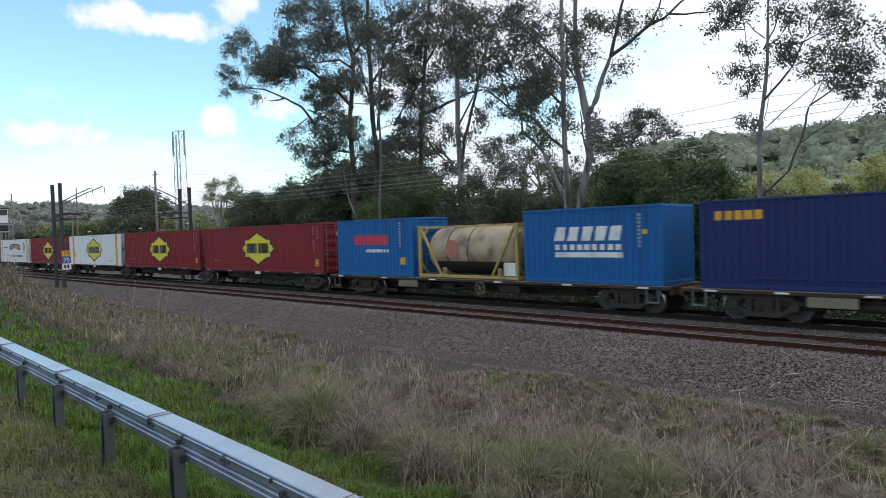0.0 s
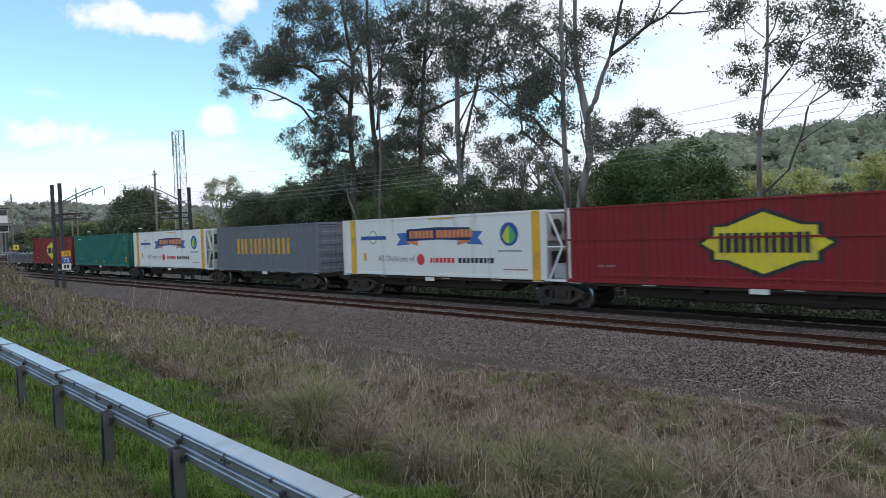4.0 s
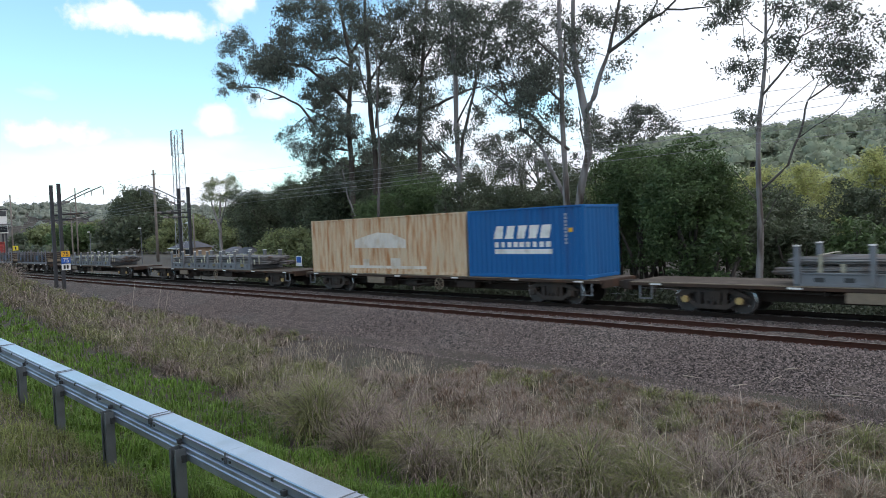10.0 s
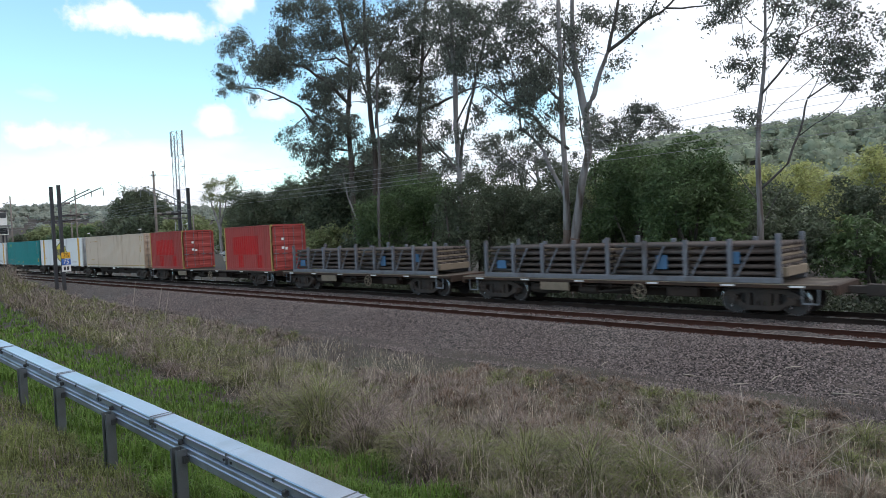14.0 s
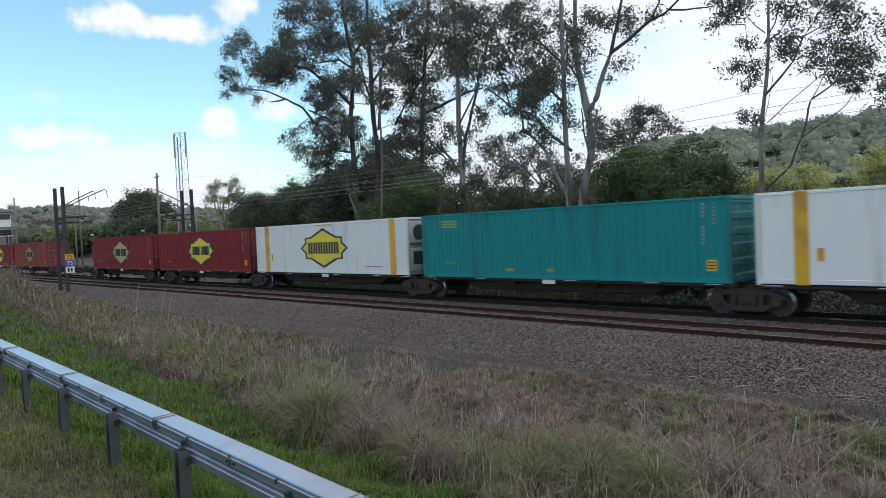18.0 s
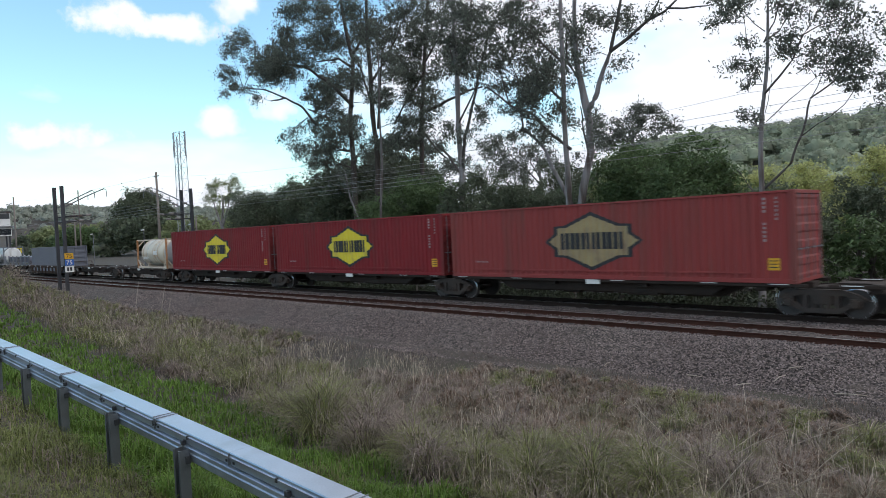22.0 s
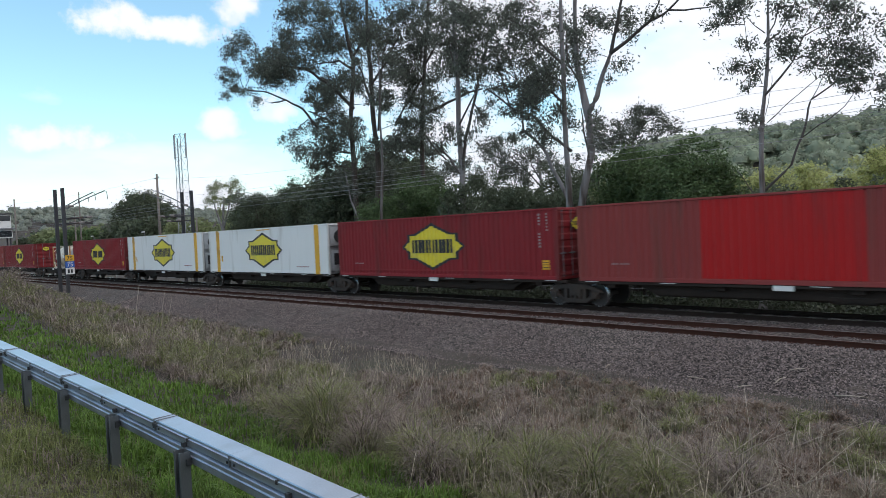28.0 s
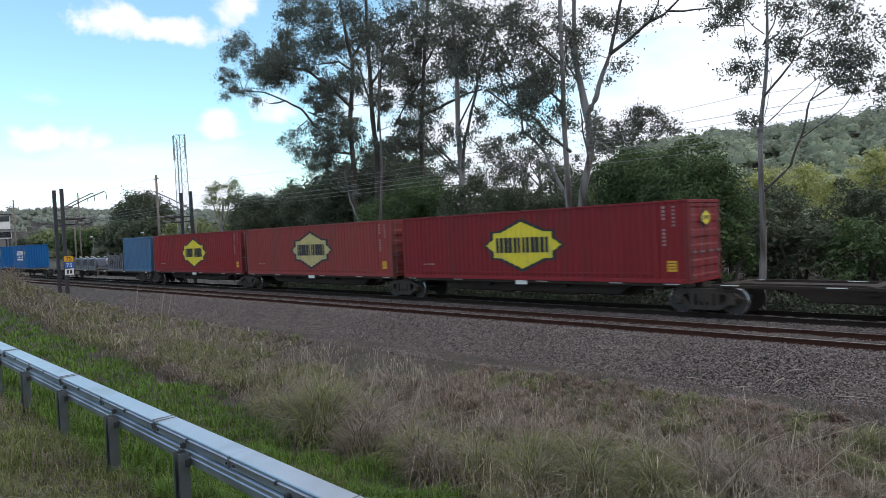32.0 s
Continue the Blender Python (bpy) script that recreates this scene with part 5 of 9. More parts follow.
def well_wagon(u0, u1, bogies):
    c, L = (u0 + u1) / 2, u1 - u0
    h = L / 2
    w = thing("well_wagon", "rusty brown well wagon with ribbed low sides", "wagon", "wagons of the train")
    for sy in (-1, 1):
        y = sy * 1.36
        part("side_wall", prism([(-h + 1.0, 0.98), (h - 1.0, 0.98), (h - 2.2, 0.22), (-h + 2.2, 0.22)], y - 0.03, y + 0.03), M_BROWN, w)
        part("top_chord", boxes((-h + 0.2, h - 0.2, y - 0.07, y + 0.07, 0.96, 1.12)), M_BROWN, w)
        part("chord_marks", boxes(*[(x, x + 0.5, y - 0.075, y + 0.075, 1.0, 1.08) for x in (-h + 1.0, -h * 0.55, -h * 0.25, h * 0.1, h * 0.32, h - 1.6)]), M_WHITEMARK, w)
        for k in range(9):
            x = -h + 2.4 + (L - 4.8) * k / 8
            part("rib", boxes((x - 0.05, x + 0.05, y - 0.1, y + 0.1, 0.24, 0.955)), M_BROWN, w)
        for k in range(8):
            x = -h + 2.4 + (L - 4.8) * (k + 0.5) / 8
            part("side_opening_cover", boxes((x - 0.3, x + 0.3, y - 0.038, y + 0.038, 0.5, 0.86)), M_GREY, w)
    part("well_floor", boxes((-h + 2.2, h - 2.2, -1.32, 1.32, 0.22, 0.28)), M_BROWN, w)
    for s in (-1, 1):
        part("end_platform", boxes((min(s * (h - 2.2), s * h), max(s * (h - 2.2), s * h), -1.28, 1.28, 0.86, 0.98)), M_DECK, w)
        part("end_rail", join(beam((s * (h - 0.1), -1.2, 0.98), (s * (h - 0.1), -1.2, 1.5), 0.05), beam((s * (h - 0.1), 1.2, 0.98), (s * (h - 0.1), 1.2, 1.5), 0.05), beam((s * (h - 0.1), -1.2, 1.5), (s * (h - 0.1), 1.2, 1.5), 0.05)), M_BROWN, w)
        part("draw_sill", boxes((min(s * (h - 2.2), s * h), max(s * (h - 2.2), s * h), -0.3, 0.3, 0.6, 0.86)), M_FRAME, w)
        coupler(w, s * h, s)
    for b in bogies:
        bogie(w, b - c)
    TRAIN.append((w, c, 0.05))
    return w


def load(ob, left, length, z=DECK):
    TRAIN.append((ob, left + length / 2, z))
    return ob


# prototypes are loaded first and then copied
STAR = star_box()
load(STAR, -46.1, 14.63)
REEF = reefer("star")
load(REEF, -76.95, 14.63)
for left in (-61.48, -167.88, -406.6, -468.6, -484.0, -583.3, -629.95, -659.45, -690.32):
    load(copy_thing(STAR, pose(0, 0, 0)), left, 14.63)
for left in (-360.0, -391.05, -598.83, -614.48):
    load(copy_thing(REEF, pose(0, 0, 0)), left, 14.63)
load(star_box(seam=True, end_star=False, label="dark red 48-foot box with a raised waist seam and star sign"), -92.2, 14.63)
load(star_box(field=M_PALEYELLOW, label="dark red corrugated 48-foot box with paler yellow star sign"), -422.65, 14.63)
load(star_box(paint=M_FADED, field=M_OLDYELLOW, end_star=False, label="faded red corrugated box with weathered brownish star sign"), -453.4, 14.63)
load(star_box(paint=M_FADED, field=M_PALEYELLOW, end_star=False, label="weathered red corrugated box with pale yellow star sign"), -674.95, 14.63)
RIB = reefer("ribbon")
load(RIB, -136.45, 14.63)
load(copy_thing(RIB, pose(0, 0, 0)), -106.62, 14.63)

# red box with a bright repainted panel
bx, pr = dry_box("shipping_container", "faded red 48-foot box with a bright red repainted panel", 14.63, M_FADED)
part("repainted_panel", painted(pr, [(-2.45, 2.8), (2.35, 2.8)], [(-2.45, 0.18), (2.35, 0.18)], FACE, 0.006), M_BRIGHT, bx, "bright red repainted panel")
stencils(bx, pr, 14.63, plate=M_YELLOW)
load(bx, -567.75, 14.63)

# navy box with a yellow wordmark
bx, pr = dry_box("shipping_container", "navy blue 40-foot box with small yellow bars", 12.19, M_NAVY)
tagged(part("yellow_bars", join(*[bar(pr, -5.6 + 0.32 * k, -5.36 + 0.32 * k, 2.24, 2.54, FACE, 0.006) for k in range(5)]), M_AMBER, bx, "row of yellow bars"), kind="stuff")
part("lower_rail_rib", boxes((-4.7, 4.7, -W2 - 0.006, -W2 + 0.03, 0.34, 0.4)), M_NAVY, bx)
load(bx, -9.72, 12.19)


def block_box(label):
    b, p = dry_box("shipping_container", label, 6.06, M_BLUE, casting=M_BLUE, doors=False)
    for k in range(5):
        x, w, lean = -1.55 + 0.61 * k, 0.44, 0.14
        top = [(x, 1.64), (x + lean, 2.18), (x + w + lean, 2.18)]
        bottom = [(x, 1.64), (x + w, 1.64), (x + w + lean, 2.18)]
        part("large_white_block", painted(p, top, bottom, FACE, 0.006), M_WHITEMARK, b)
    for k in range(9):
        part("small_white_bar", bar(p, -1.5 + 0.335 * k, -1.28 + 0.335 * k, 1.28, 1.5, FACE, 0.006), M_WHITEMARK, b)
    part("white_underline", bar(p, -1.5, 1.5, 1.0, 1.2, FACE, 0.006), M_WHITEMARK, b)
    tagged(part("stencilled_marks", join(*[bar(p, 2.1, 2.2, 2.5 - 0.14 * k, 2.6 - 0.14 * k, FACE, 0.006) for k in range(9)]), M_STENCILPALE, b), kind="stuff")
    part("placard", bar(p, 2.25, 2.45, 1.85, 2.02, FACE, 0.006), M_AMBER, b)
    for s in (-1, 1):
        part("fork_pocket", boxes((s * 1.02 - 0.18, s * 1.02 + 0.18, -W2 - 0.002, -W2 + 0.05, 0.02, 0.14)), M_BLACKPAINT, b)
    return b


B1 = block_box("blue corrugated 20-foot box with white block marks")
load(B1, -17.13, 6.06)
load(copy_thing(B1, pose(0, 0, 0)), -214.2, 6.06)
load(copy_thing(B1, pose(0, 0, 0)), -735.9, 6.06)
load(copy_thing(B1, pose(0, 0, 0)), -748.4, 6.06)

bx, pr = dry_box("shipping_container", "blue corrugated 20-foot box with red and white block marks", 6.06, M_BLUE)
for k in range(5):
    for x0, x1 in ((0.0, 0.19), (0.27, 0.45)):
        part("red_bar", bar(pr, -1.62 + 0.58 * k + x0, -1.62 + 0.58 * k + x1, 1.6, 2.1, FACE, 0.006), M_REDMARK, bx)
tagged(part("white_bars", join(*[bar(pr, -0.62 + 0.24 * k, -0.44 + 0.24 * k, 1.2, 1.36, FACE, 0.006) for k in range(8)]), M_WHITEMARK, bx), kind="stuff")
tagged(part("stencilled_marks", join(*[bar(pr, 2.05, 2.15, 2.6 - 0.14 * k, 2.7 - 0.14 * k, FACE, 0.006) for k in range(9)]), M_STENCILPALE, bx), kind="stuff")
part("placard", bar(pr, 2.1, 2.45, 0.6, 0.95, FACE, 0.006), M_AMBER, bx)
load(bx, -30.03, 6.06)

bx, pr = dry_box("shipping_container", "grey corrugated 40-foot box with large amber block marks", 12.19, M_GREY)
for x0, x1 in ((2.81, 4.08), (4.45, 5.8), (6.1, 7.47), (7.81, 9.14)):
    for k in range(3):
        s = x0 - 6.1 + (x1 - x0 - 0.27) * k / 2
        part("amber_bar", bar(pr, s, s + 0.27, 1.1, 2.08, FACE, 0.006), M_AMBER, bx)
load(bx, -121.2, 12.19)

bx, pr = dry_box("shipping_container", "green corrugated 48-foot box", 14.63, M_GREEN)
stencils(bx, pr, 14.63)
part("white_bars", bar(pr, -6.1, -5.3, 2.5, 2.58, FACE, 0.006), M_WHITEMARK, bx)
for x in (-1.0, 1.1):
    part("placard", bar(pr, x - 0.22, x + 0.22, 0.3, 0.46, FACE, 0.006), M_AMBER, bx)
load(bx, -152.4, 14.63)

bx, pr = dry_box("shipping_container", "teal corrugated 48-foot box with faint pale mark", 14.63, M_TEAL)
stencils(bx, pr, 14.63)
tagged(part("pale_bars", join(*[bar(pr, -6.2, -5.0, 2.28 + 0.12 * k, 2.35 + 0.12 * k, FACE, 0.006) for k in range(3)]), M_GREENMARK, bx), kind="stuff")
for x in (-2.0, 0.1):
    part("placard", bar(pr, x - 0.2, x + 0.2, 0.32, 0.44, FACE, 0.006), M_MUSTARD, bx)
load(bx, -375.4, 14.63)

bx, pr = dry_box("shipping_container", "weathered cream 48-foot box with rust along its lower edge", 14.63, M_CREAM)
part("rust_line", boxes((-7.1, 7.1, -W2 - 0.004, -W2 + 0.03, 0.16, 0.22)), M_MUSTARD, bx)
tagged(part("faint_bars", join(*[bar(pr, -6.0 + 0.3 * k, -5.8 + 0.3 * k, 2.35, 2.46, FACE, 0.006) for k in range(7)]), M_TAN, bx), kind="stuff")
stencils(bx, pr, 14.63, paint=M_MUSTARD, plate=None)
load(bx, -344.3, 14.63)

bx, pr = dry_box("shipping_container", "rust-streaked tan box with pale painted-over patches", 12.05, M_TAN, posts48=False)
t = [(-2.1, 1.75), (-1.2, 1.95), (-0.2, 2.12), (0.9, 2.05), (2.0, 1.7)]
b = [(-2.1, 1.35), (2.0, 1.3)]
part("pale_patch", painted(pr, t, b, FACE, 0.006), M_PATCH, bx, "pale painted-over patch")
part("pale_patch", join(bar(pr, -2.6, 3.4, 0.28, 0.42, FACE, 0.006), bar(pr, -1.4, -0.9, 0.36, 0.75, FACE, 0.0075), bar(pr, 0.8, 1.5, 0.36, 0.8, FACE, 0.0075)), M_PATCH, bx)
for s in (-1, 1):
    part("end_brace", beam((6.1, -s * 0.9, 0.3), (6.1, s * 0.9, 2.6), 0.07), M_WHITE, bx, "pale diagonal end brace")
load(bx, -226.4, 12.05)

bx, pr = dry_box("shipping_container", "bright red 20-foot box with amber corner posts and patched side", 6.06, M_SALMON, casting=M_MUSTARD)
for sx in (-1, 1):
    part("painted_post", boxes((sx * 2.96 - 0.07, sx * 2.96 + 0.07, -W2 - 0.004, -W2 + 0.1, 0.02, 2.88)), M_MUSTARD, bx)
part("repainted_panel", painted(pr, [(-2.0, 2.2), (-0.6, 2.26), (1.35, 2.26)], [(-2.0, 1.05), (1.35, 1.05)], FACE, 0.005), M_BRIGHT, bx, "fresher red overpainted panel")
for x0 in (-1.25, 1.2):
    part("repainted_panel", bar(pr, x0, x0 + 0.62, 0.2, 1.0, FACE, 0.006), M_BRIGHT, bx)
for x, z in ((0.45, 1.9), (0.45, 1.35), (0.2, 1.3)):
    part("door_label", boxes((3.045, 3.052, -x - 0.09, -x + 0.09, z, z + 0.16)), M_WHITEMARK, bx)
load(bx, -315.6, 6.06)
load(copy_thing(bx, pose(0, 0, 0)), -328.35, 6.06)

bx, pr = dry_box("shipping_container", "plain grey 40-foot box with grey doors", 12.19, M_GREY)
load(bx, -524.65, 12.19, 0.36)
bx, pr = dry_box("shipping_container", "plain faded blue 20-foot box", 6.06, M_STEELBLUE)
load(bx, -697.0, 6.06)

load(tank(M_MUSTARD, M_TANKTAN, "grimy tan tank in a mustard steel frame", sooty=True), -23.6, 6.06)
TW = tank(M_CREAM, M_TANKWHITE, "cream tank with grey end in a frame with rusty posts", end_shell=M_UNIT, post_mat=M_RUSTPOST)
load(TW, -491.35, 6.06)
load(copy_thing(TW, pose(0, 0, 0)), -637.45, 6.06)
load(tank(M_MUSTARD, M_TANKTAN, "sooty tan tank in a mustard frame", sooty=True), -551.5, 6.06)
load(tank(M_GALV, M_TANKSILVER, "dirty silver tank with pale end in a grey frame", end_shell=M_WHITE), -545.2, 6.06)

RACK = stake_rack()
load(RACK, -194.7, 0)
for u in (-239.75, -265.4, -174.75, -532.35, -711.0):
    load(copy_thing(RACK, pose(0, 0, 0)), u, 0)
BARS = bar_load(3)
load(BARS, -194.1, 0, DECK + 0.14)
load(copy_thing(BARS, pose(0, 0, 0, 0, 0, 180)), -238.9, 0, DECK + 0.14)
load(copy_thing(BARS, pose(0, 0, 0)), -264.6, 0, DECK + 0.14)
TARP = tarp_load(2, 10.6)
load(TARP, -174.7, 0)
load(copy_thing(TARP, pose(0, 0, 0)), -532.2, 0)
load(copy_thing(TARP, pose(0, 0, 0)), -710.2, 0)
CRAD = cradle(5)
load(CRAD, -292.05, 12.2)
load(copy_thing(CRAD, pose(0, 0, 0)), -307.3, 12.2)
load(cradle(7, 3.8), -701.3, 3.8)

# platforms, front to back
flat_wagon(-10.5, 3.4, (-7.8, 0.9), "brown flat wagon with worn deck edge")
flat_wagon(-30.9, -10.75, (-28.0, -12.6), "brown flat wagon with worn yellowish deck edge")
platform(-46.4, -31.15, (-46.45, -32.9), couple=(False, True))
for a, b in ((-61.9, -46.5), (-77.2, -62.0), (-92.6, -77.3), ):
    platform(a, b, ((a - 0.05),))
platform(-107.2, -92.7, (-105.3,), couple=(True, False))
platform(-121.5, -108.5, (-110.3, -121.6), couple=(False, True))
platform(-137.0, -121.7, (-137.1,))
platform(-152.75, -137.2, (-152.8,))
platform(-168.2, -152.9, (-168.25,))
platform(-181.2, -168.35, (-179.2,), couple=(True, False))
flat_wagon(-206.4, -182.2, (-203.4, -185.4), "long rusty brown flat wagon with ochre axle caps", caps=True)
flat_wagon(-227.2, -207.4, (-224.65, -209.9), "brown flat wagon under a blue and a tan box")
flat_wagon(-250.7, -228.4, (-247.7, -230.9), "long dark brown flat wagon with ochre axle caps", caps=True)
flat_wagon(-276.8, -253.6, (-273.5, -256.5), "long dark brown flat wagon under steel bars", caps=True)
flat_wagon(-293.4, -278.3, (-291.4, -280.5), "rusty flat wagon under a steel cradle")
flat_wagon(-308.5, -294.1, (-306.5, -296.0), "rusty flat wagon under a second steel cradle")
flat_wagon(-329.0, -309.2, (-326.7, -311.6), "dark flat wagon carrying two red boxes", deck=M_FRAME, side=M_FRAME)
platform(-344.6, -329.4, (-344.8, -330.9), couple=(False, True))
for a, b in ((-360.3, -344.9), (-375.7, -360.5), (-391.3, -375.9)):
    platform(a, b, ((a - 0.1),))
platform(-406.9, -391.5, (-405.2,), couple=(True, False))
platform(-422.9, -407.5, (-423.0, -409.4), couple=(False, True))
for a, b in ((-438.1, -423.2), (-453.6, -438.4), (-468.8, -453.8)):
    platform(a, b, ((a - 0.1),), "empty dark skeletal platform wagon" if a == -438.1 else "dark steel skeletal platform wagon")
platform(-484.2, -469.0, (-482.4,), couple=(True, False))
platform(-497.3, -484.9, (-497.5, -486.6), couple=(False, True))
platform(-510.4, -497.7, (), "empty dark skeletal platform wagon")
well_wagon(-526.4, -510.8, (-526.4, -510.6))
platform(-538.7, -526.6, (-538.8,), couple=(False, False))
platform(-552.2, -538.9, (-550.2,), couple=(True, False))
platform(-568.0, -552.7, (-568.1, -554.4), couple=(False, True))
for a, b in ((-583.6, -568.2), (-599.3, -583.8), (-614.9, -599.5)):
    platform(a, b, ((a - 0.05),))
platform(-630.2, -615.1, (-628.3,), couple=(True, False))
platform(-644.3, -630.8, (-644.45, -632.8), "dark skeletal platform wagon with an empty slot", couple=(False, True))
platform(-659.7, -644.6, (-659.8,))
platform(-675.2, -660.0, (-675.3,))
platform(-690.6, -675.4, (-690.7,))
flat_wagon(-719.2, -690.9, (-716.5, -693.6), "long dark flat wagon with a blue box and racks", deck=M_FRAME, side=M_FRAME)
flat_wagon(-750.0, -719.6, (-747.0, -736.0, -722.6), "long dark flat wagon with blue boxes", deck=M_FRAME, side=M_FRAME)
# ---- vegetation ----
M_BARK = material("pale_gum_bark", (0.235, 0.225, 0.225), 0.85, vary=0.22, scale=1.5, fine=20, bump=0.35, stain=(0.085, 0.066, 0.056), stain_amount=0.65, streak=True, stain_scale=3.0)
M_YOUNGBARK = material("grey_young_bark", (0.13, 0.122, 0.122), 0.85, vary=0.2, scale=1.5, fine=20, bump=0.3, stain=(0.07, 0.058, 0.05), stain_amount=0.5, streak=True, stain_scale=3.0)
M_ROUGHBARK = material("reddish_peeling_bark", (0.10, 0.066, 0.052), 0.95, vary=0.3, scale=3.0, fine=25, bump=0.7, stain=(0.16, 0.135, 0.12), stain_amount=0.5, streak=True, stain_scale=4.0)
M_LIMB = material("grey_brown_limb_bark", (0.085, 0.075, 0.068), 0.85, vary=0.18, scale=1.5, fine=20, bump=0.3)
M_DARKBARK = material("dark_rough_bark", (0.07, 0.058, 0.05), 0.9, vary=0.2, scale=3, fine=30, bump=0.5, streak=True)
M_LEAF = material("gum_leaves", (0.126, 0.142, 0.116), 0.55, vary=0.1, scale=0.6, fine=3, bump=0, random_shift=0.5, island=True, trans=0.46)
M_LEAF2 = material("wattle_leaves", (0.092, 0.140, 0.055), 0.6, vary=0.12, scale=0.5, fine=3, bump=0, random_shift=0.45, island=True, trans=0.36)
M_LEAF3 = material("dark_shrub_leaves", (0.094, 0.116, 0.070), 0.6, vary=0.12, scale=0.5, fine=3, bump=0, random_shift=0.45, island=True, trans=0.34)
# shrub leaves darkened: the shade behind the train is in this base colour
M_SHADEUNDER = material("shade_toned_undergrowth_leaves", (0.056, 0.068, 0.040), 0.7, vary=0.15, scale=0.5, fine=3, bump=0, random_shift=0.5, island=True, trans=0.2)
# over-bright on purpose: a patch of sunshine is painted into these leaves
M_SUNLITLEAF = material("sun_toned_yellow_green_leaves", (0.44, 0.46, 0.20), 0.6, vary=0.15, scale=0.3, fine=3, bump=0, random_shift=0.35, island=True, trans=0.5)
M_LEAF4 = material("olive_leaves", (0.22, 0.25, 0.12), 0.6, vary=0.15, scale=0.3, fine=3, bump=0, random_shift=0.4, island=True, trans=0.5)
# distance haze is mixed into this pale base colour
M_HAZYRIDGE = material("hazy_far_ridge_leaves", (0.30, 0.33, 0.275), 0.8, vary=0.3, scale=0.06, fine=0.3, bump=0, random_shift=0.2, island=True, trans=0.4)
# lightened beyond real foliage: sunlight and thin haze on the hill are painted in
M_HAZYHILL = material("hazy_sunlit_hill_leaves", (0.29, 0.33, 0.235), 0.75, vary=0.45, scale=0.11, fine=0.5, bump=0, random_shift=0.3, island=True, trans=0.4)


def leaf_cloud(centres, size, rng, droop=0.5, long=1.9):
    """Narrow pointed leaves at the centres: co (3n, 3) and triangles."""
    n = len(centres)
    a = rng.rand(n) * 6.283
    down = -np.abs(rng.normal(droop, 0.45, n))
    d = np.stack([np.cos(a) * np.cos(down), np.sin(a) * np.cos(down), np.sin(down)], 1)
    s = np.cross(d, rng.normal(0, 1, (n, 3)))
    s /= np.linalg.norm(s, axis=1)[:, None] + 1e-9
    w = (size * rng.uniform(0.65, 1.3, n))[:, None]
    co = np.stack([centres - d * w * long * 0.4 + s * w / 2, centres + d * w * long * 0.6, centres - d * w * long * 0.4 - s * w / 2], 1)
    return co.reshape(-1, 3), np.arange(3 * n).reshape(-1, 3)


def clump_points(blobs, rng, per, sub=9, spread=0.36, flat=0.75):
    """Leaf places: each blob (x, y, z, r) is broken into small clumps with gaps between."""
    out = []
    for x, y, z, r in blobs:
        k = max(4, int(sub * rng.uniform(0.8, 1.2)))
        c = rng.normal(0, 1, (k, 3))
        c /= np.linalg.norm(c, axis=1)[:, None]
        c *= (rng.rand(k, 1) ** 0.45) * r * 0.95
        c[:, 2] *= flat
        n = max(30, int(per * r * r))
        which = rng.randint(0, k, n)
        rad = rng.uniform(0.6, 1.25, k)[which][:, None] * r * spread
        p = c[which] + rng.normal(0, 0.55, (n, 3)) * rad * np.array([1, 1, 0.7])
        out.append(p + np.array([x, y, z]))
    return np.concatenate(out)


def leaf_object(name, pts, size, mat, rng, parent=None, droop=0.5, long=1.9):
    co, q = leaf_cloud(pts, size, rng, droop, long)
    me = bpy.data.meshes.new(name)
    quick_mesh(me, co, q)
    me.materials.append(mat)
    if parent is None:
        return new(name, me)
    return part(name, me, None, parent)


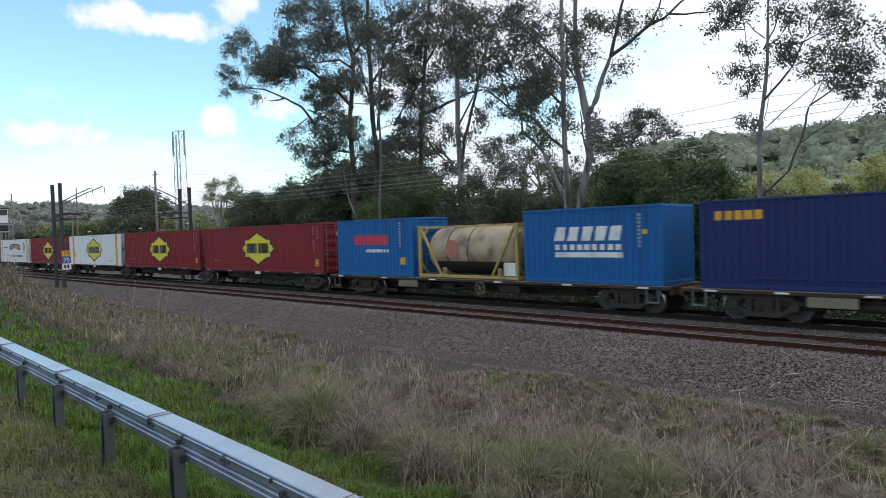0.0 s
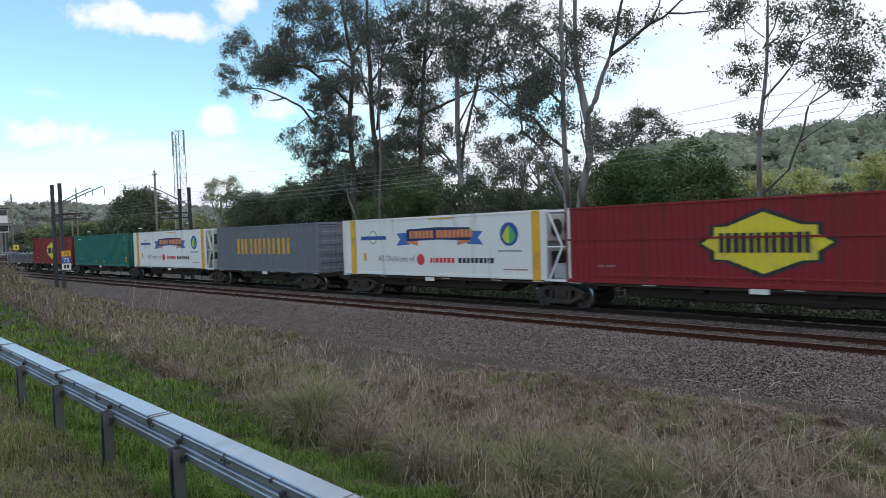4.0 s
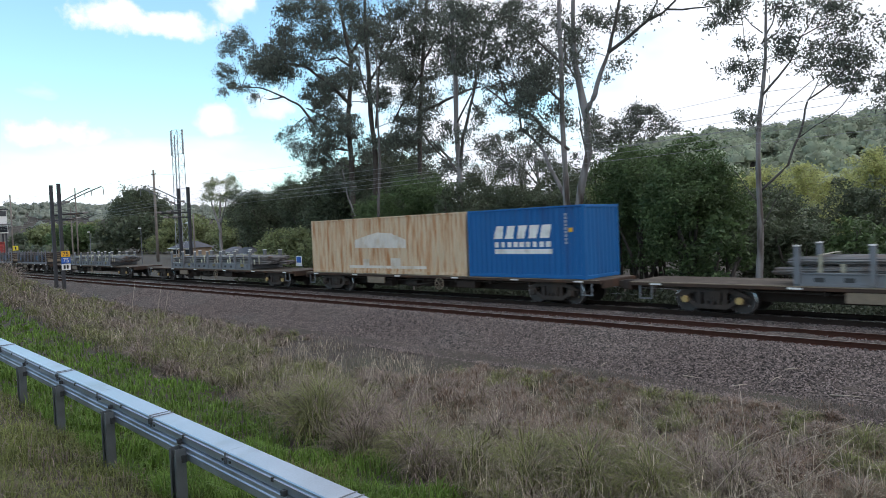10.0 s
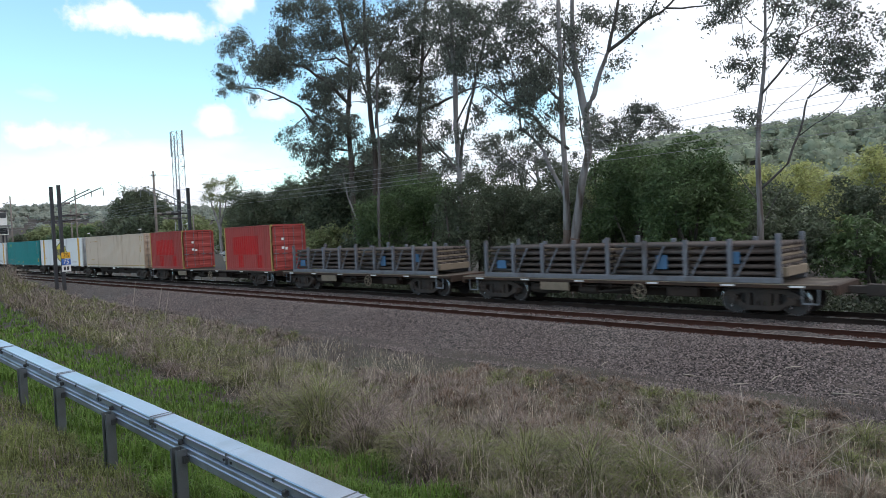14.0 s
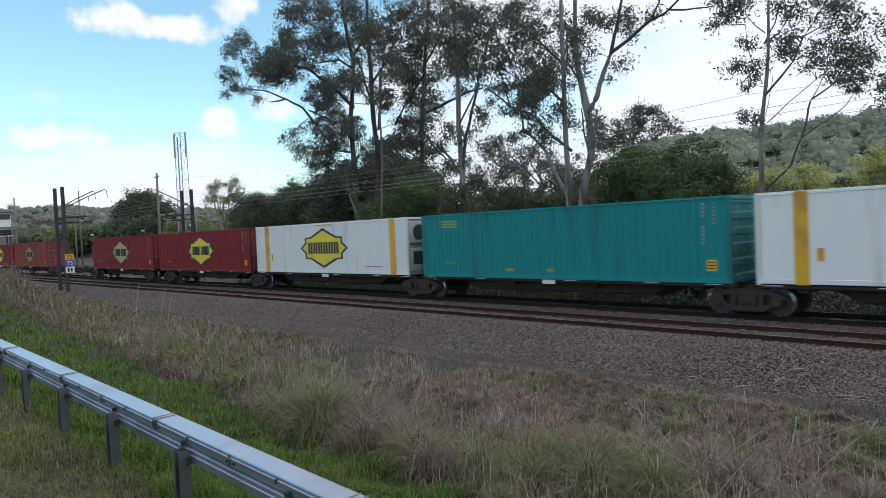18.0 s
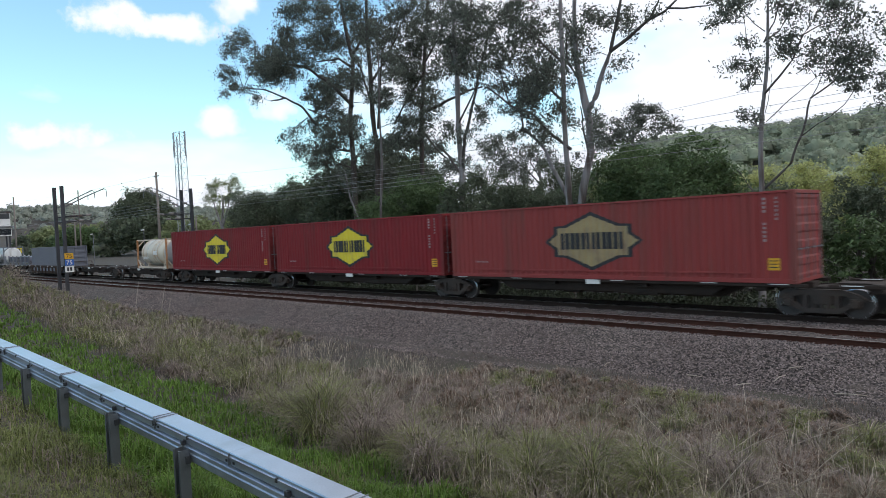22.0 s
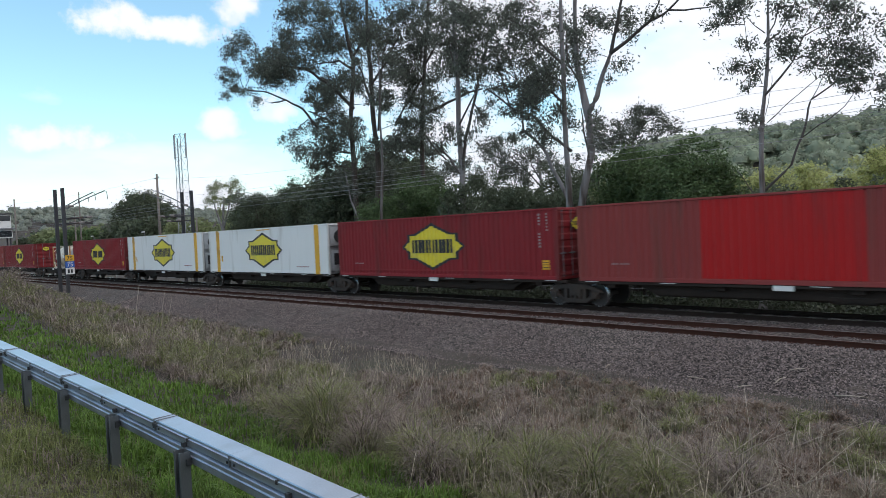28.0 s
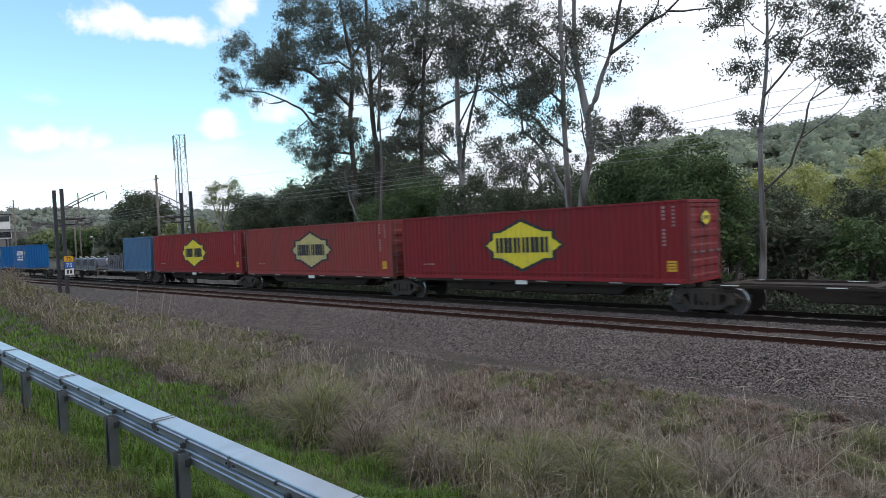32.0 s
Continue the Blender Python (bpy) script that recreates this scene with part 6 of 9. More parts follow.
def gum_tree(y, trunk, blobs, limbs, seed, label, bark=M_BARK, leaf=M_LEAF, size=0.10, depth=2.2, dense=1.0, stocking=0.0):
    """A tall gum: trunk [(x, z, radius)], crown clumps [(x, z, radius)], main limbs [(radius, [(x, z), ...])], all near the plane y."""
    rng = np.random.RandomState(seed)
    t = thing("gum_tree", label, "tree", "gum trees behind the line")
    x0, z0, r0 = trunk[0]
    g = float(ground_z(x0, y))
    pts = [(x0 - 0.05, y, min(g, z0) - 0.3)] + [(x, y, z) for x, z, r in trunk]
    slim = 0.74 if bark is M_DARKBARK else 0.76
    rad = [r0 * 1.1] + [r * slim for _, _, r in trunk]
    fp, fr = [], []
    for i in range(len(pts) - 1):
        for k in range(4):
            s = k / 4
            p = Vector(pts[i]).lerp(Vector(pts[i + 1]), s)
            wob = 0.05 if i else 0
            fp.append((p.x + wob * math.sin(p.z * 0.9 + seed), p.y + wob * math.cos(p.z * 0.7), p.z))
            fr.append((rad[i] + (rad[i + 1] - rad[i]) * s) * (1 + 0.06 * math.sin(p.z * 3 + seed)))
    fp.append(pts[-1]), fr.append(rad[-1])
    part("trunk", tube(fp, fr, 14), bark, t, smooth=True)
    if stocking:
        low = [i for i, p in enumerate(fp) if p[2] < stocking]
        part("bark_stocking", tube([fp[i] for i in low], [fr[i] + 0.03 * (1 - 0.8 * k / len(low)) + 0.012 * math.sin(5.0 * k) for k, i in enumerate(low)], 14), M_ROUGHBARK, t, "rough reddish peeling bark", smooth=True)
    wood = M_DARKBARK if bark is M_DARKBARK else M_LIMB
    joints = [Vector(p) for p in fp[len(fp) // 3:]]
    for r, limb in limbs:
        path = []
        for i in range(len(limb) - 1):
            for k in range(4):
                s = k / 4
                p = Vector((limb[i][0], y, limb[i][1])).lerp(Vector((limb[i + 1][0], y, limb[i + 1][1])), s)
                path.append((p.x + (0.04 * math.sin(3 * p.z + seed) if i else 0), p.y, p.z + (0.04 * math.sin(2.5 * p.x) if i else 0)))
        path.append((limb[-1][0], y, limb[-1][1]))
        part("limb", tube(path, [max(0.012, r * (1 - 0.5 * i / (len(path) - 1))) for i in range(len(path))], 8), wood if r < 0.12 else bark, t, smooth=True)
        joints += [Vector(p) for p in path[2:]]
    centres, twigs = [], []
    for x, z, r in blobs:
        b = Vector((x, y + rng.uniform(-depth, depth) * (0.4 if r < 0.5 else 1), z))
        # a thin bough from the nearest lower wood into the clump
        a = min(joints, key=lambda q: (q - b).length + (1.5 * (q.z - b.z) if q.z > b.z else 0) + 0.4 * abs(q.y - b.y))
        L = (b - a).length
        mid = a.lerp(b, 0.5) + Vector((rng.uniform(-0.06, 0.06) * L, 0, 0.05 * L))
        thick = 0.012 + 0.008 * L + 0.006 * r
        twigs.append(tube([tuple(a), tuple(a.lerp(mid, 0.6)), tuple(mid), tuple(b)], [thick, thick * 0.8, thick * 0.65, 0.008], 5))
        k = max(2, int(dense * (2 + 15 * r * r)))
        c = rng.normal(0, 1, (k, 3))
        c /= np.linalg.norm(c, axis=1)[:, None]
        c *= (rng.rand(k, 1) ** 0.42) * r * 1.12
        c[:, 2] *= 0.8
        for i in range(min(k, 7)):
            e = b + Vector(c[i])
            twigs.append(tube([tuple(mid.lerp(b, 0.6)), tuple(b.lerp(e, 0.55) + Vector((0, 0, 0.04))), tuple(e)], [0.011, 0.008, 0.004], 3))
        centres.append(c + np.array(b))
    tagged(part("branchlet", join(*twigs), wood, t), kind="stuff")
    c = np.concatenate(centres)
    m = 52
    sub = rng.uniform(0.26, 0.72, len(c)) * (size / 0.1) ** 0.9
    p = np.repeat(c, m, 0) + rng.normal(0, 0.55, (len(c) * m, 3)) * np.repeat(sub, m)[:, None] * np.array([1, 1, 0.75])
    leaf_object("crown", p, size * 0.88, leaf, rng, t, droop=0.6, long=2.1)
    return t


gum_tree(11, [(-41.2, -0.4, 0.13), (-42.0, 1.6, 0.12), (-43.7, 3.9, 0.11), (-45.0, 6.2, 0.09), (-45.6, 8.6, 0.06)], [(-45.8, 8.4, 0.6), (-45.2, 7.4, 0.5), (-44.2, 6.6, 0.4)], [], 60, "leaning pale sapling among shrubs", size=0.09, depth=0.5)
TALL = "tall gum tree with dark trunk and open dark crown"
gum_tree(16, [(-50.3, 0.2, 0.40), (-50.9, 7.7, 0.35), (-50.9, 14.2, 0.29), (-50.2, 19.6, 0.24), (-51.4, 24.3, 0.19), (-52.4, 29.4, 0.11)],
         [(-67.9, 24.9, 1.7), (-70.2, 23.4, 1.6), (-72.2, 21.8, 1.2), (-64.3, 23.8, 1.6), (-61.7, 24.1, 1.1), (-65.7, 21.2, 1.7), (-60.1, 20.2, 2.0), (-57.0, 20.8, 1.9), (-57.2, 23.5, 1.8), (-55.1, 25.2, 1.7), (-58.6, 25.7, 1.3), (-67.7, 19.8, 0.9), (-66.0, 18.4, 0.6), (-61.2, 14.4, 0.8)] + [(-58.1, 14.3, 1.3), (-54.6, 14.0, 1.9), (-51.0, 13.1, 1.9), (-49.1, 13.0, 0.9), (-59.2, 12.1, 0.9), (-56.6, 11.5, 1.3), (-60.2, 10.8, 0.6), (-53.0, 11.6, 1.9), (-54.0, 10.1, 2.0), (-49.6, 9.7, 1.7), (-56.3, 17.3, 1.9), (-54.0, 15.7, 1.4), (-51.6, 17.5, 1.6), (-48.9, 18.0, 1.1)] + [(-52.2, 20.8, 1.6), (-48.6, 21.6, 1.6), (-51.1, 23.2, 1.7), (-56.1, 18.9, 1.5), (-62.2, 21.8, 1.4), (-74.3, 20.6, 0.6), (-51.6, 27.6, 2.7), (-58.3, 28.4, 2.3), (-48.3, 15.3, 0.9), (-60.3, 13.2, 0.6)] + [(-66.9, 23.8, 1.27), (-70.0, 24.2, 1.07), (-63.3, 24.2, 0.98), (-65.3, 21.3, 1.27), (-59.8, 20.0, 1.37), (-57.0, 22.2, 1.27), (-61.3, 21.7, 1.17), (-72.2, 22.7, 0.88), (-52.7, 21.8, 1.46), (-48.4, 21.9, 1.46), (-55.9, 18.1, 1.17), (-52.2, 16.9, 1.17), (-58.4, 23.7, 0.98), (-59.3, 26.2, 0.88), (-58.0, 17.6, 0.78)],
         [(0.186, [(-50.5, 15.2), (-53.8, 17.9), (-58.0, 20.4), (-64.4, 22.2)]), (0.142, [(-56.6, 14.3), (-58.9, 16.5), (-62.0, 17.9), (-64.9, 18.1)]), (0.133, [(-50.6, 13.8), (-53.7, 14.3), (-57.9, 16.1)]), (0.133, [(-50.3, 18.8), (-52.3, 20.0), (-56.0, 20.5)]), (0.133, [(-50.3, 19.9), (-48.0, 21.4), (-46.9, 23.2)]), (0.090, [(-62.0, 17.9), (-65.9, 19.5), (-69.6, 20.3), (-74.2, 21.0)])],
         11, "spreading gum tree with dark trunk and wide layered crown", bark=M_DARKBARK, size=0.115, dense=0.86)
gum_tree(14, [(-45.2, 0.4, 0.37), (-45.0, 7.2, 0.32), (-44.9, 10.8, 0.29), (-45.3, 15.9, 0.27), (-45.4, 20.5, 0.20), (-45.2, 26.7, 0.12)],
         [(-44.4, 21.7, 1.5), (-42.3, 19.4, 1.6), (-45.4, 18.5, 1.5), (-42.6, 16.8, 1.4), (-44.1, 14.6, 1.1), (-41.4, 21.4, 1.6), (-40.3, 17.6, 1.4), (-42.8, 24.5, 2.2), (-43.1, 10.3, 1.1), (-43.7, 20.1, 1.2), (-42.1, 14.5, 1.1), (-40.9, 15.7, 1.1), (-42.9, 12.8, 1.0), (-45.2, 22.4, 1.3)] + [(-44.3, 15.9, 0.9), (-45.7, 10.3, 1.0)],
         [(0.122, [(-45.0, 13.6), (-45.6, 15.2), (-46.4, 17.3), (-47.1, 18.9)]), (0.122, [(-45.3, 16.1), (-43.3, 17.6), (-41.7, 19.1)]), (0.097, [(-44.6, 12.1), (-44.0, 15.8), (-43.5, 18.6)])],
         12, "tall gum tree with dark upper trunk", bark=M_DARKBARK, size=0.105, dense=0.92)
gum_tree(9, [(-38.9, 0.3, 0.155), (-38.5, 6.7, 0.12), (-38.2, 13.2, 0.085), (-38.2, 16.6, 0.05)],
         [(-38.1, 15.0, 0.8), (-38.5, 16.6, 0.8), (-37.7, 15.7, 0.6)],
         [],
         13, "slender grey young gum tree", bark=M_YOUNGBARK, size=0.1)
gum_tree(15, [(-41.2, 0.3, 0.28), (-40.5, 7.4, 0.26), (-40.0, 13.4, 0.23), (-39.3, 18.3, 0.18), (-38.4, 23.9, 0.11)],
         [(-39.9, 19.2, 1.6), (-38.4, 20.9, 1.5), (-40.3, 16.1, 1.5), (-42.3, 15.2, 1.2), (-40.4, 12.7, 1.4), (-43.0, 12.3, 1.2), (-38.3, 13.9, 1.1), (-40.5, 10.7, 1.2), (-38.5, 16.7, 1.2), (-39.1, 23.7, 2.1), (-41.4, 20.6, 1.4), (-41.1, 14.0, 1.1), (-38.9, 12.0, 0.9), (-42.1, 10.4, 0.9)] + [(-38.7, 19.1, 1.2), (-37.6, 17.4, 1.1), (-38.0, 15.5, 1.0), (-37.2, 13.4, 0.7), (-43.5, 11.0, 0.8), (-38.6, 10.9, 0.6), (-37.1, 19.6, 1.2), (-40.9, 17.7, 1.2)],
         [(0.139, [(-40.0, 12.9), (-37.8, 13.2), (-35.3, 13.7), (-33.4, 13.8)]), (0.116, [(-40.1, 11.5), (-39.0, 10.2), (-37.5, 8.9)]), (0.115, [(-39.6, 16.1), (-41.4, 14.5), (-43.4, 12.7)]), (0.092, [(-39.4, 16.9), (-37.8, 18.4), (-36.8, 19.9)])],
         14, TALL, bark=M_DARKBARK, size=0.105, dense=0.92)
gum_tree(10, [(-31.5, -0.4, 0.31), (-31.3, 3.4, 0.29), (-31.2, 6.8, 0.25), (-31.3, 10.3, 0.23), (-31.2, 13.4, 0.21), (-31.3, 17.2, 0.17), (-31.5, 21.4, 0.11)],
         [(-31.4, 17.6, 1.2), (-29.9, 15.6, 1.2), (-32.2, 15.4, 1.2), (-28.8, 16.9, 1.1), (-29.5, 13.7, 1.0), (-28.1, 15.7, 0.9), (-31.7, 12.7, 0.5), (-29.7, 19.7, 1.7), (-28.0, 13.8, 0.9), (-29.9, 17.6, 1.0), (-30.7, 15.9, 1.0), (-28.8, 14.9, 0.9), (-31.1, 14.1, 0.8), (-27.9, 17.1, 0.9)] + [(-29.4, 12.7, 0.6), (-29.3, 10.8, 0.5), (-29.9, 9.6, 0.5), (-29.6, 8.4, 0.4), (-30.5, 7.6, 0.4), (-32.5, 9.7, 0.5), (-32.7, 10.3, 0.5), (-33.3, 9.1, 0.5), (-29.0, 11.5, 0.4), (-27.7, 12.7, 0.7), (-30.6, 9.1, 0.3), (-29.0, 10.2, 0.4)],
         [(0.115, [(-31.1, 7.3), (-30.7, 9.5), (-29.8, 11.6), (-29.1, 13.7), (-28.4, 15.4)]), (0.096, [(-31.2, 6.9), (-32.3, 8.2), (-33.2, 9.1), (-33.9, 9.6)]), (0.077, [(-31.3, 10.3), (-29.9, 12.0), (-29.1, 13.3)]), (0.076, [(-31.2, 13.0), (-31.6, 15.0), (-32.0, 16.6)]), (0.056, [(-29.8, 11.6), (-29.3, 10.8), (-29.0, 10.2)])],
         15, "tall gum tree with pale trunk and forked limbs", size=0.1, dense=1.05)
gum_tree(9.5, [(-22.25, 0.5, 0.44), (-22.3, 1.8, 0.36), (-22.3, 3.4, 0.28), (-22.3, 6.4, 0.21), (-22.4, 10.5, 0.18), (-22.3, 14.2, 0.16), (-22.3, 18.4, 0.11)],
         [(-26.2, 16.1, 0.9), (-24.9, 14.8, 1.1), (-26.2, 13.7, 1.0), (-24.1, 13.3, 1.1), (-25.4, 11.9, 1.1), (-23.7, 11.2, 1.0), (-26.4, 11.1, 0.7), (-22.9, 14.3, 0.9), (-23.9, 9.7, 0.7), (-24.8, 16.2, 1.0), (-23.5, 17.8, 1.5), (-27.3, 12.2, 0.6), (-22.8, 12.0, 0.8), (-24.4, 12.4, 0.9)] + [(-24.9, 10.4, 0.8), (-25.9, 12.0, 0.8), (-23.3, 9.8, 0.7), (-22.8, 10.7, 0.6), (-24.1, 14.6, 0.9), (-25.4, 13.9, 1.0), (-23.4, 15.6, 0.9), (-23.3, 8.8, 0.6), (-24.4, 9.0, 0.5), (-22.7, 9.2, 0.5), (-26.5, 14.8, 0.8), (-26.8, 16.0, 0.8), (-24.7, 11.2, 0.8), (-26.1, 12.9, 0.8)] + [(-24.0, 8.3, 0.4), (-27.0, 10.6, 0.3), (-22.5, 13.0, 0.6), (-22.2, 10.0, 0.4), (-23.0, 8.3, 0.4)],
         [(0.131, [(-22.1, 4.3), (-23.1, 6.2), (-23.8, 7.6), (-24.6, 8.5), (-25.4, 9.2)]), (0.098, [(-22.0, 7.5), (-23.0, 8.3), (-24.7, 9.9), (-26.4, 10.8), (-28.2, 12.2)]), (0.082, [(-22.4, 10.3), (-23.6, 11.5), (-25.1, 12.1)]), (0.082, [(-22.4, 12.6), (-23.7, 13.9), (-25.1, 15.4)]), (0.069, [(-25.4, 9.2), (-25.5, 10.2), (-25.6, 11.2), (-25.7, 12.3)]), (0.053, [(-26.4, 10.8), (-26.8, 12.1), (-27.2, 13.6)])],
         16, "tall straight gum tree with pale trunk and long leaning limb", size=0.1, dense=1.0, stocking=3.4)
gum_tree(8.8, [(-21.6, 0.6, 0.46), (-21.4, 2.0, 0.38), (-21.15, 3.6, 0.31), (-20.8, 5.2, 0.28), (-20.2, 7.1, 0.26), (-20.3, 8.8, 0.26), (-20.6, 10.1, 0.28), (-20.9, 11.8, 0.20), (-20.9, 13.7, 0.17), (-20.9, 17.7, 0.12)],
         [(-21.0, 13.7, 0.6), (-20.7, 12.0, 0.6), (-19.2, 14.1, 0.5), (-18.1, 14.2, 0.6), (-17.9, 13.4, 0.4), (-18.7, 11.6, 0.4), (-19.2, 11.1, 0.3), (-16.0, 13.6, 0.2), (-17.8, 13.0, 0.3), (-20.2, 16.6, 1.2), (-17.8, 15.6, 0.9), (-18.4, 11.8, 0.3), (-20.1, 13.5, 0.7), (-19.8, 12.5, 0.5)] + [(-20.4, 11.4, 0.4), (-19.9, 14.4, 0.7), (-18.9, 14.1, 0.6), (-17.6, 13.9, 0.5), (-16.3, 13.3, 0.3), (-20.6, 14.9, 0.6), (-21.5, 11.0, 0.4), (-20.2, 8.9, 0.3), (-19.8, 8.4, 0.4), (-20.0, 7.7, 0.3), (-19.6, 9.2, 0.3), (-21.0, 6.9, 0.3), (-19.5, 7.3, 0.3)],
         [(0.170, [(-20.4, 9.3), (-19.7, 10.2), (-19.3, 11.4), (-18.8, 12.3)]), (0.105, [(-18.8, 12.3), (-18.5, 13.4), (-18.1, 14.7), (-17.8, 15.6)]), (0.105, [(-18.8, 12.3), (-17.6, 12.8), (-16.5, 13.4), (-15.5, 13.7)]), (0.056, [(-15.5, 13.7), (-14.4, 13.4), (-13.3, 13.3)]), (0.056, [(-15.5, 13.7), (-14.9, 14.1), (-14.2, 14.3)]), (0.057, [(-16.5, 13.4), (-16.0, 14.2), (-15.7, 15.0)]), (0.062, [(-20.7, 10.9), (-21.5, 12.3), (-21.6, 13.9)]), (0.062, [(-20.3, 6.5), (-20.6, 8.1), (-20.8, 9.7)])],
         17, "forked gum tree with curved pale trunk", size=0.09, depth=1.2, dense=0.8, stocking=2.6)
gum_tree(7, [(-10.78, 0.1, 0.20), (-10.72, 2.4, 0.17), (-10.67, 4.32, 0.15), (-10.58, 7.58, 0.115), (-10.35, 9.94, 0.09), (-10.15, 12.3, 0.06), (-10.05, 14.5, 0.035)],
         [(-12.36, 12.66, 0.37), (-11.75, 12.33, 0.45), (-11.03, 12.26, 0.37), (-11.88, 12.04, 0.37), (-12.39, 11.75, 0.28), (-11.5, 12.63, 0.41), (-12.09, 13.28, 0.53), (-10.77, 13.03, 0.49), (-9.42, 12.65, 0.49), (-11.43, 10.95, 0.25), (-11.08, 10.7, 0.16), (-11.58, 9.83, 0.28), (-11.88, 9.72, 0.21), (-11.15, 9.82, 0.25), (-10.63, 9.76, 0.16), (-11.16, 9.26, 0.21), (-10.76, 9.5, 0.16), (-11.25, 8.91, 0.10), (-11.17, 7.55, 0.28), (-10.82, 7.33, 0.21), (-11.35, 7.7, 0.12), (-9.7, 10.62, 0.28), (-9.38, 10.32, 0.33), (-9.15, 10.5, 0.25), (-9.06, 10.01, 0.21), (-9.45, 9.94, 0.25), (-8.85, 9.74, 0.16), (-9.83, 9.95, 0.15), (-9.48, 10.69, 0.21), (-9.55, 11.99, 0.33), (-9.12, 11.76, 0.28), (-9.35, 11.24, 0.16), (-9.84, 12.11, 0.25), (-9.02, 11.39, 0.16), (-8.18, 11.51, 0.41), (-7.68, 11.38, 0.45), (-7.19, 11.14, 0.45), (-7.56, 12.01, 0.61), (-7.01, 10.66, 0.28), (-7.79, 10.85, 0.33), (-7.4, 10.53, 0.28), (-8.29, 11.09, 0.21), (-8.11, 10.03, 0.37), (-7.61, 10.03, 0.45), (-7.12, 9.7, 0.45), (-6.74, 9.61, 0.37), (-7.82, 9.41, 0.45), (-7.23, 9.17, 0.53), (-6.75, 9.07, 0.37), (-7.64, 8.81, 0.37), (-7.15, 8.61, 0.41), (-6.86, 8.33, 0.28), (-7.25, 8.23, 0.25), (-6.5, 9.24, 0.21), (-8.43, 9.88, 0.21), (-7.84, 8.63, 0.21), (-8.23, 9.27, 0.21), (-8.82, 9.27, 0.16), (-8.44, 9.54, 0.16), (-7.1, 7.98, 0.16)],
         [(0.05, [(-10.44, 8.4), (-9.85, 9.01), (-9.29, 9.6), (-8.83, 10.54), (-8.39, 11.23)]), (0.04, [(-10.38, 10.61), (-9.8, 10.88), (-9.23, 11.79), (-8.89, 12.38)]), (0.04, [(-10.42, 10.55), (-10.02, 11.29), (-9.7, 12.14)]), (0.025, [(-10.37, 11.02), (-10.82, 11.48), (-11.16, 12.05)]), (0.02, [(-10.54, 8.9), (-10.91, 9.94), (-11.18, 11.09), (-11.23, 12.07)]), (0.022, [(-10.42, 7.2), (-9.78, 7.7), (-9.1, 8.17), (-8.45, 8.74), (-7.83, 9.19)]), (0.055, [(-10.62, 4.32), (-9.51, 5.3), (-9.04, 6.42), (-8.8, 7.54), (-8.64, 7.93), (-7.85, 8.4), (-7.34, 8.86)]), (0.026, [(-9.04, 6.42), (-8.19, 6.99), (-7.47, 7.45), (-6.97, 8.02)]), (0.028, [(-10.73, 3.84), (-11.3, 4.62), (-11.72, 5.27)]), (0.028, [(-10.54, 2.86), (-10.11, 3.68), (-9.75, 4.26)]), (0.018, [(-10.46, 7.57), (-10.26, 8.25), (-10.14, 9.18)]), (0.03, [(-8.83, 10.54), (-8.1, 10.81), (-7.39, 10.86)]), (0.022, [(-8.64, 7.93), (-8.36, 8.39), (-8.03, 9.45)])],
         18, "slender gum tree with pale straight trunk and sparse crown", size=0.08, depth=0.9, dense=1.0)
gum_tree(7, [(-4.1, 0.1, 0.21), (-4.0, 4.6, 0.17), (-4.1, 8.7, 0.13), (-4.2, 11.9, 0.08)],
         [(-6.2, 8.0, 0.3), (-6.1, 8.7, 0.4), (-5.4, 10.0, 1.0), (-4.8, 8.4, 1.0), (-3.7, 9.8, 1.4), (-6.1, 7.5, 0.3)],
         [],
         20, "gum tree with pale trunk and sparse crown", size=0.09)
gum_tree(30, [(-39.4, 2.1, 0.22), (-39.4, 7.0, 0.19), (-39.8, 9.8, 0.14)],
         [(-44.4, 11.6, 1.3), (-43.1, 12.5, 0.9), (-41.1, 10.5, 1.2), (-39.1, 9.2, 1.0), (-44.9, 9.2, 0.7), (-41.9, 8.9, 1.0), (-37.5, 8.5, 1.0), (-43.0, 10.0, 1.1), (-40.2, 7.9, 0.9), (-45.7, 10.6, 0.5), (-43.8, 8.4, 0.7), (-38.1, 10.2, 0.5)],
         [(0.083, [(-39.4, 7.0), (-41.2, 8.9), (-43.3, 10.5)]), (0.083, [(-39.4, 7.6), (-40.5, 9.3), (-40.8, 10.5)]), (0.088, [(-45.8, 7.5), (-44.1, 9.1), (-42.6, 10.1)])],
         21, "gum tree with open crown farther back", size=0.125, depth=1.5)
gum_tree(31, [(-30.3, 1.3, 0.20), (-30.2, 7.8, 0.18), (-30.0, 10.8, 0.13)],
         [(-33.0, 12.5, 0.8), (-31.9, 11.5, 1.0), (-29.9, 12.4, 1.0), (-28.2, 12.7, 0.9), (-27.1, 11.7, 0.7), (-29.1, 11.6, 0.8), (-31.1, 10.7, 0.8), (-34.2, 11.8, 0.6), (-32.5, 10.7, 0.7), (-33.3, 10.2, 0.6), (-29.3, 13.1, 0.6), (-33.4, 11.0, 0.7), (-32.3, 10.3, 0.8), (-30.6, 9.8, 0.8), (-28.8, 10.5, 0.8), (-27.5, 10.8, 0.7), (-26.5, 11.0, 0.6)],
         [(0.075, [(-30.1, 9.8), (-31.6, 11.3), (-32.7, 11.9)]), (0.075, [(-30.1, 10.3), (-28.8, 11.9), (-27.7, 12.2)])],
         22, "gum tree with open lit crown farther back", size=0.115, depth=1.5)
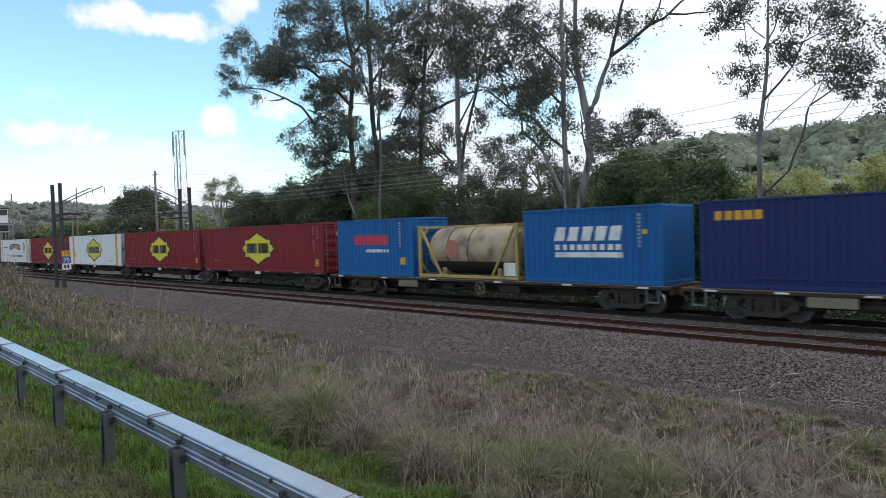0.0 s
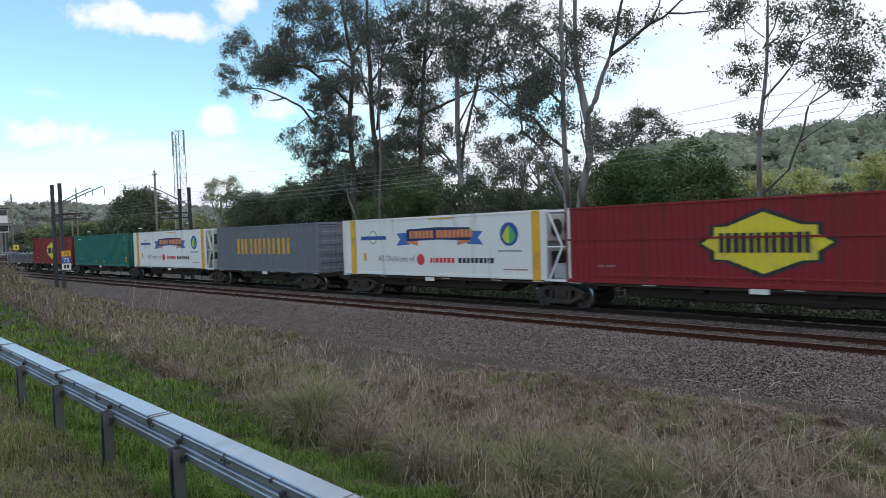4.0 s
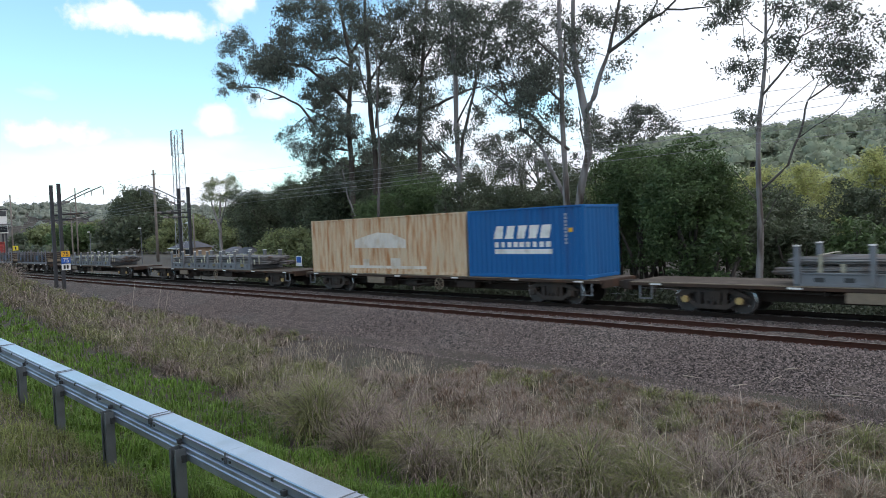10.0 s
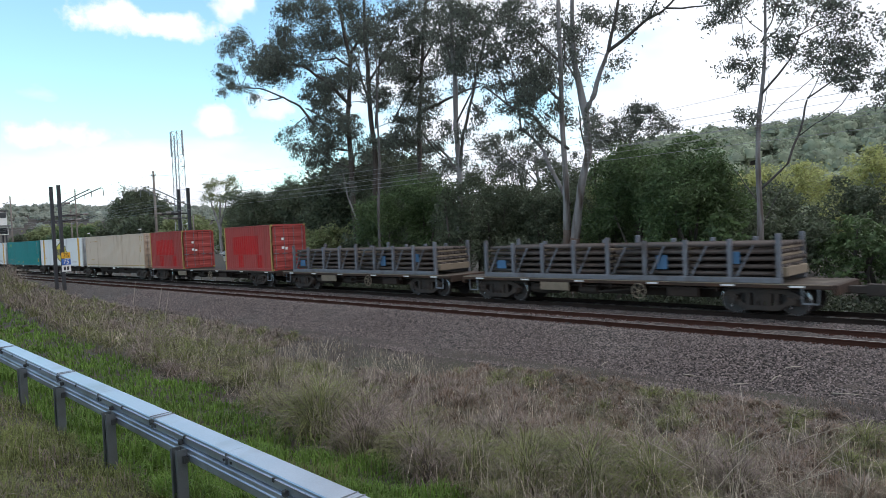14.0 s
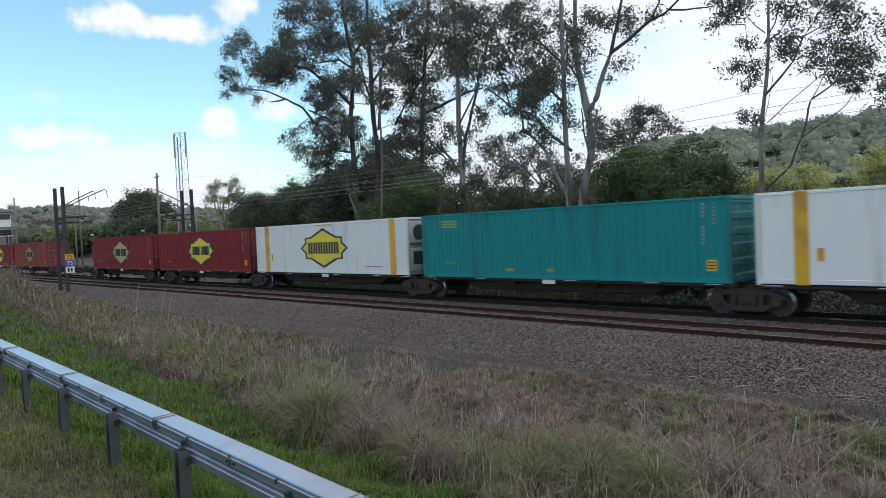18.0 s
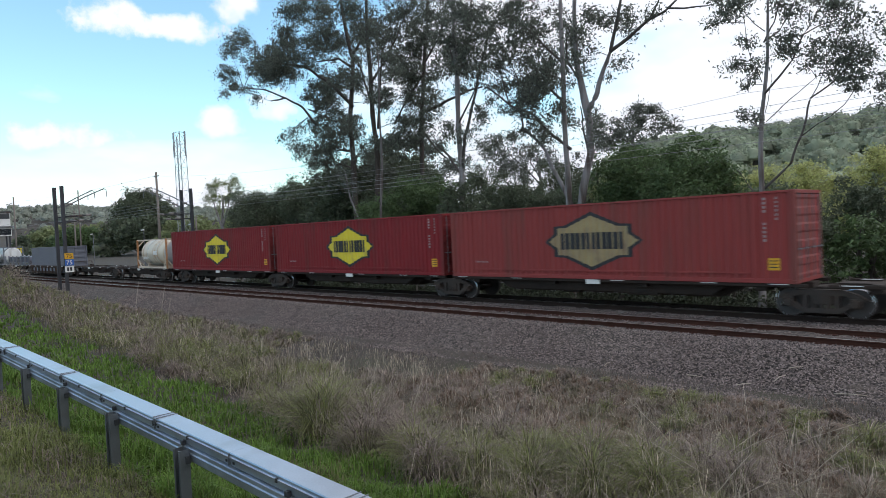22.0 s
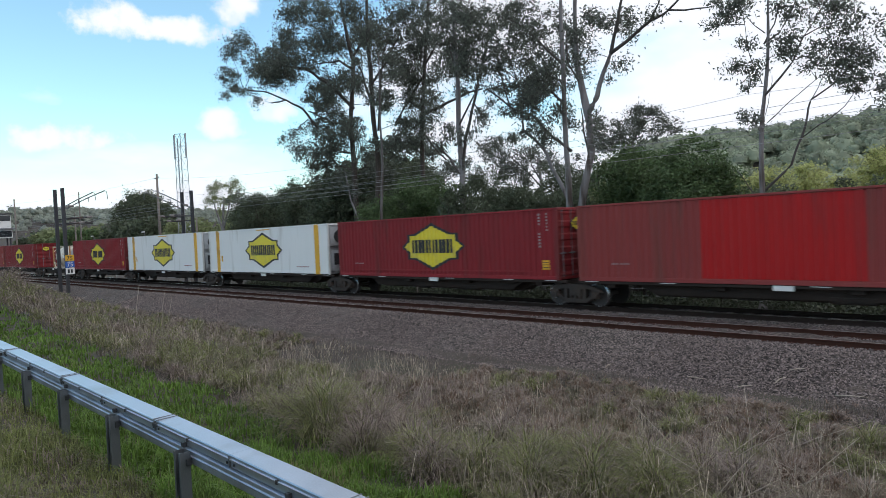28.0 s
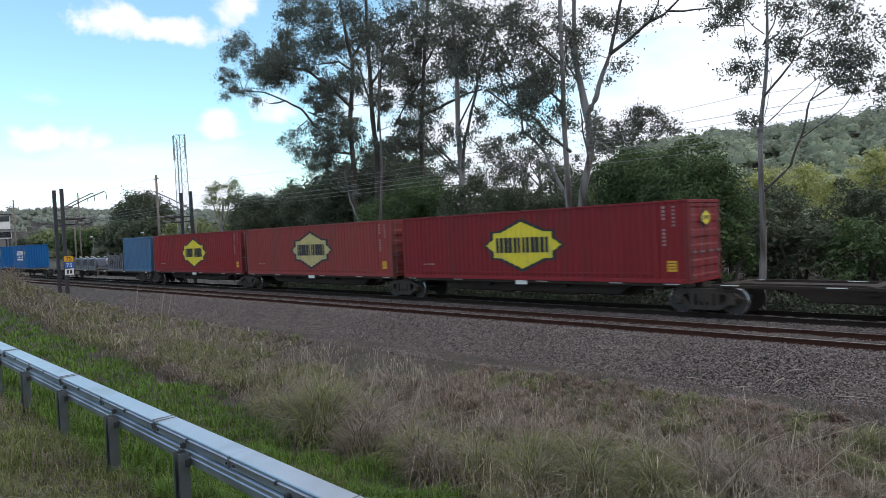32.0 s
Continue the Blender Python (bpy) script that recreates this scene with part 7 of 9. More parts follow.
gum_tree(33, [(-62.2, 1.8, 0.32), (-61.8, 8.8, 0.28), (-61.8, 12.3, 0.18)],
         [(-65.1, 14.5, 1.4), (-61.9, 14.1, 1.4), (-58.9, 13.0, 1.4), (-56.3, 10.9, 1.2), (-64.2, 11.9, 1.3), (-68.4, 13.2, 1.3), (-60.5, 11.1, 1.4), (-58.1, 9.9, 1.2), (-55.3, 9.0, 1.2), (-70.0, 10.9, 1.5), (-66.6, 9.9, 1.5)],
         [(0.105, [(-61.8, 8.8), (-59.5, 11.0), (-58.0, 11.9)])],
         23, "dark gum tree with open crown farther back", size=0.15, bark=M_DARKBARK)
gum_tree(52, [(-149, -0.5, 0.5), (-149, 8.0, 0.4), (-148, 13.0, 0.25)], [(-154, 13.5, 2.0), (-150, 15.5, 2.2), (-145.5, 16.0, 2.0), (-142.5, 13.0, 1.8), (-148, 12.0, 1.6), (-153, 10.0, 1.5), (-145, 10.0, 1.5)], [(0.25, [(-149, 5.0), (-151.5, 9.5), (-153.5, 13.0)]), (0.22, [(-149, 6.0), (-146, 10.5), (-144, 14.5)])], 40, "distant gum tree with pale trunks and sparse crown", leaf=M_LEAF4, size=0.2, dense=0.3)


def shrub(name, x, y, rx, ry, z1, seed, leaf, label, n=26, per=150, size=0.17, rb=1.25, kind_group="shrubs behind the line", base=0.3):
    """A leafy shrub or small bushy tree: several stems and a crown of clumps that fills an uneven dome."""
    rng = np.random.RandomState(seed)
    g = float(ground_z(x, y))
    t = thing(name, label, "tree" if z1 - g > 4.5 else "bush", kind_group)
    h = z1 - g
    blobs = []
    for i in range(n):
        a, q = rng.rand() * 6.283, rng.rand() ** 0.5
        zz = rng.uniform(base, 0.93) if i > n // 3 else rng.uniform(0.55, 0.95)
        w = math.sqrt(max(0.05, 1 - ((zz - 0.45) / 0.58) ** 2))
        blobs.append((x + rx * w * q * math.cos(a), y + ry * w * q * math.sin(a), g + h * zz - rb * 0.3, rb * rng.uniform(0.7, 1.25)))
    for k in range(5):
        b = blobs[k]
        part("stem", tube([(x + rng.uniform(-0.5, 0.5), y + rng.uniform(-0.5, 0.5), g - 0.1), ((x + b[0]) / 2 + rng.uniform(-0.3, 0.3), (y + b[1]) / 2, g + (b[2] - g) * 0.5), b[:3]], [0.13, 0.09, 0.03], 7), M_DARKBARK, t, smooth=True)
    leaf_object("crown", clump_points(blobs, rng, per * 1.35, sub=13, spread=0.38, flat=0.9), size * 0.8, leaf, rng, t, droop=0.35)
    return t


WAT = "bushy dark green wattle tree"
shrub("wattle_tree", -18.3, 10.5, 2.5, 2.2, 7.7, 31, M_LEAF2, WAT, n=34, per=399, size=0.115)
shrub("wattle_tree", -14.4, 8.8, 2.4, 2.0, 7.5, 32, M_LEAF2, WAT, n=36, per=420, size=0.115)
shrub("wattle_tree", -16.5, 12.5, 2.5, 2.0, 6.4, 33, M_LEAF2, WAT, n=24, per=315, size=0.115)
shrub("shrub", -12.9, 8.0, 1.2, 1.2, 3.6, 34, M_LEAF2, "rounded green shrub beside trees", n=14, per=220, rb=0.8)
shrub("shrub", -11.3, 13.0, 2.2, 1.6, 3.2, 35, M_LEAF3, "dark green shrub in shade", n=20, rb=1.0)
shrub("shrub", -8.0, 12.5, 2.4, 1.6, 3.0, 36, M_LEAF2, "leafy green shrub under trees", n=22, rb=1.0)
shrub("shrub", -4.5, 12.0, 2.4, 1.6, 3.3, 37, M_LEAF2, "leafy green shrub under trees", n=22, rb=1.0)
shrub("shrub", -13.0, 15.5, 2.5, 1.6, 4.2, 38, M_LEAF3, "dark green shrub under trees", n=22, rb=1.1)
shrub("small_tree", -20.5, 40, 5, 4, 7.5, 39, M_SUNLITLEAF, "yellow-green tree with sunlight in its leaf colour", n=30, rb=1.7, per=190, size=0.18)
shrub("small_tree", -13.5, 44, 5, 4, 7.9, 40, M_SUNLITLEAF, "yellow-green tree with sunlight in its leaf colour", n=30, rb=1.7, per=190, size=0.18)
shrub("small_tree", -17.0, 24, 4, 3, 5.6, 41, M_LEAF3, "dark green small tree", n=26, rb=1.3, per=210, size=0.16)
shrub("small_tree", -10.5, 26, 4, 3, 5.4, 42, M_LEAF3, "dark green small tree", n=26, rb=1.3, per=210, size=0.16)
shrub("small_tree", -5.0, 24, 4, 3, 5.3, 43, M_LEAF3, "dark green small tree", n=26, rb=1.3, per=210, size=0.16)
shrub("small_tree", -38.5, 13.5, 3.6, 2.4, 7.8, 44, M_LEAF2, "leafy green small tree", n=34, per=308, rb=1.4, size=0.12)
shrub("small_tree", -34.0, 12.5, 2.8, 2.0, 5.6, 45, M_LEAF3, "dark green small tree", n=26, per=330, rb=1.2, size=0.12)
shrub("small_tree", -31.0, 13.5, 2.6, 2.0, 6.8, 46, M_LEAF3, "dark green small tree", n=28, per=330, rb=1.2, size=0.12)
shrub("small_tree", -27.0, 14.5, 2.8, 2.0, 6.4, 47, M_LEAF3, "dark green small tree", n=28, per=330, rb=1.2, size=0.12)
shrub("small_tree", -24.5, 16.0, 2.8, 2.0, 6.0, 48, M_LEAF4, "olive green small tree", n=26, per=308, rb=1.2, size=0.12)
shrub("small_tree", -20.5, 17.0, 2.8, 2.0, 5.6, 49, M_LEAF3, "dark green small tree", n=26, per=308, rb=1.2, size=0.12)
shrub("small_tree", -73, 25, 6, 3.5, 10.6, 50, M_LEAF3, "dense dark green tree", n=34, rb=2.2, per=150, size=0.19)
shrub("small_tree", -62, 23, 6, 3.5, 10.6, 51, M_LEAF3, "dense dark green tree", n=36, rb=2.2, per=150, size=0.19)
shrub("small_tree", -54, 24, 5, 3.5, 12.4, 52, M_LEAF3, "dense dark green tree", n=34, rb=2.2, per=150, size=0.19)
shrub("small_tree", -48.5, 20, 4, 3, 8.0, 53, M_LEAF3, "dense dark green tree", n=30, rb=1.8, per=176, size=0.12)
shrub("wattle_tree", -40.5, 11.0, 2.6, 2.0, 6.6, 80, M_LEAF2, WAT, n=26, per=315, rb=1.2, size=0.115)
shrub("small_tree", -35.5, 17.0, 3.6, 2.4, 8.2, 81, M_LEAF3, "dense dark green tree", n=30, per=264, rb=1.5, size=0.12)
shrub("small_tree", -29.5, 20.0, 3.6, 2.4, 7.6, 82, M_LEAF3, "dense dark green tree", n=30, per=242, rb=1.5, size=0.12)
shrub("small_tree", -24.5, 21.0, 3.4, 2.4, 7.2, 83, M_LEAF4, "olive green small tree", n=28, per=242, rb=1.4, size=0.12)
shrub("small_tree", -44.5, 17.5, 3.4, 2.2, 9.6, 84, M_LEAF3, "dense dark green tree", n=30, per=242, rb=1.5, size=0.12)
shrub("wattle_tree", -20.6, 11.5, 1.9, 1.7, 7.3, 87, M_LEAF2, WAT, n=24, per=330, size=0.115)
shrub("small_tree", -30.2, 8.5, 1.5, 1.2, 6.6, 88, M_LEAF3, "leafy small tree with drooping dark foliage", n=20, per=300, rb=0.9, size=0.12, base=0.4)
shrub("small_tree", -58.5, 20.5, 4, 2.5, 11.6, 89, M_LEAF3, "dense dark green tree", n=32, rb=1.9, per=90, size=0.24)
shrub("shrub", -62.5, 15.5, 4.5, 2.5, 3.9, 54, M_LEAF4, "low olive green shrub", n=28, rb=1.3, per=100, size=0.25)
shrub("shrub", -54.5, 15.5, 3.5, 2.2, 3.9, 55, M_LEAF4, "low olive green shrub", n=24, rb=1.2, per=110, size=0.24)
shrub("shrub", -46.0, 12.5, 2.8, 2.0, 3.2, 56, M_LEAF3, "low dark green shrub", n=20, rb=1.1, per=120, size=0.22)
shrub("shrub", -26.5, 10.5, 2.2, 1.6, 2.4, 57, M_LEAF3, "low dark green shrub", n=16, rb=0.9, per=150, size=0.18)
shrub("small_tree", -96, 31, 4, 4.5, 11.2, 85, M_LEAF3, "dense dark green tree", n=34, rb=2.0, per=140, size=0.2)
shrub("small_tree", -86, 27, 4, 4, 9.8, 86, M_LEAF3, "dense dark green tree", n=30, rb=1.9, per=140, size=0.2)
shrub("broad_tree", -257, 76, 9, 9, 21.5, 58, M_LEAF3, "round dark green tree in the distance", n=46, rb=5.5, per=34, size=0.6, base=0.25)
shrub("broad_tree", -228, 62, 22, 8, 11.5, 59, M_LEAF3, "bushy green tree in the distance", n=40, rb=4.0, per=18, size=0.8)
shrub("broad_tree", -200, 66, 16, 8, 9.5, 60, M_LEAF4, "bushy green tree in the distance", n=34, rb=3.4, per=20, size=0.7)
shrub("broad_tree", -285, 60, 20, 8, 9.0, 61, M_LEAF2, "bushy green tree in the distance", n=34, rb=3.6, per=18, size=0.8)
shrub("broad_tree", -420, 80, 30, 10, 10.5, 62, M_LEAF3, "bushy green tree in the distance", n=36, rb=5.5, per=9, size=1.2)
shrub("broad_tree", -372, 76, 22, 10, 11.5, 63, M_LEAF4, "bushy green tree in the distance", n=34, rb=5.0, per=9, size=1.2)
shrub("broad_tree", -330, 78, 22, 10, 11.0, 64, M_LEAF4, "bushy green tree in the distance", n=34, rb=4.5, per=10, size=1.1)
shrub("broad_tree", -138, 62, 12, 7, 10.5, 65, M_LEAF3, "dark green tree in the distance", n=34, rb=3.2, per=26, size=0.55)
shrub("broad_tree", -118, 56, 9, 6, 12.5, 66, M_LEAF3, "dark green tree in the distance", n=34, rb=3.0, per=30, size=0.5)
shrub("broad_tree", -100, 48, 9, 6, 12.0, 67, M_LEAF3, "dark green tree in the distance", n=34, rb=2.8, per=34, size=0.45)
shrub("broad_tree", -170, 70, 14, 7, 8.5, 68, M_LEAF4, "green tree in the distance", n=30, rb=3.2, per=24, size=0.6)


def hill_forest():
    """Crowns on the hills and along the valley floor: lumpy domes thick with small leafy tufts, too many to count."""
    rng = np.random.RandomState(71)
    cos, tris = [], []
    count = [0]
    rings, segs = 3, 6
    ph = np.linspace(0.0, 1.75, rings + 1)[1:]
    th = np.arange(segs) * 2 * math.pi / segs
    dome = np.array([(0, 0, 1.0)] + [(math.sin(p) * math.cos(t + 0.3 * i), math.sin(p) * math.sin(t + 0.3 * i), math.cos(p)) for i, p in enumerate(ph) for t in th])
    dtri = [(0, 1 + k, 1 + (k + 1) % segs) for k in range(segs)]
    for i in range(rings - 1):
        for k in range(segs):
            p, q = 1 + i * segs + k, 1 + i * segs + (k + 1) % segs
            dtri += [(p, p + segs, q + segs), (p, q + segs, q)]
    dtri = np.array(dtri)

    def add(co, tri):
        cos.append(co), tris.append(tri + count[0])
        count[0] += len(co)

    def crowns(n, az0, az1, r0, r1, rad0, rad1, leaves, leaf, bias=0.5, heads=5):
        az = np.radians(rng.uniform(az0, az1, n))
        r = r0 + (r1 - r0) * rng.rand(n) ** bias
        x, y = EYE[0] + r * np.sin(az), EYE[1] + r * np.cos(az)
        z = ground_z(x, y)
        for i in range(n):
            R = rng.uniform(rad0, rad1)
            # a crown is three to five heads of different size
            for h in range(rng.randint(max(2, heads - 1), heads + 2)):
                c = np.array([x[i], y[i], z[i] + R * 0.6]) + rng.uniform(-0.62, 0.62, 3) * R * np.array([1, 1, 0.4])
                q = R * rng.uniform(0.34, 0.58)
                add(c + dome * q * rng.uniform(0.62, 1.0, (len(dome), 1)), dtri)
                m = max(4, leaves // 4)
                d = rng.normal(0, 1, (m, 3))
                d /= np.linalg.norm(d, axis=1)[:, None]
                d[:, 2] = np.abs(d[:, 2]) * 1.15 - 0.2
                co, tr = leaf_cloud(c + d * q * rng.uniform(0.85, 1.2, (m, 1)), np.full(m, leaf * q / 4), rng, 0.2, 1.3)
                add(co, tr)

    def finish(name, mat, label):
        me = bpy.data.meshes.new(name)
        quick_mesh(me, np.concatenate(cos), np.concatenate(tris))
        me.materials.append(mat)
        cos.clear(), tris.clear()
        count[0] = 0
        return tagged(new(name, me), label, "forest", kind="stuff")

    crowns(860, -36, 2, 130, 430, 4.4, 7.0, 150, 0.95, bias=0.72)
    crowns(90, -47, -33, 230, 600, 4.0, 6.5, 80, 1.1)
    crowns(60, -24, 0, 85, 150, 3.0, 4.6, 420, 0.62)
    finish("hill_forest", M_HAZYHILL, "dense olive green forest on the hillside, haze and sunlight in its colour")
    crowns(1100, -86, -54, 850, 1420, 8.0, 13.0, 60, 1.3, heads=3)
    finish("ridge_forest", M_HAZYRIDGE, "forest on the far ridge, paled to grey-green by haze in its colour")
    crowns(90, -78, -46, 190, 420, 3.0, 4.2, 100, 1.0)
    finish("valley_woods", M_LEAF3, "dark green woods along the valley floor")


hill_forest()


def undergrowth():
    """Low leafy growth along the foot of the trees, its leaf colour darkened to stand for shade."""
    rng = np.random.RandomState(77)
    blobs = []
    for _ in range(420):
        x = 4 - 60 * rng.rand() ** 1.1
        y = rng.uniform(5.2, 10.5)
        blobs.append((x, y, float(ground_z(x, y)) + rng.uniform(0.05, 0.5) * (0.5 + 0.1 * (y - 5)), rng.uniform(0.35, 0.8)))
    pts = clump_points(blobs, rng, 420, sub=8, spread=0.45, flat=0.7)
    return tagged(leaf_object("undergrowth", pts, 0.10, M_SHADEUNDER, rng), "low green undergrowth at the foot of the trees, shade in its colour", "undergrowth", kind="stuff")


undergrowth()

# ---- grasses ----
M_DRY = material("dry_straw_grass", (0.222, 0.175, 0.150), 0.8, vary=0.36, scale=0.9, fine=5, bump=0, stain=(0.12, 0.112, 0.058), stain_amount=0.45, stain_scale=0.7, random_shift=0.5, island=True, trans=0.1)
M_GREENBLADE = material("mixed_green_grass", (0.165, 0.168, 0.07), 0.75, vary=0.2, scale=0.7, fine=5, bump=0, random_shift=0.35, island=True, trans=0.36)
M_LUSH = material("lush_green_grass", (0.118, 0.205, 0.032), 0.7, vary=0.35, scale=0.5, fine=5, bump=0, random_shift=0.35, island=True, trans=0.3)
M_TUSSOCK = material("green_tussock_grass", (0.185, 0.200, 0.072), 0.7, vary=0.32, scale=0.7, fine=5, bump=0, random_shift=0.5, island=True, trans=0.3)
M_BANK = material("bank_green_grass", (0.175, 0.198, 0.066), 0.75, vary=0.3, scale=0.9, fine=5, bump=0, random_shift=0.45, island=True, trans=0.3)
M_STRAW = material("bleached_straw_stalk", (0.38, 0.325, 0.25), 0.75, vary=0.15, scale=0.7, fine=5, bump=0, random_shift=0.5, island=True, trans=0.15)
M_DEAD = material("grey_dead_weed", (0.17, 0.138, 0.125), 0.9, vary=0.2, scale=0.8, fine=5, bump=0, random_shift=0.4, island=True)
M_RUSSET = material("russet_grass", (0.215, 0.142, 0.100), 0.8, vary=0.15, scale=0.7, fine=5, bump=0, random_shift=0.35, island=True, trans=0.2)


def blades(name, x, y, h, width, mat, rng, label, lean=0.45, curl=0.5, heading=None):
    """Grass blades rooted at (x, y): each a tapered bent strip."""
    n = len(x)
    z = ground_z(x, y) - 0.02
    a = rng.rand(n) * 6.283 if heading is None else heading + rng.normal(0, 0.9, n)
    ln = np.abs(rng.normal(0, lean, n))
    dx, dy = np.cos(a), np.sin(a)
    sa = a + 1.57 + rng.uniform(-0.8, 0.8, n)
    sx, sy = np.cos(sa) * width / 2, np.sin(sa) * width / 2
    root = np.stack([x, y, z], 1)
    mid = root + np.stack([dx * ln * h * 0.35, dy * ln * h * 0.35, h * 0.58], 1)
    bend = ln + np.abs(rng.normal(0, curl, n))
    tip = mid + np.stack([dx * bend * h * 0.5, dy * bend * h * 0.5, h * (0.45 - 0.32 * np.clip(bend, 0, 2.2))], 1)
    s = np.stack([sx, sy, np.zeros(n)], 1)
    co = np.stack([root - s, root + s, mid - s * 0.8, mid + s * 0.8, tip], 1).reshape(-1, 3)
    f = (np.array([(0, 1, 3), (0, 3, 2), (2, 3, 4)])[None] + 5 * np.arange(n)[:, None, None]).reshape(-1, 3)
    me = bpy.data.meshes.new(name)
    quick_mesh(me, co, f)
    me.materials.append(mat)
    return tagged(new(name, me), label, "grass", kind="stuff")


def lumps(x, y, sx, sy, seed):
    """Smooth random field between 0 and 1."""
    rs = np.random.RandomState(seed)
    v = np.zeros_like(x)
    for k in range(7):
        a, b, c = rs.uniform(0.4, 1.6), rs.uniform(0.4, 1.6), rs.rand() * 6.283
        th = rs.rand() * 6.283
        v += np.sin((x * math.cos(th) * sx + y * math.sin(th) * sy) * a * 1.7 + c) * np.cos((y * math.cos(th) * sy - x * math.sin(th) * sx) * b * 1.7 - c)
    return np.clip(0.5 + v / 4.2, 0, 1)


def grasses():
    rng = np.random.RandomState(91)
    n = 400000
    az = np.radians(rng.uniform(-84, -3, n))
    r = np.exp(rng.uniform(math.log(5.5), math.log(80), n))
    x, y = EYE[0] + r * np.sin(az), EYE[1] + r * np.cos(az)
    edge = np.interp(x, (-60, -47, -30, -14, -8, 0), (-12.3, -12.9, -14.1, -15.1, -15.9, -16.4)) + 1.0 * (lumps(x, y, 0.8, 0.8, 3) - 0.5)
    lush_zone = (y > -20.35) & (y < edge)
    bank = (y < -20.3) & (y > -24) & (x < -1.0)
    tall = (y >= edge) & (y < -7.45) & (x < 3)
    w = 0.0042 + 0.0008 * r
    t1, t2, t3 = lumps(x, y, 1.1, 1.1, 5), lumps(x, y, 0.55, 0.7, 6), lumps(x, y, 2.2, 2.2, 7)
    # heights: tall tussocks in the middle, low towards the stones, a high mound far along
    hgt = np.interp(y, (-17, -15.5, -13, -10.5, -8.8, -7.6), (0.6, 0.72, 0.72, 0.5, 0.32, 0.2))
    hgt = hgt * np.where(x < -24, np.interp(x, (-70, -40, -24), (2.3, 1.7, 1.0)), 1.0)
    hgt = hgt * np.interp(t1, (0.2, 0.5, 0.8), (0.28, 0.45, 0.68)) * rng.uniform(0.4, 1.2, n)
    # a bare patch of low grey weeds by the stones
    bare = np.exp(-(((x + 17.5) / 4.5) ** 2 + ((y + 9.6) / 1.7) ** 2))
    hgt = hgt * (1 - 0.4 * bare)
    keep = rng.rand(n) < np.where(y > -9.8, 1.0, np.interp(t3, (0.3, 0.6), (0.28, 0.6)))
    m = tall & keep
    greenness = np.interp(t2 * 0.6 + t3 * 0.4, (0.46, 0.70), (0.06, 0.85))
    greenness = greenness + 0.5 * np.exp(-(((x + 8.3) / 2.2) ** 2 + ((y + 14.2) / 1.0) ** 2)) + 0.25 * ((x < -24) & (y < -10))
    greenness = np.where((x > -12) & (y > -13.2), greenness * 0.35, greenness)
    pick = rng.rand(n)
    dead = (bare > 0.25) & (pick < 0.85) | ((y > -9.4) & (pick < np.interp(y, (-9.4, -8.2), (0.3, 0.9))))
    russet = (~dead) & (x > -13) & (y > -13.4) & (rng.rand(n) < 0.6)
    green = (~dead) & (pick < greenness)
    for sel, name, mat, lab in ((m & green, "green_tall_grass", M_GREENBLADE, "tufts of mixed green grass on the verge"), (m & dead, "dead_weeds", M_DEAD, "low grey dead weeds beside the ballast"),
                                (m & russet & ~green, "russet_grass", M_RUSSET, "patches of russet dry grass"), (m & ~green & ~dead & ~russet, "dry_tall_grass", M_DRY, "tall dry straw-coloured grass on the verge")):
        blades(name, x[sel], y[sel], hgt[sel], w[sel] * rng.uniform(0.4, 0.95, sel.sum()), mat, rng, lab, lean=0.75, curl=0.7)
    lh = np.interp(t3, (0.2, 0.8), (0.12, 0.34)) * rng.uniform(0.5, 1.2, n)
    dryish = rng.rand(n) < np.interp(t2, (0.2, 0.5), (0.5, 0.06)) * np.interp(x, (-20, -8), (0.5, 1.4))
    lush_zone &= rng.rand(n) < np.interp(r, (6, 14, 50), (0.8, 0.55, 0.75))
    blades("lush_ditch_grass", x[lush_zone & ~dryish], y[lush_zone & ~dryish], lh[lush_zone & ~dryish], w[lush_zone & ~dryish] * 1.6, M_LUSH, rng, "short lush green grass along the ditch", lean=0.5)
    blades("ditch_mixed_grass", x[lush_zone & dryish], y[lush_zone & dryish], lh[lush_zone & dryish], w[lush_zone & dryish], M_GREENBLADE, rng, "short mixed grass along the ditch", lean=0.6)
    bh = np.interp(t1, (0.2, 0.8), (0.10, 0.26)) * rng.uniform(0.5, 1.3, n)
    bd = rng.rand(n) < np.interp(t1 + t3, (0.6, 1.25), (0.5, 0.1)) * np.interp(y, (-23, -21.5), (1.4, 0.9))
    blades("bank_green_grass", x[bank & ~bd], y[bank & ~bd], bh[bank & ~bd], w[bank & ~bd], M_BANK, rng, "short green grass on the bank before the barrier", lean=0.6)
    blades("bank_dry_grass", x[bank & bd], y[bank & bd], bh[bank & bd], w[bank & bd], M_DRY, rng, "short straw grass on the bank before the barrier", lean=0.7)

    # the bank round the viewpoint and the verge beyond the view
    k = 40000
    xa, ya = rng.uniform(-7, 9, k), rng.uniform(-27, -20.45, k)
    out = (np.hypot(xa - EYE[0], ya - EYE[1]) < 5.6) | (np.degrees(np.arctan2(xa - EYE[0], ya - EYE[1])) > -6)
    out &= np.hypot(xa - EYE[0], ya - EYE[1]) > 0.5
    blades("bank_mixed_grass", xa[out], ya[out], rng.uniform(0.06, 0.2, k)[out], np.full(out.sum(), 0.012), M_GREENBLADE, rng, "short mixed grass round the viewpoint on the bank", lean=0.6)
    xa, ya = rng.uniform(-1, 14, k), rng.uniform(-20, -8, k)
    out = np.degrees(np.arctan2(xa - EYE[0], ya - EYE[1])) > -3.2
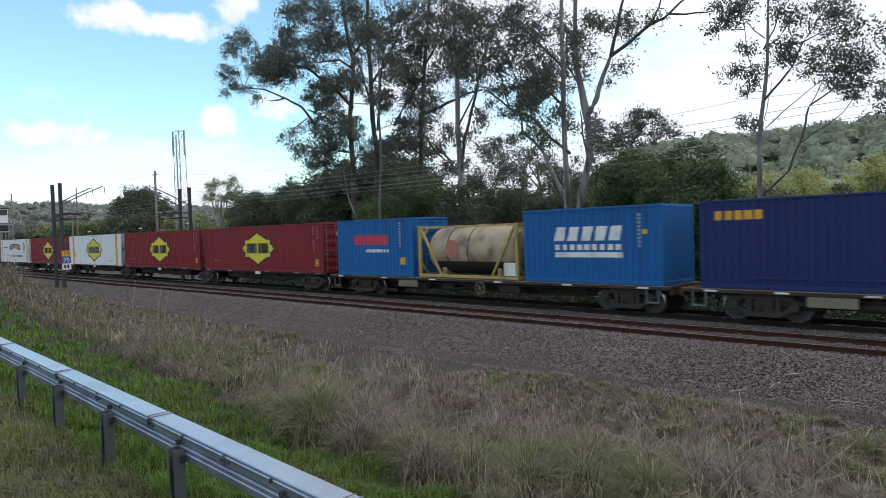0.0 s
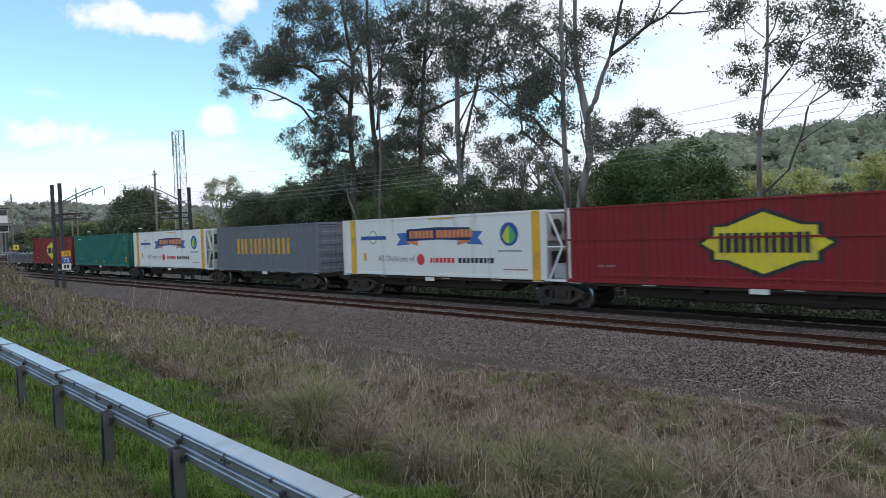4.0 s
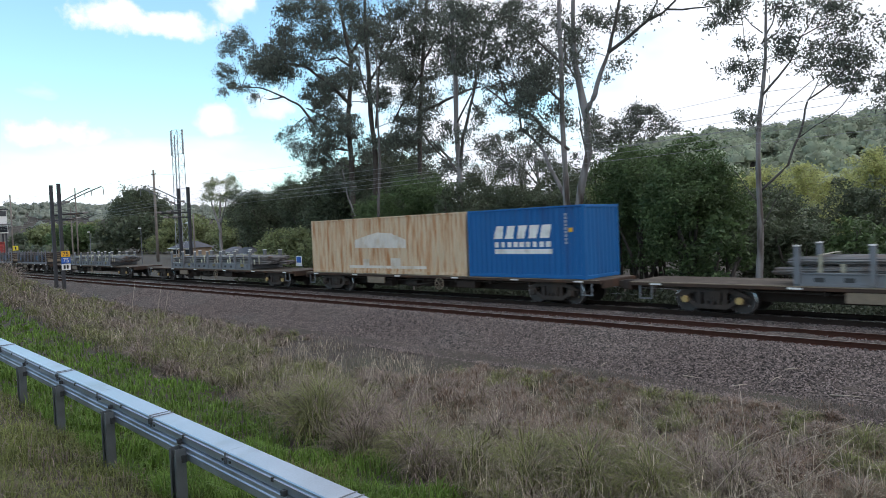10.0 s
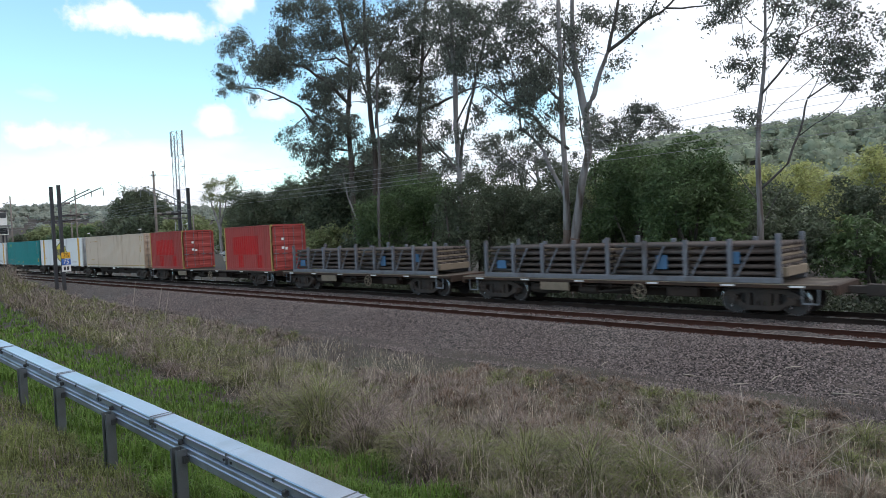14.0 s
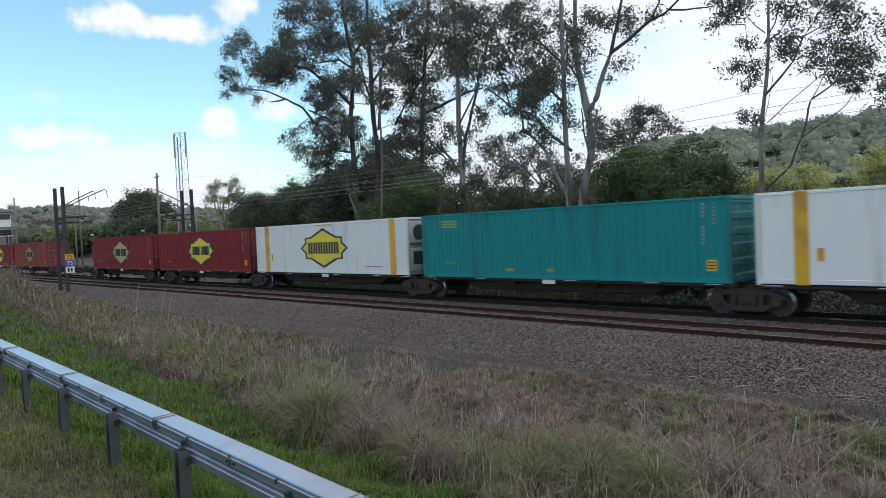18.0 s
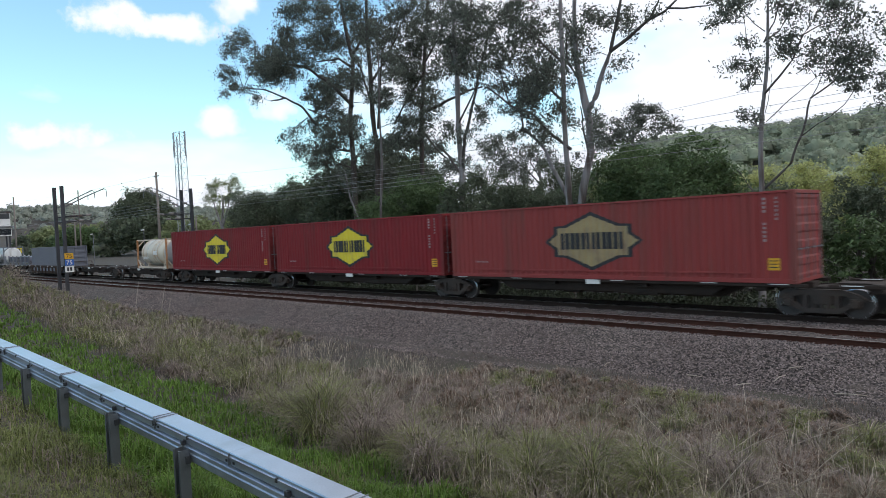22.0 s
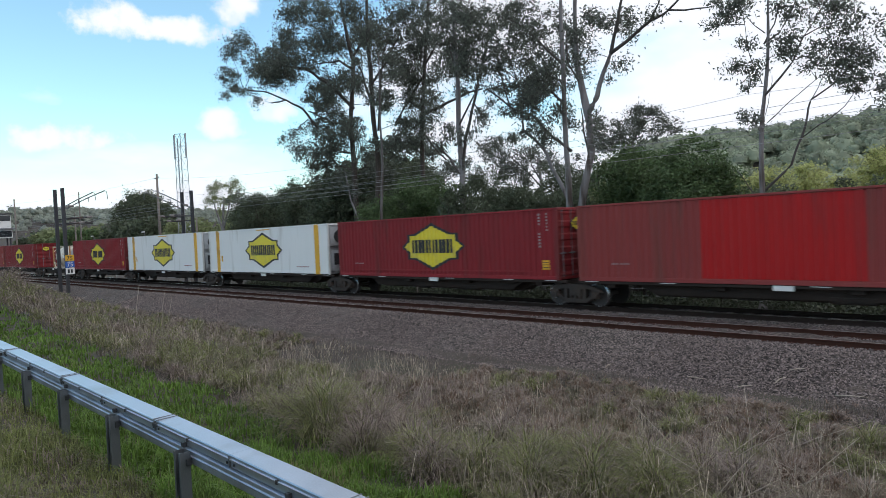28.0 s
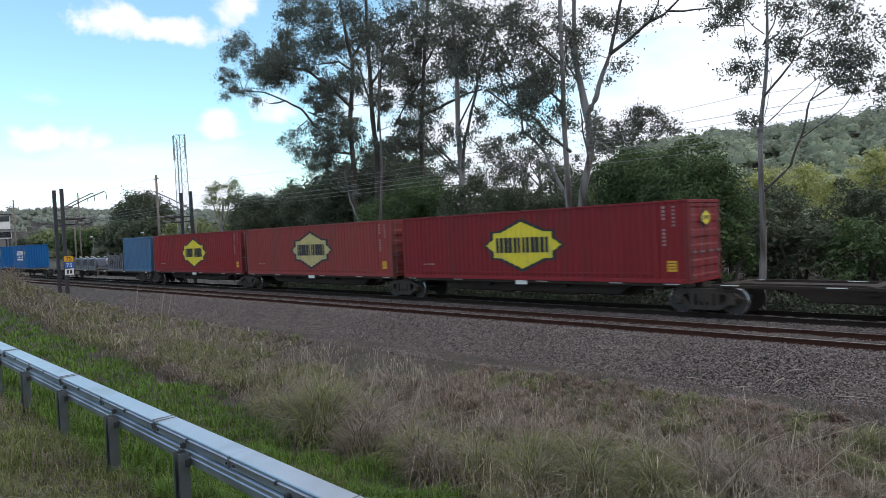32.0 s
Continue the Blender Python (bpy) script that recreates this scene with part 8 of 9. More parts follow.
    blades("far_verge_grass", xa[out], ya[out], rng.uniform(0.2, 0.7, k)[out], np.full(out.sum(), 0.016), M_DRY, rng, "dry verge grass along the line", lean=0.6)


def arching(name, x, y, lift, length, width, heading, rise, mat, rng, label):
    """Long blades that spring from (x, y) along heading, bow over and hang: three tapering lengths each."""
    n = len(x)
    p = np.stack([x, y, ground_z(x, y) - 0.02 + lift], 1)
    e = rise.copy()
    side = np.stack([-np.sin(heading), np.cos(heading), rng.uniform(-0.5, 0.5, n)], 1) * (width / 2)[:, None]
    rows = [p - side, p + side]
    droop = rng.uniform(0.25, 0.75, n)
    for i, w in enumerate((0.9, 0.65, 0.0)):
        a = heading + rng.normal(0, 0.22, n)
        step = length * (0.42, 0.33, 0.25)[i]
        p = p + np.stack([np.cos(a) * np.cos(e), np.sin(a) * np.cos(e), np.sin(e)], 1) * step[:, None]
        e = e - droop * (0.9, 1.25, 1)[i]
        rows += [p - side * w, p + side * w] if w else [p]
    co = np.stack(rows, 1).reshape(-1, 3)
    f = (np.array([(0, 1, 3), (0, 3, 2), (2, 3, 5), (2, 5, 4), (4, 5, 6)])[None] + 7 * np.arange(n)[:, None, None]).reshape(-1, 3)
    me = bpy.data.meshes.new(name)
    quick_mesh(me, co, f)
    me.materials.append(mat)
    return tagged(new(name, me), label, "grass", kind="stuff")


def tussocks():
    """Mounded clumps of long blades that arch outwards from one root, with dark hollows between them."""
    rng = np.random.RandomState(95)
    kinds = {"dry": [], "green": [], "russet": [], "straw": []}
    put = []

    def place(cx, cy, size, kind):
        r = math.hypot(cx - EYE[0], cy - EYE[1])
        put.append((cx, cy, size))
        other = {"dry": "green", "green": "dry", "russet": "dry"}[kind]
        # springing blades of its own tone and of another, hanging dead ones round the mound, bleached ones on top
        kinds[kind].append((cx, cy, size, r, 0.6, False))
        kinds[other].append((cx + rng.uniform(-0.1, 0.1), cy + rng.uniform(-0.1, 0.1), size * 0.92, r, 0.18, False))
        kinds["dry"].append((cx, cy, size, r, 0.3 if kind == "green" else 0.8, True))
        if kind == "green":
            kinds["green"].append((cx, cy, size, r, 0.5, True))
        kinds["straw"].append((cx, cy, size, r, 0.035, True))

    for cx, cy, size, kind in ((-11.7, -15.3, 1.6, "green"), (-12.5, -14.7, 1.55, "green"), (-10.8, -14.7, 1.3, "dry"), (-10.1, -15.5, 1.1, "dry"), (-13.5, -15.0, 0.95, "dry"), (-14.4, -15.0, 0.85, "green"), (-9.6, -14.9, 1.05, "dry"),
                               (-8.8, -15.3, 1.05, "green"), (-8.1, -15.6, 0.95, "dry"), (-7.6, -15.0, 1.05, "green"), (-7.1, -14.2, 1.0, "green"), (-6.6, -14.9, 1.05, "green"), (-6.2, -13.8, 1.1, "green"), (-5.7, -14.5, 1.05, "green"), (-5.3, -13.4, 1.0, "green"),
                               (-4.9, -14.0, 0.95, "green"), (-4.7, -12.8, 0.9, "dry"), (-4.0, -13.2, 0.9, "dry"), (-3.7, -12.1, 0.85, "russet"), (-3.0, -10.1, 0.75, "green"), (-7.4, -9.3, 0.5, "green"), (-6.6, -9.2, 0.5, "green"), (-8.3, -13.6, 0.9, "dry"),
                               (-17.4, -14.0, 1.0, "green"), (-22.3, -13.4, 1.05, "green"), (-24.0, -13.0, 1.1, "green"), (-26.5, -13.2, 1.2, "dry"), (-58, -10.2, 1.9, "dry"), (-62, -9.6, 2.0, "dry"), (-55, -10.6, 1.8, "green"), (-66, -9.2, 2.0, "dry"), (-51, -11.0, 1.6, "dry"), (-60, -10.6, 1.8, "green"), (-64.5, -10.0, 1.9, "dry"), (-47, -11.2, 1.5, "dry")):
        place(cx, cy, size * (1.16 if cx > -16 and cy < -12.5 else 1.0), kind)
    k = tries = 0
    while k < 430 and tries < 40000:
        tries += 1
        az = math.radians(rng.uniform(-81, -3))
        r = math.exp(rng.uniform(math.log(8), math.log(64)))
        cx, cy = EYE[0] + r * math.sin(az), EYE[1] + r * math.cos(az)
        if not (float(np.interp(cx, (-60, -47, -30, -14, -8, 0), (-12.0, -12.6, -13.8, -14.9, -15.7, -16.2))) < cy < -8.6) or (-22 < cx < -13 and cy > -11.2):
            continue
        size = rng.uniform(0.55, 1.0) * float(np.interp(cy, (-16, -13, -11, -8.6), (1.0, 0.9, 0.7, 0.42))) * float(np.interp(cx, (-60, -40, -26, -20), (1.9, 1.6, 1.4, 1.0)))
        if any((cx - a) ** 2 + (cy - b) ** 2 < (0.47 * (size + c)) ** 2 for a, b, c in put):
            continue
        k += 1
        warm = cx > -13 and cy > -13.2
        q = rng.rand()
        place(cx, cy, size, "russet" if warm and q < 0.55 else "green" if q > (0.84 if warm else 0.35 if cx > -9.2 and cy < -12.6 else 0.55) else "dry")
    for kind, mat, lab in (("dry", M_DRY, "arching tussocks of long straw-coloured grass"), ("green", M_TUSSOCK, "arching tussocks of long green grass"),
                           ("russet", M_RUSSET, "low tussocks of russet grass"), ("straw", M_STRAW, "bleached blades on top of the tussocks")):
        xs, ys, zs, ls, ws, hd, up = [], [], [], [], [], [], []
        for cx, cy, size, r, share, hang in kinds[kind]:
            n = max(3, int(np.interp(r, (8, 16, 30, 64), (640, 390, 150, 62)) * share * (0.45 + 0.55 * size)))
            a, q = rng.rand(n) * 6.283, rng.rand(n) ** 0.55
            wide = (0.46 if hang else 0.24) * size * q
            xs.append(cx + np.cos(a) * wide), ys.append(cy + np.sin(a) * wide)
            zs.append(0.55 * size * (1 - 0.8 * q * q) * rng.uniform(0.7, 1.08, n) if hang else np.zeros(n))
            ls.append(size * (rng.uniform(0.22, 0.55, n) if hang else rng.uniform(0.4, 1.0, n)))
            ws.append((0.0024 + 0.0005 * r) * rng.uniform(0.6, 1.3, n))
            hd.append(a + rng.normal(0, 0.6, n))
            up.append(0.75 - 1.3 * q + rng.normal(0, 0.35, n) if hang else np.clip(1.45 - 0.7 * q + rng.normal(0, 0.16, n), 0.3, 1.6))
        arching(kind + "_tussocks", *[np.concatenate(v) for v in (xs, ys, zs, ls, ws, hd, up)], mat, rng, lab)


def straw():
    """Single long bleached stalks that lean every way above the rest."""
    rng = np.random.RandomState(97)
    n = 46000
    az = np.radians(rng.uniform(-81, -3, n))
    r = np.exp(rng.uniform(math.log(7.5), math.log(60), n))
    x, y = EYE[0] + r * np.sin(az), EYE[1] + r * np.cos(az)
    t1 = lumps(x, y, 1.3, 1.3, 15)
    edge = np.interp(x, (-60, -47, -30, -14, -8, 0), (-12.0, -12.6, -13.8, -14.9, -15.7, -16.2))
    m = (y > edge) & (y < -8.8) & (x < 3) & (rng.rand(n) < np.interp(t1, (0.25, 0.7), (0.15, 1.0)))
    h = rng.uniform(0.35, 1.05, n) * np.interp(y, (-15, -11, -9.2), (1.0, 0.8, 0.4)) * np.interp(x, (-50, -26, -20), (1.5, 1.3, 1.0))
    blades("bleached_straw", x[m], y[m], h[m], (0.0028 + 0.00055 * r[m]) * rng.uniform(0.6, 1.2, m.sum()), M_STRAW, rng, "long bleached straw stalks in the verge grass", lean=0.8, curl=0.5)


grasses()
tussocks()
straw()
# ---- overhead line: masts, arms, wires ----
M_MAST = material("dark_grey_mast_steel", (0.045, 0.047, 0.055), 0.65, 0.2, vary=0.15, scale=1.5, fine=30, bump=0.1, stain=(0.09, 0.065, 0.05), stain_amount=0.4, streak=True)
M_TOWER = material("pale_galvanised_lattice", (0.38, 0.40, 0.42), 0.55, 0.2, vary=0.1, scale=1.0, fine=20, bump=0.05)
M_POLE = material("weathered_timber_pole", (0.20, 0.175, 0.155), 0.85, vary=0.15, scale=1.5, fine=30, bump=0.25, streak=True)
M_WIRE = material("dull_wire", (0.30, 0.30, 0.31), 0.5, 0.4, vary=0.05, scale=5, fine=30, bump=0)
M_PORCELAIN = material("grey_insulator", (0.22, 0.2, 0.19), 0.35, vary=0.1, scale=5, fine=30, bump=0)
M_ROOF = material("grey_tiled_roof", (0.085, 0.09, 0.11), 0.75, vary=0.15, scale=1.0, fine=8, bump=0.3)
M_BRICKWALL = material("tan_brick_wall", (0.34, 0.25, 0.17), 0.85, vary=0.2, scale=1.0, fine=6, bump=0.3)
M_WINDOW = material("dark_window_glass", (0.03, 0.035, 0.04), 0.12, vary=0.05, scale=1, fine=5, bump=0)
M_SIGNBLUE = material("blue_sign_face", (0.03, 0.12, 0.45), 0.5, vary=0.05, scale=4, fine=30, bump=0)
M_CANE = material("pale_dry_cane", (0.42, 0.36, 0.29), 0.8, vary=0.15, scale=4, fine=30, bump=0.1, random_shift=0.3, island=True)


def mast(x, y, top, plates=False, arm=1):
    """A pair of back-to-back channels with battens; its cantilever arm reaches over the tracks."""
    g = min(-0.35, float(ground_z(x, y)))
    m = thing("overhead_line_mast", "dark steel overhead line mast with three coloured speed plates" if plates else "dark steel overhead line mast with cantilever arm", "mast", "overhead line masts")
    m.matrix_basis = pose(x, y, 0)
    for s in (-1, 1):
        part("channel", boxes((s * 0.09 - 0.025, s * 0.09 + 0.025, -0.125, 0.125, g - 0.2, top), (s * 0.035 - 0.035, s * 0.035 + 0.035, -0.125, -0.1, g - 0.2, top), (s * 0.035 - 0.035, s * 0.035 + 0.035, 0.1, 0.125, g - 0.2, top)), M_MAST, m)
    part("base_plate", boxes((-0.35, 0.35, -0.35, 0.35, g - 0.06, g + 0.16)), M_SLEEPER, m)
    d, reach = arm, 3.35 if arm < 0 else 3.0
    if plates:
        reach = 3.3
    zt = 8.08
    part("upper_arm", tube([(0, 0.2 * d, 6.55), (0, reach * 0.55 * d, 7.4), (0, reach * d, zt)], 0.05, 8), M_GALV, m)
    part("drop_bracket", join(tube([(0, reach * d, zt), (0, (reach + 0.16) * d, zt - 0.1), (0, (reach + 0.2) * d, zt - 0.7)], 0.03, 6), tube([(0, reach * 0.6 * d, 7.42), (0, reach * 0.6 * d, 7.1)], 0.03, 6)), M_GALV, m)
    for z, lr in ((5.75, 1.9), (5.3, 1.3)):
        part("lower_arm", tube([(0, 0.12 * d, z), (0, lr * d, z + 0.05)], 0.055, 8), M_MAST, m)
    part("registration_arm", tube([(0, 1.7 * d, 5.3), (0, 2.9 * d, 5.72)], 0.02, 6), M_MAST, m)
    part("tie_rod", tube([(0, 0.15 * d, 6.1), (0, 1.8 * d, 5.82)], 0.02, 6), M_MAST, m)
    for yy, z in ((1.95, 5.82), (1.35, 5.36), (0.6, 6.75)):
        part("insulator", tube([(0, (yy - 0.2) * d, z), (0, (yy + 0.2) * d, z + 0.04)], 0.085, 10), M_PORCELAIN, m)
    if plates:
        for z0, z1, mt in ((2.2, 2.68, M_AMBER), (1.66, 2.16, M_SIGNBLUE), (1.1, 1.62, M_WHITEMARK)):
            pl = part("plate", boxes((0.14, 0.16, -0.14, 0.54, z0, z1)), mt, m, "small coloured plate")
            if mt is not M_WHITEMARK:
                part("numerals", lettering("75", 0.42, z1 - z0 - 0.16), M_BLACKPAINT if mt is M_AMBER else M_WHITEMARK, pl, at=pose(0.164, -0.01, z0 + 0.08, 90, 0, 90))
                continue
            for k in range(2):
                part("plate_mark", boxes((0.1605, 0.167, 0.0 + 0.23 * k, 0.15 + 0.23 * k, z0 + 0.11, z1 - 0.11)), M_BLACKPAINT, pl)
    return m


mast(-63.5, -6.2, 8.28)
mast(-61.4, -6.2, 8.26, plates=True)
mast(-63.14, 4.6, 8.13, arm=-1)
mast(-61.04, 4.6, 8.13, arm=-1)


def wire(points, r, name="overhead_wire", label="thin dark overhead wire", sag=0.0):
    pts = []
    for a, b in zip(points, points[1:]):
        for k in range(12):
            s = k / 12
            p = Vector(a).lerp(Vector(b), s)
            p.z -= sag * 4 * s * (1 - s)
            pts.append(tuple(p))
    pts.append(points[-1])
    return tagged(new(name, mesh_of(name, *tube(pts, r, 5), M_WIRE)), label, "wire", "overhead wires")


SPAN = [-420, -360, -300, -240, -180, -120, -62, -2, 58, 118]
for y, z, r, sag in ((0, 5.68, 0.008, 0.08), (0, 6.5, 0.005, 0.7), (-3.7, 5.72, 0.006, 0.06), (5.3, 7.78, 0.010, 0.42), (5.9, 7.58, 0.009, 0.45), (5.3, 7.08, 0.010, 0.42), (5.9, 6.9, 0.009, 0.45)):
    wire([(x, y, z) for x in SPAN], r, sag=sag)
wire([(-131.6, 30, 16.1), (-70, 34, 13.5), (-20, 30, 12.6), (40, 26, 12.4)], 0.014, sag=0.8)
wire([(-131.6, 30, 16.2), (-230, 20, 16.5), (-330, 12, 17.0)], 0.016, sag=1.0)


def timber_pole(x, y, top, label="weathered timber power pole with crossarm", r=0.2, arm=True):
    g = float(ground_z(x, y))
    p = thing("power_pole", label, "pole", "power poles")
    p.matrix_basis = pose(x, y, 0)
    part("pole", tube([(0, 0, g - 0.3), (0, 0, top * 0.5), (0, 0, top)], [r, r * 0.85, r * 0.65], 10), M_POLE, p, smooth=True)
    if arm:
        part("crossarm", boxes((-1.1, 1.1, -0.07, 0.07, top - 0.9, top - 0.75)), M_POLE, p)
        for k in (-0.9, 0.9, 0.35):
            part("insulator", tube([(k, 0, top - 0.75), (k, 0, top - 0.55)], [0.06, 0.04], 8), M_PORCELAIN, p)
    return p


timber_pole(-131.6, 30, 16.9, r=0.3)
timber_pole(-108.5, 9, 11.5, "slim steel pole beside the line", r=0.12, arm=False)
timber_pole(-98, 22, 7.0, "short pale timber post behind the line", r=0.16, arm=False)


def lattice_tower(x, y, top):
    t = thing("telecom_tower", "pale lattice telecom tower with panel antennas", "tower")
    t.matrix_basis = pose(x, y, 0, 0, 0, 20)
    g = float(ground_z(x, y))
    h = 1.0
    legs = [(-h, -h), (h, -h), (h, h), (-h, h)]
    for lx, ly in legs:
        part("leg", tube([(lx, ly, g), (lx * 0.8, ly * 0.8, top)], 0.075, 6), M_TOWER, t)
    n = 11
    for k in range(n):
        z0, z1 = g + (top - g) * k / n, g + (top - g) * (k + 1) / n
        s0, s1 = 1 - 0.2 * k / n, 1 - 0.2 * (k + 1) / n
        br = []
        for i in range(4):
            a, b = legs[i], legs[(i + 1) % 4]
            br += [beam((a[0] * s0, a[1] * s0, z0), (b[0] * s1, b[1] * s1, z1), 0.05), beam((a[0] * s1, a[1] * s1, z1), (b[0] * s1, b[1] * s1, z1), 0.05)]
        for b_ in br:
            part("brace", b_, M_TOWER, t)
    for k, dz in ((-1.25, -0.2), (1.05, 0.25)):
        lx, ly = k * 0.69, k * 0.72
        for e in (-0.16, 0.16):
            part("antenna_panel", boxes((lx - e * 0.72 - 0.15, lx - e * 0.72 + 0.15, ly + e * 0.69 - 0.12, ly + e * 0.69 + 0.12, top - 5.2 + dz, top + dz)), M_MAST if k < 0 and e > 0 else M_UNIT, t)
        part("antenna_bracket", join(beam((lx * 0.6, ly * 0.6, top - 0.6), (lx, ly, top - 0.6), 0.06), beam((lx * 0.6, ly * 0.6, top - 3.4), (lx, ly, top - 3.4), 0.06)), M_TOWER, t)
    part("cable_ladder", boxes((-0.15, 0.15, -0.85, -0.78, g, top - 1)), M_TOWER, t)
    return t


lattice_tower(-142.7, 40, 26.8)


def cottage(x, y, w, d, h, rz, label, wall, roof):
    g = float(ground_z(x, y))
    c = thing("house", label, "house", "houses behind the line")
    c.matrix_basis = pose(x, y, g, 0, 0, rz)
    part("wall", boxes((-w / 2, w / 2, -d / 2, d / 2, -0.2, h)), wall, c)
    e = 0.45
    v = [(-w / 2 - e, -d / 2 - e, h - 0.05), (w / 2 + e, -d / 2 - e, h - 0.05), (w / 2 + e, d / 2 + e, h - 0.05), (-w / 2 - e, d / 2 + e, h - 0.05), (-w / 2 + d * 0.35, 0, h + d * 0.28), (w / 2 - d * 0.35, 0, h + d * 0.28)]
    part("roof", (v, [(0, 1, 5, 4), (1, 2, 5), (2, 3, 4, 5), (3, 0, 4), (3, 2, 1, 0)]), roof, c)
    part("gutter", boxes((-w / 2 - e, w / 2 + e, -d / 2 - e - 0.09, -d / 2 - e - 0.004, h - 0.16, h - 0.04)), M_WHITEMARK, c)
    for k in (-0.28, 0.28):
        wn = part("window", boxes((k * w - 0.8, k * w + 0.8, -d / 2 - 0.04, -d / 2 + 0.05, 0.9, min(h - 0.4, 2.0))), M_WINDOW, c)
        part("window_frame", join(boxes((k * w - 0.88, k * w + 0.88, -d / 2 - 0.07, -d / 2 - 0.045, 0.82, 0.9)), boxes((k * w - 0.88, k * w + 0.88, -d / 2 - 0.07, -d / 2 - 0.045, min(h - 0.4, 2.0), min(h - 0.32, 2.08)))), M_WHITEMARK, wn)
    part("door", boxes((-0.45, 0.45, -d / 2 - 0.035, -d / 2 + 0.05, 0.02, min(h - 0.2, 2.05))), M_POLE, c)
    return c


cottage(-143, 42, 7.5, 5, 2.3, 12, "tan brick house with grey tiled roof", M_BRICKWALL, M_ROOF)
cottage(-93, 28, 3.8, 3, 1.7, 8, "small white cottage with grey roof", M_WHITE, M_ROOF)
cottage(-112, 36, 4, 3, 1.6, -6, "low pale house with grey roof", M_CREAM, M_ROOF)
cottage(-14, 72, 14, 8, 5.0, 10, "pale house on the rise behind trees", M_CREAM, M_ROOF)


def signal_hut(x, y):
    g = float(ground_z(x, y))
    s = thing("signal_cabin", "grey and white railway signal cabin on legs", "signal cabin")
    s.matrix_basis = pose(x, y, g + 1.6)
    for lx in (-1.3, 1.3):
        for ly in (-1.2, 1.2):
            part("leg", boxes((lx - 0.12, lx + 0.12, ly - 0.12, ly + 0.12, -1.8, 5.0)), M_MAST, s)
    part("lower_room", boxes((-1.6, 1.6, -1.5, 1.5, 5.0, 6.6)), M_WHITE, s)
    part("walkway", boxes((-2.1, 2.1, -2.0, 2.0, 6.6, 6.8)), M_GALV, s)
    part("upper_room", boxes((-1.5, 1.5, -1.4, 1.4, 6.8, 9.4)), M_WHITE, s)
    part("window_band", boxes((-1.3, 1.3, -1.44, -1.41, 7.6, 8.8)), M_WINDOW, s)
    part("window_band", boxes((1.505, 1.54, -1.3, 1.3, 8.2, 9.2)), M_WINDOW, s)
    part("window_band", boxes((1.605, 1.64, -1.4, 1.4, 5.2, 6.3)), M_WINDOW, s)
    part("roof", boxes((-1.8, 1.8, -1.7, 1.7, 9.4, 9.6)), M_MAST, s)
    part("railing", join(beam((-2.05, -1.95, 7.7), (2.05, -1.95, 7.7), 0.05), *[beam((xx, -1.95, 6.8), (xx, -1.95, 7.7), 0.05) for xx in (-2.05, -1.0, 0, 1.0, 2.05)]), M_GALV, s)
    return s


signal_hut(-148, 6.9)


def lamp_post(x, y, h, face=-1):
    g = float(ground_z(x, y))
    p = thing("street_lamp", "slim grey street lamp post", "street lamp", "street lamps behind the line")
    p.matrix_basis = pose(x, y, g)
    part("post", tube([(0, 0, -0.2), (0, 0, h)], [0.07, 0.045], 8), M_GALV, p)
    part("arm", tube([(0, 0, h), (0.35, face * 0.25, h + 0.12), (0.8, face * 0.5, h + 0.12)], 0.03, 6), M_GALV, p)
    part("lantern", boxes((0.6, 1.2, face * 0.5 - 0.14, face * 0.5 + 0.14, h + 0.06, h + 0.2)), M_WHITEMARK, p)


for lx, ly in ((-97.5, 14), (-119, 14), (-72, 9.5)):
    lamp_post(lx, ly, 5.9)

sg = thing("small_sign", "small blue and white sign on a post", "sign", at=pose(-51.2, 10, 0))
part("post", tube([(0, 0, -1.1), (0, 0, 1.4)], 0.04, 8), M_GALV, sg)
part("sign_panel", boxes((-0.45, 0.45, -0.06, -0.045, 0.45, 1.36)), M_WHITEMARK, sg)
part("sign_field", boxes((-0.36, 0.36, -0.068, -0.0605, 0.75, 1.28)), M_SIGNBLUE, sg)

yd = thing("warning_sign", "yellow diamond warning sign on a slim post beside the line", "sign", at=pose(-133.4, 6.5, 0))
part("post", tube([(0, 0, -0.9), (0, 0, 3.6)], 0.06, 8), M_GALV, yd)
part("sign_panel", boxes((0.07, 0.1, -0.42, 0.42, 2.5, 3.3)), M_YELLOW, yd)
part("sign_bar", boxes((0.1005, 0.106, -0.1, 0.1, 2.65, 3.15)), M_BLACKPAINT, yd)
timber_pole(-135, 6.5, 12.2, "slim grey pole with a short arm beside the cabin", r=0.16, arm=False)
timber_pole(-111, 9, 8.6, "slim grey pole among trees", r=0.13, arm=False)

# ---- fence of slim posts along the far side of the line ----
fence = tagged(new("wire_fence"), "low wire fence with slim grey posts behind the line", "fence")
for k in range(34):
    x = -120 + 3.2 * k
    g = float(ground_z(x, 7.6))
    part("post", boxes((x - 0.04, x + 0.04, 7.56, 7.64, g - 0.2, g + 1.2)), M_POLE, fence)
for z in (0.45, 0.8, 1.12):
    part("strand", tube([(-120, 7.6, float(ground_z(-120, 7.6)) + z), (-14.4, 7.6, float(ground_z(-14.4, 7.6)) + z)], 0.012, 5), M_WIRE, fence)


# ---- fallen sticks on the ballast and canes in the grass ----
def stick(points, r, name, label, mat):
    return tagged(new(name, mesh_of(name, *tube(points, [r * (1 - 0.6 * i / (len(points) - 1)) for i in range(len(points))], 6), mat, True)), label, "stick", "fallen sticks and canes")


def bed_z(y):
    return float(np.interp(y, BED_Y, BED_Z)) + 0.03


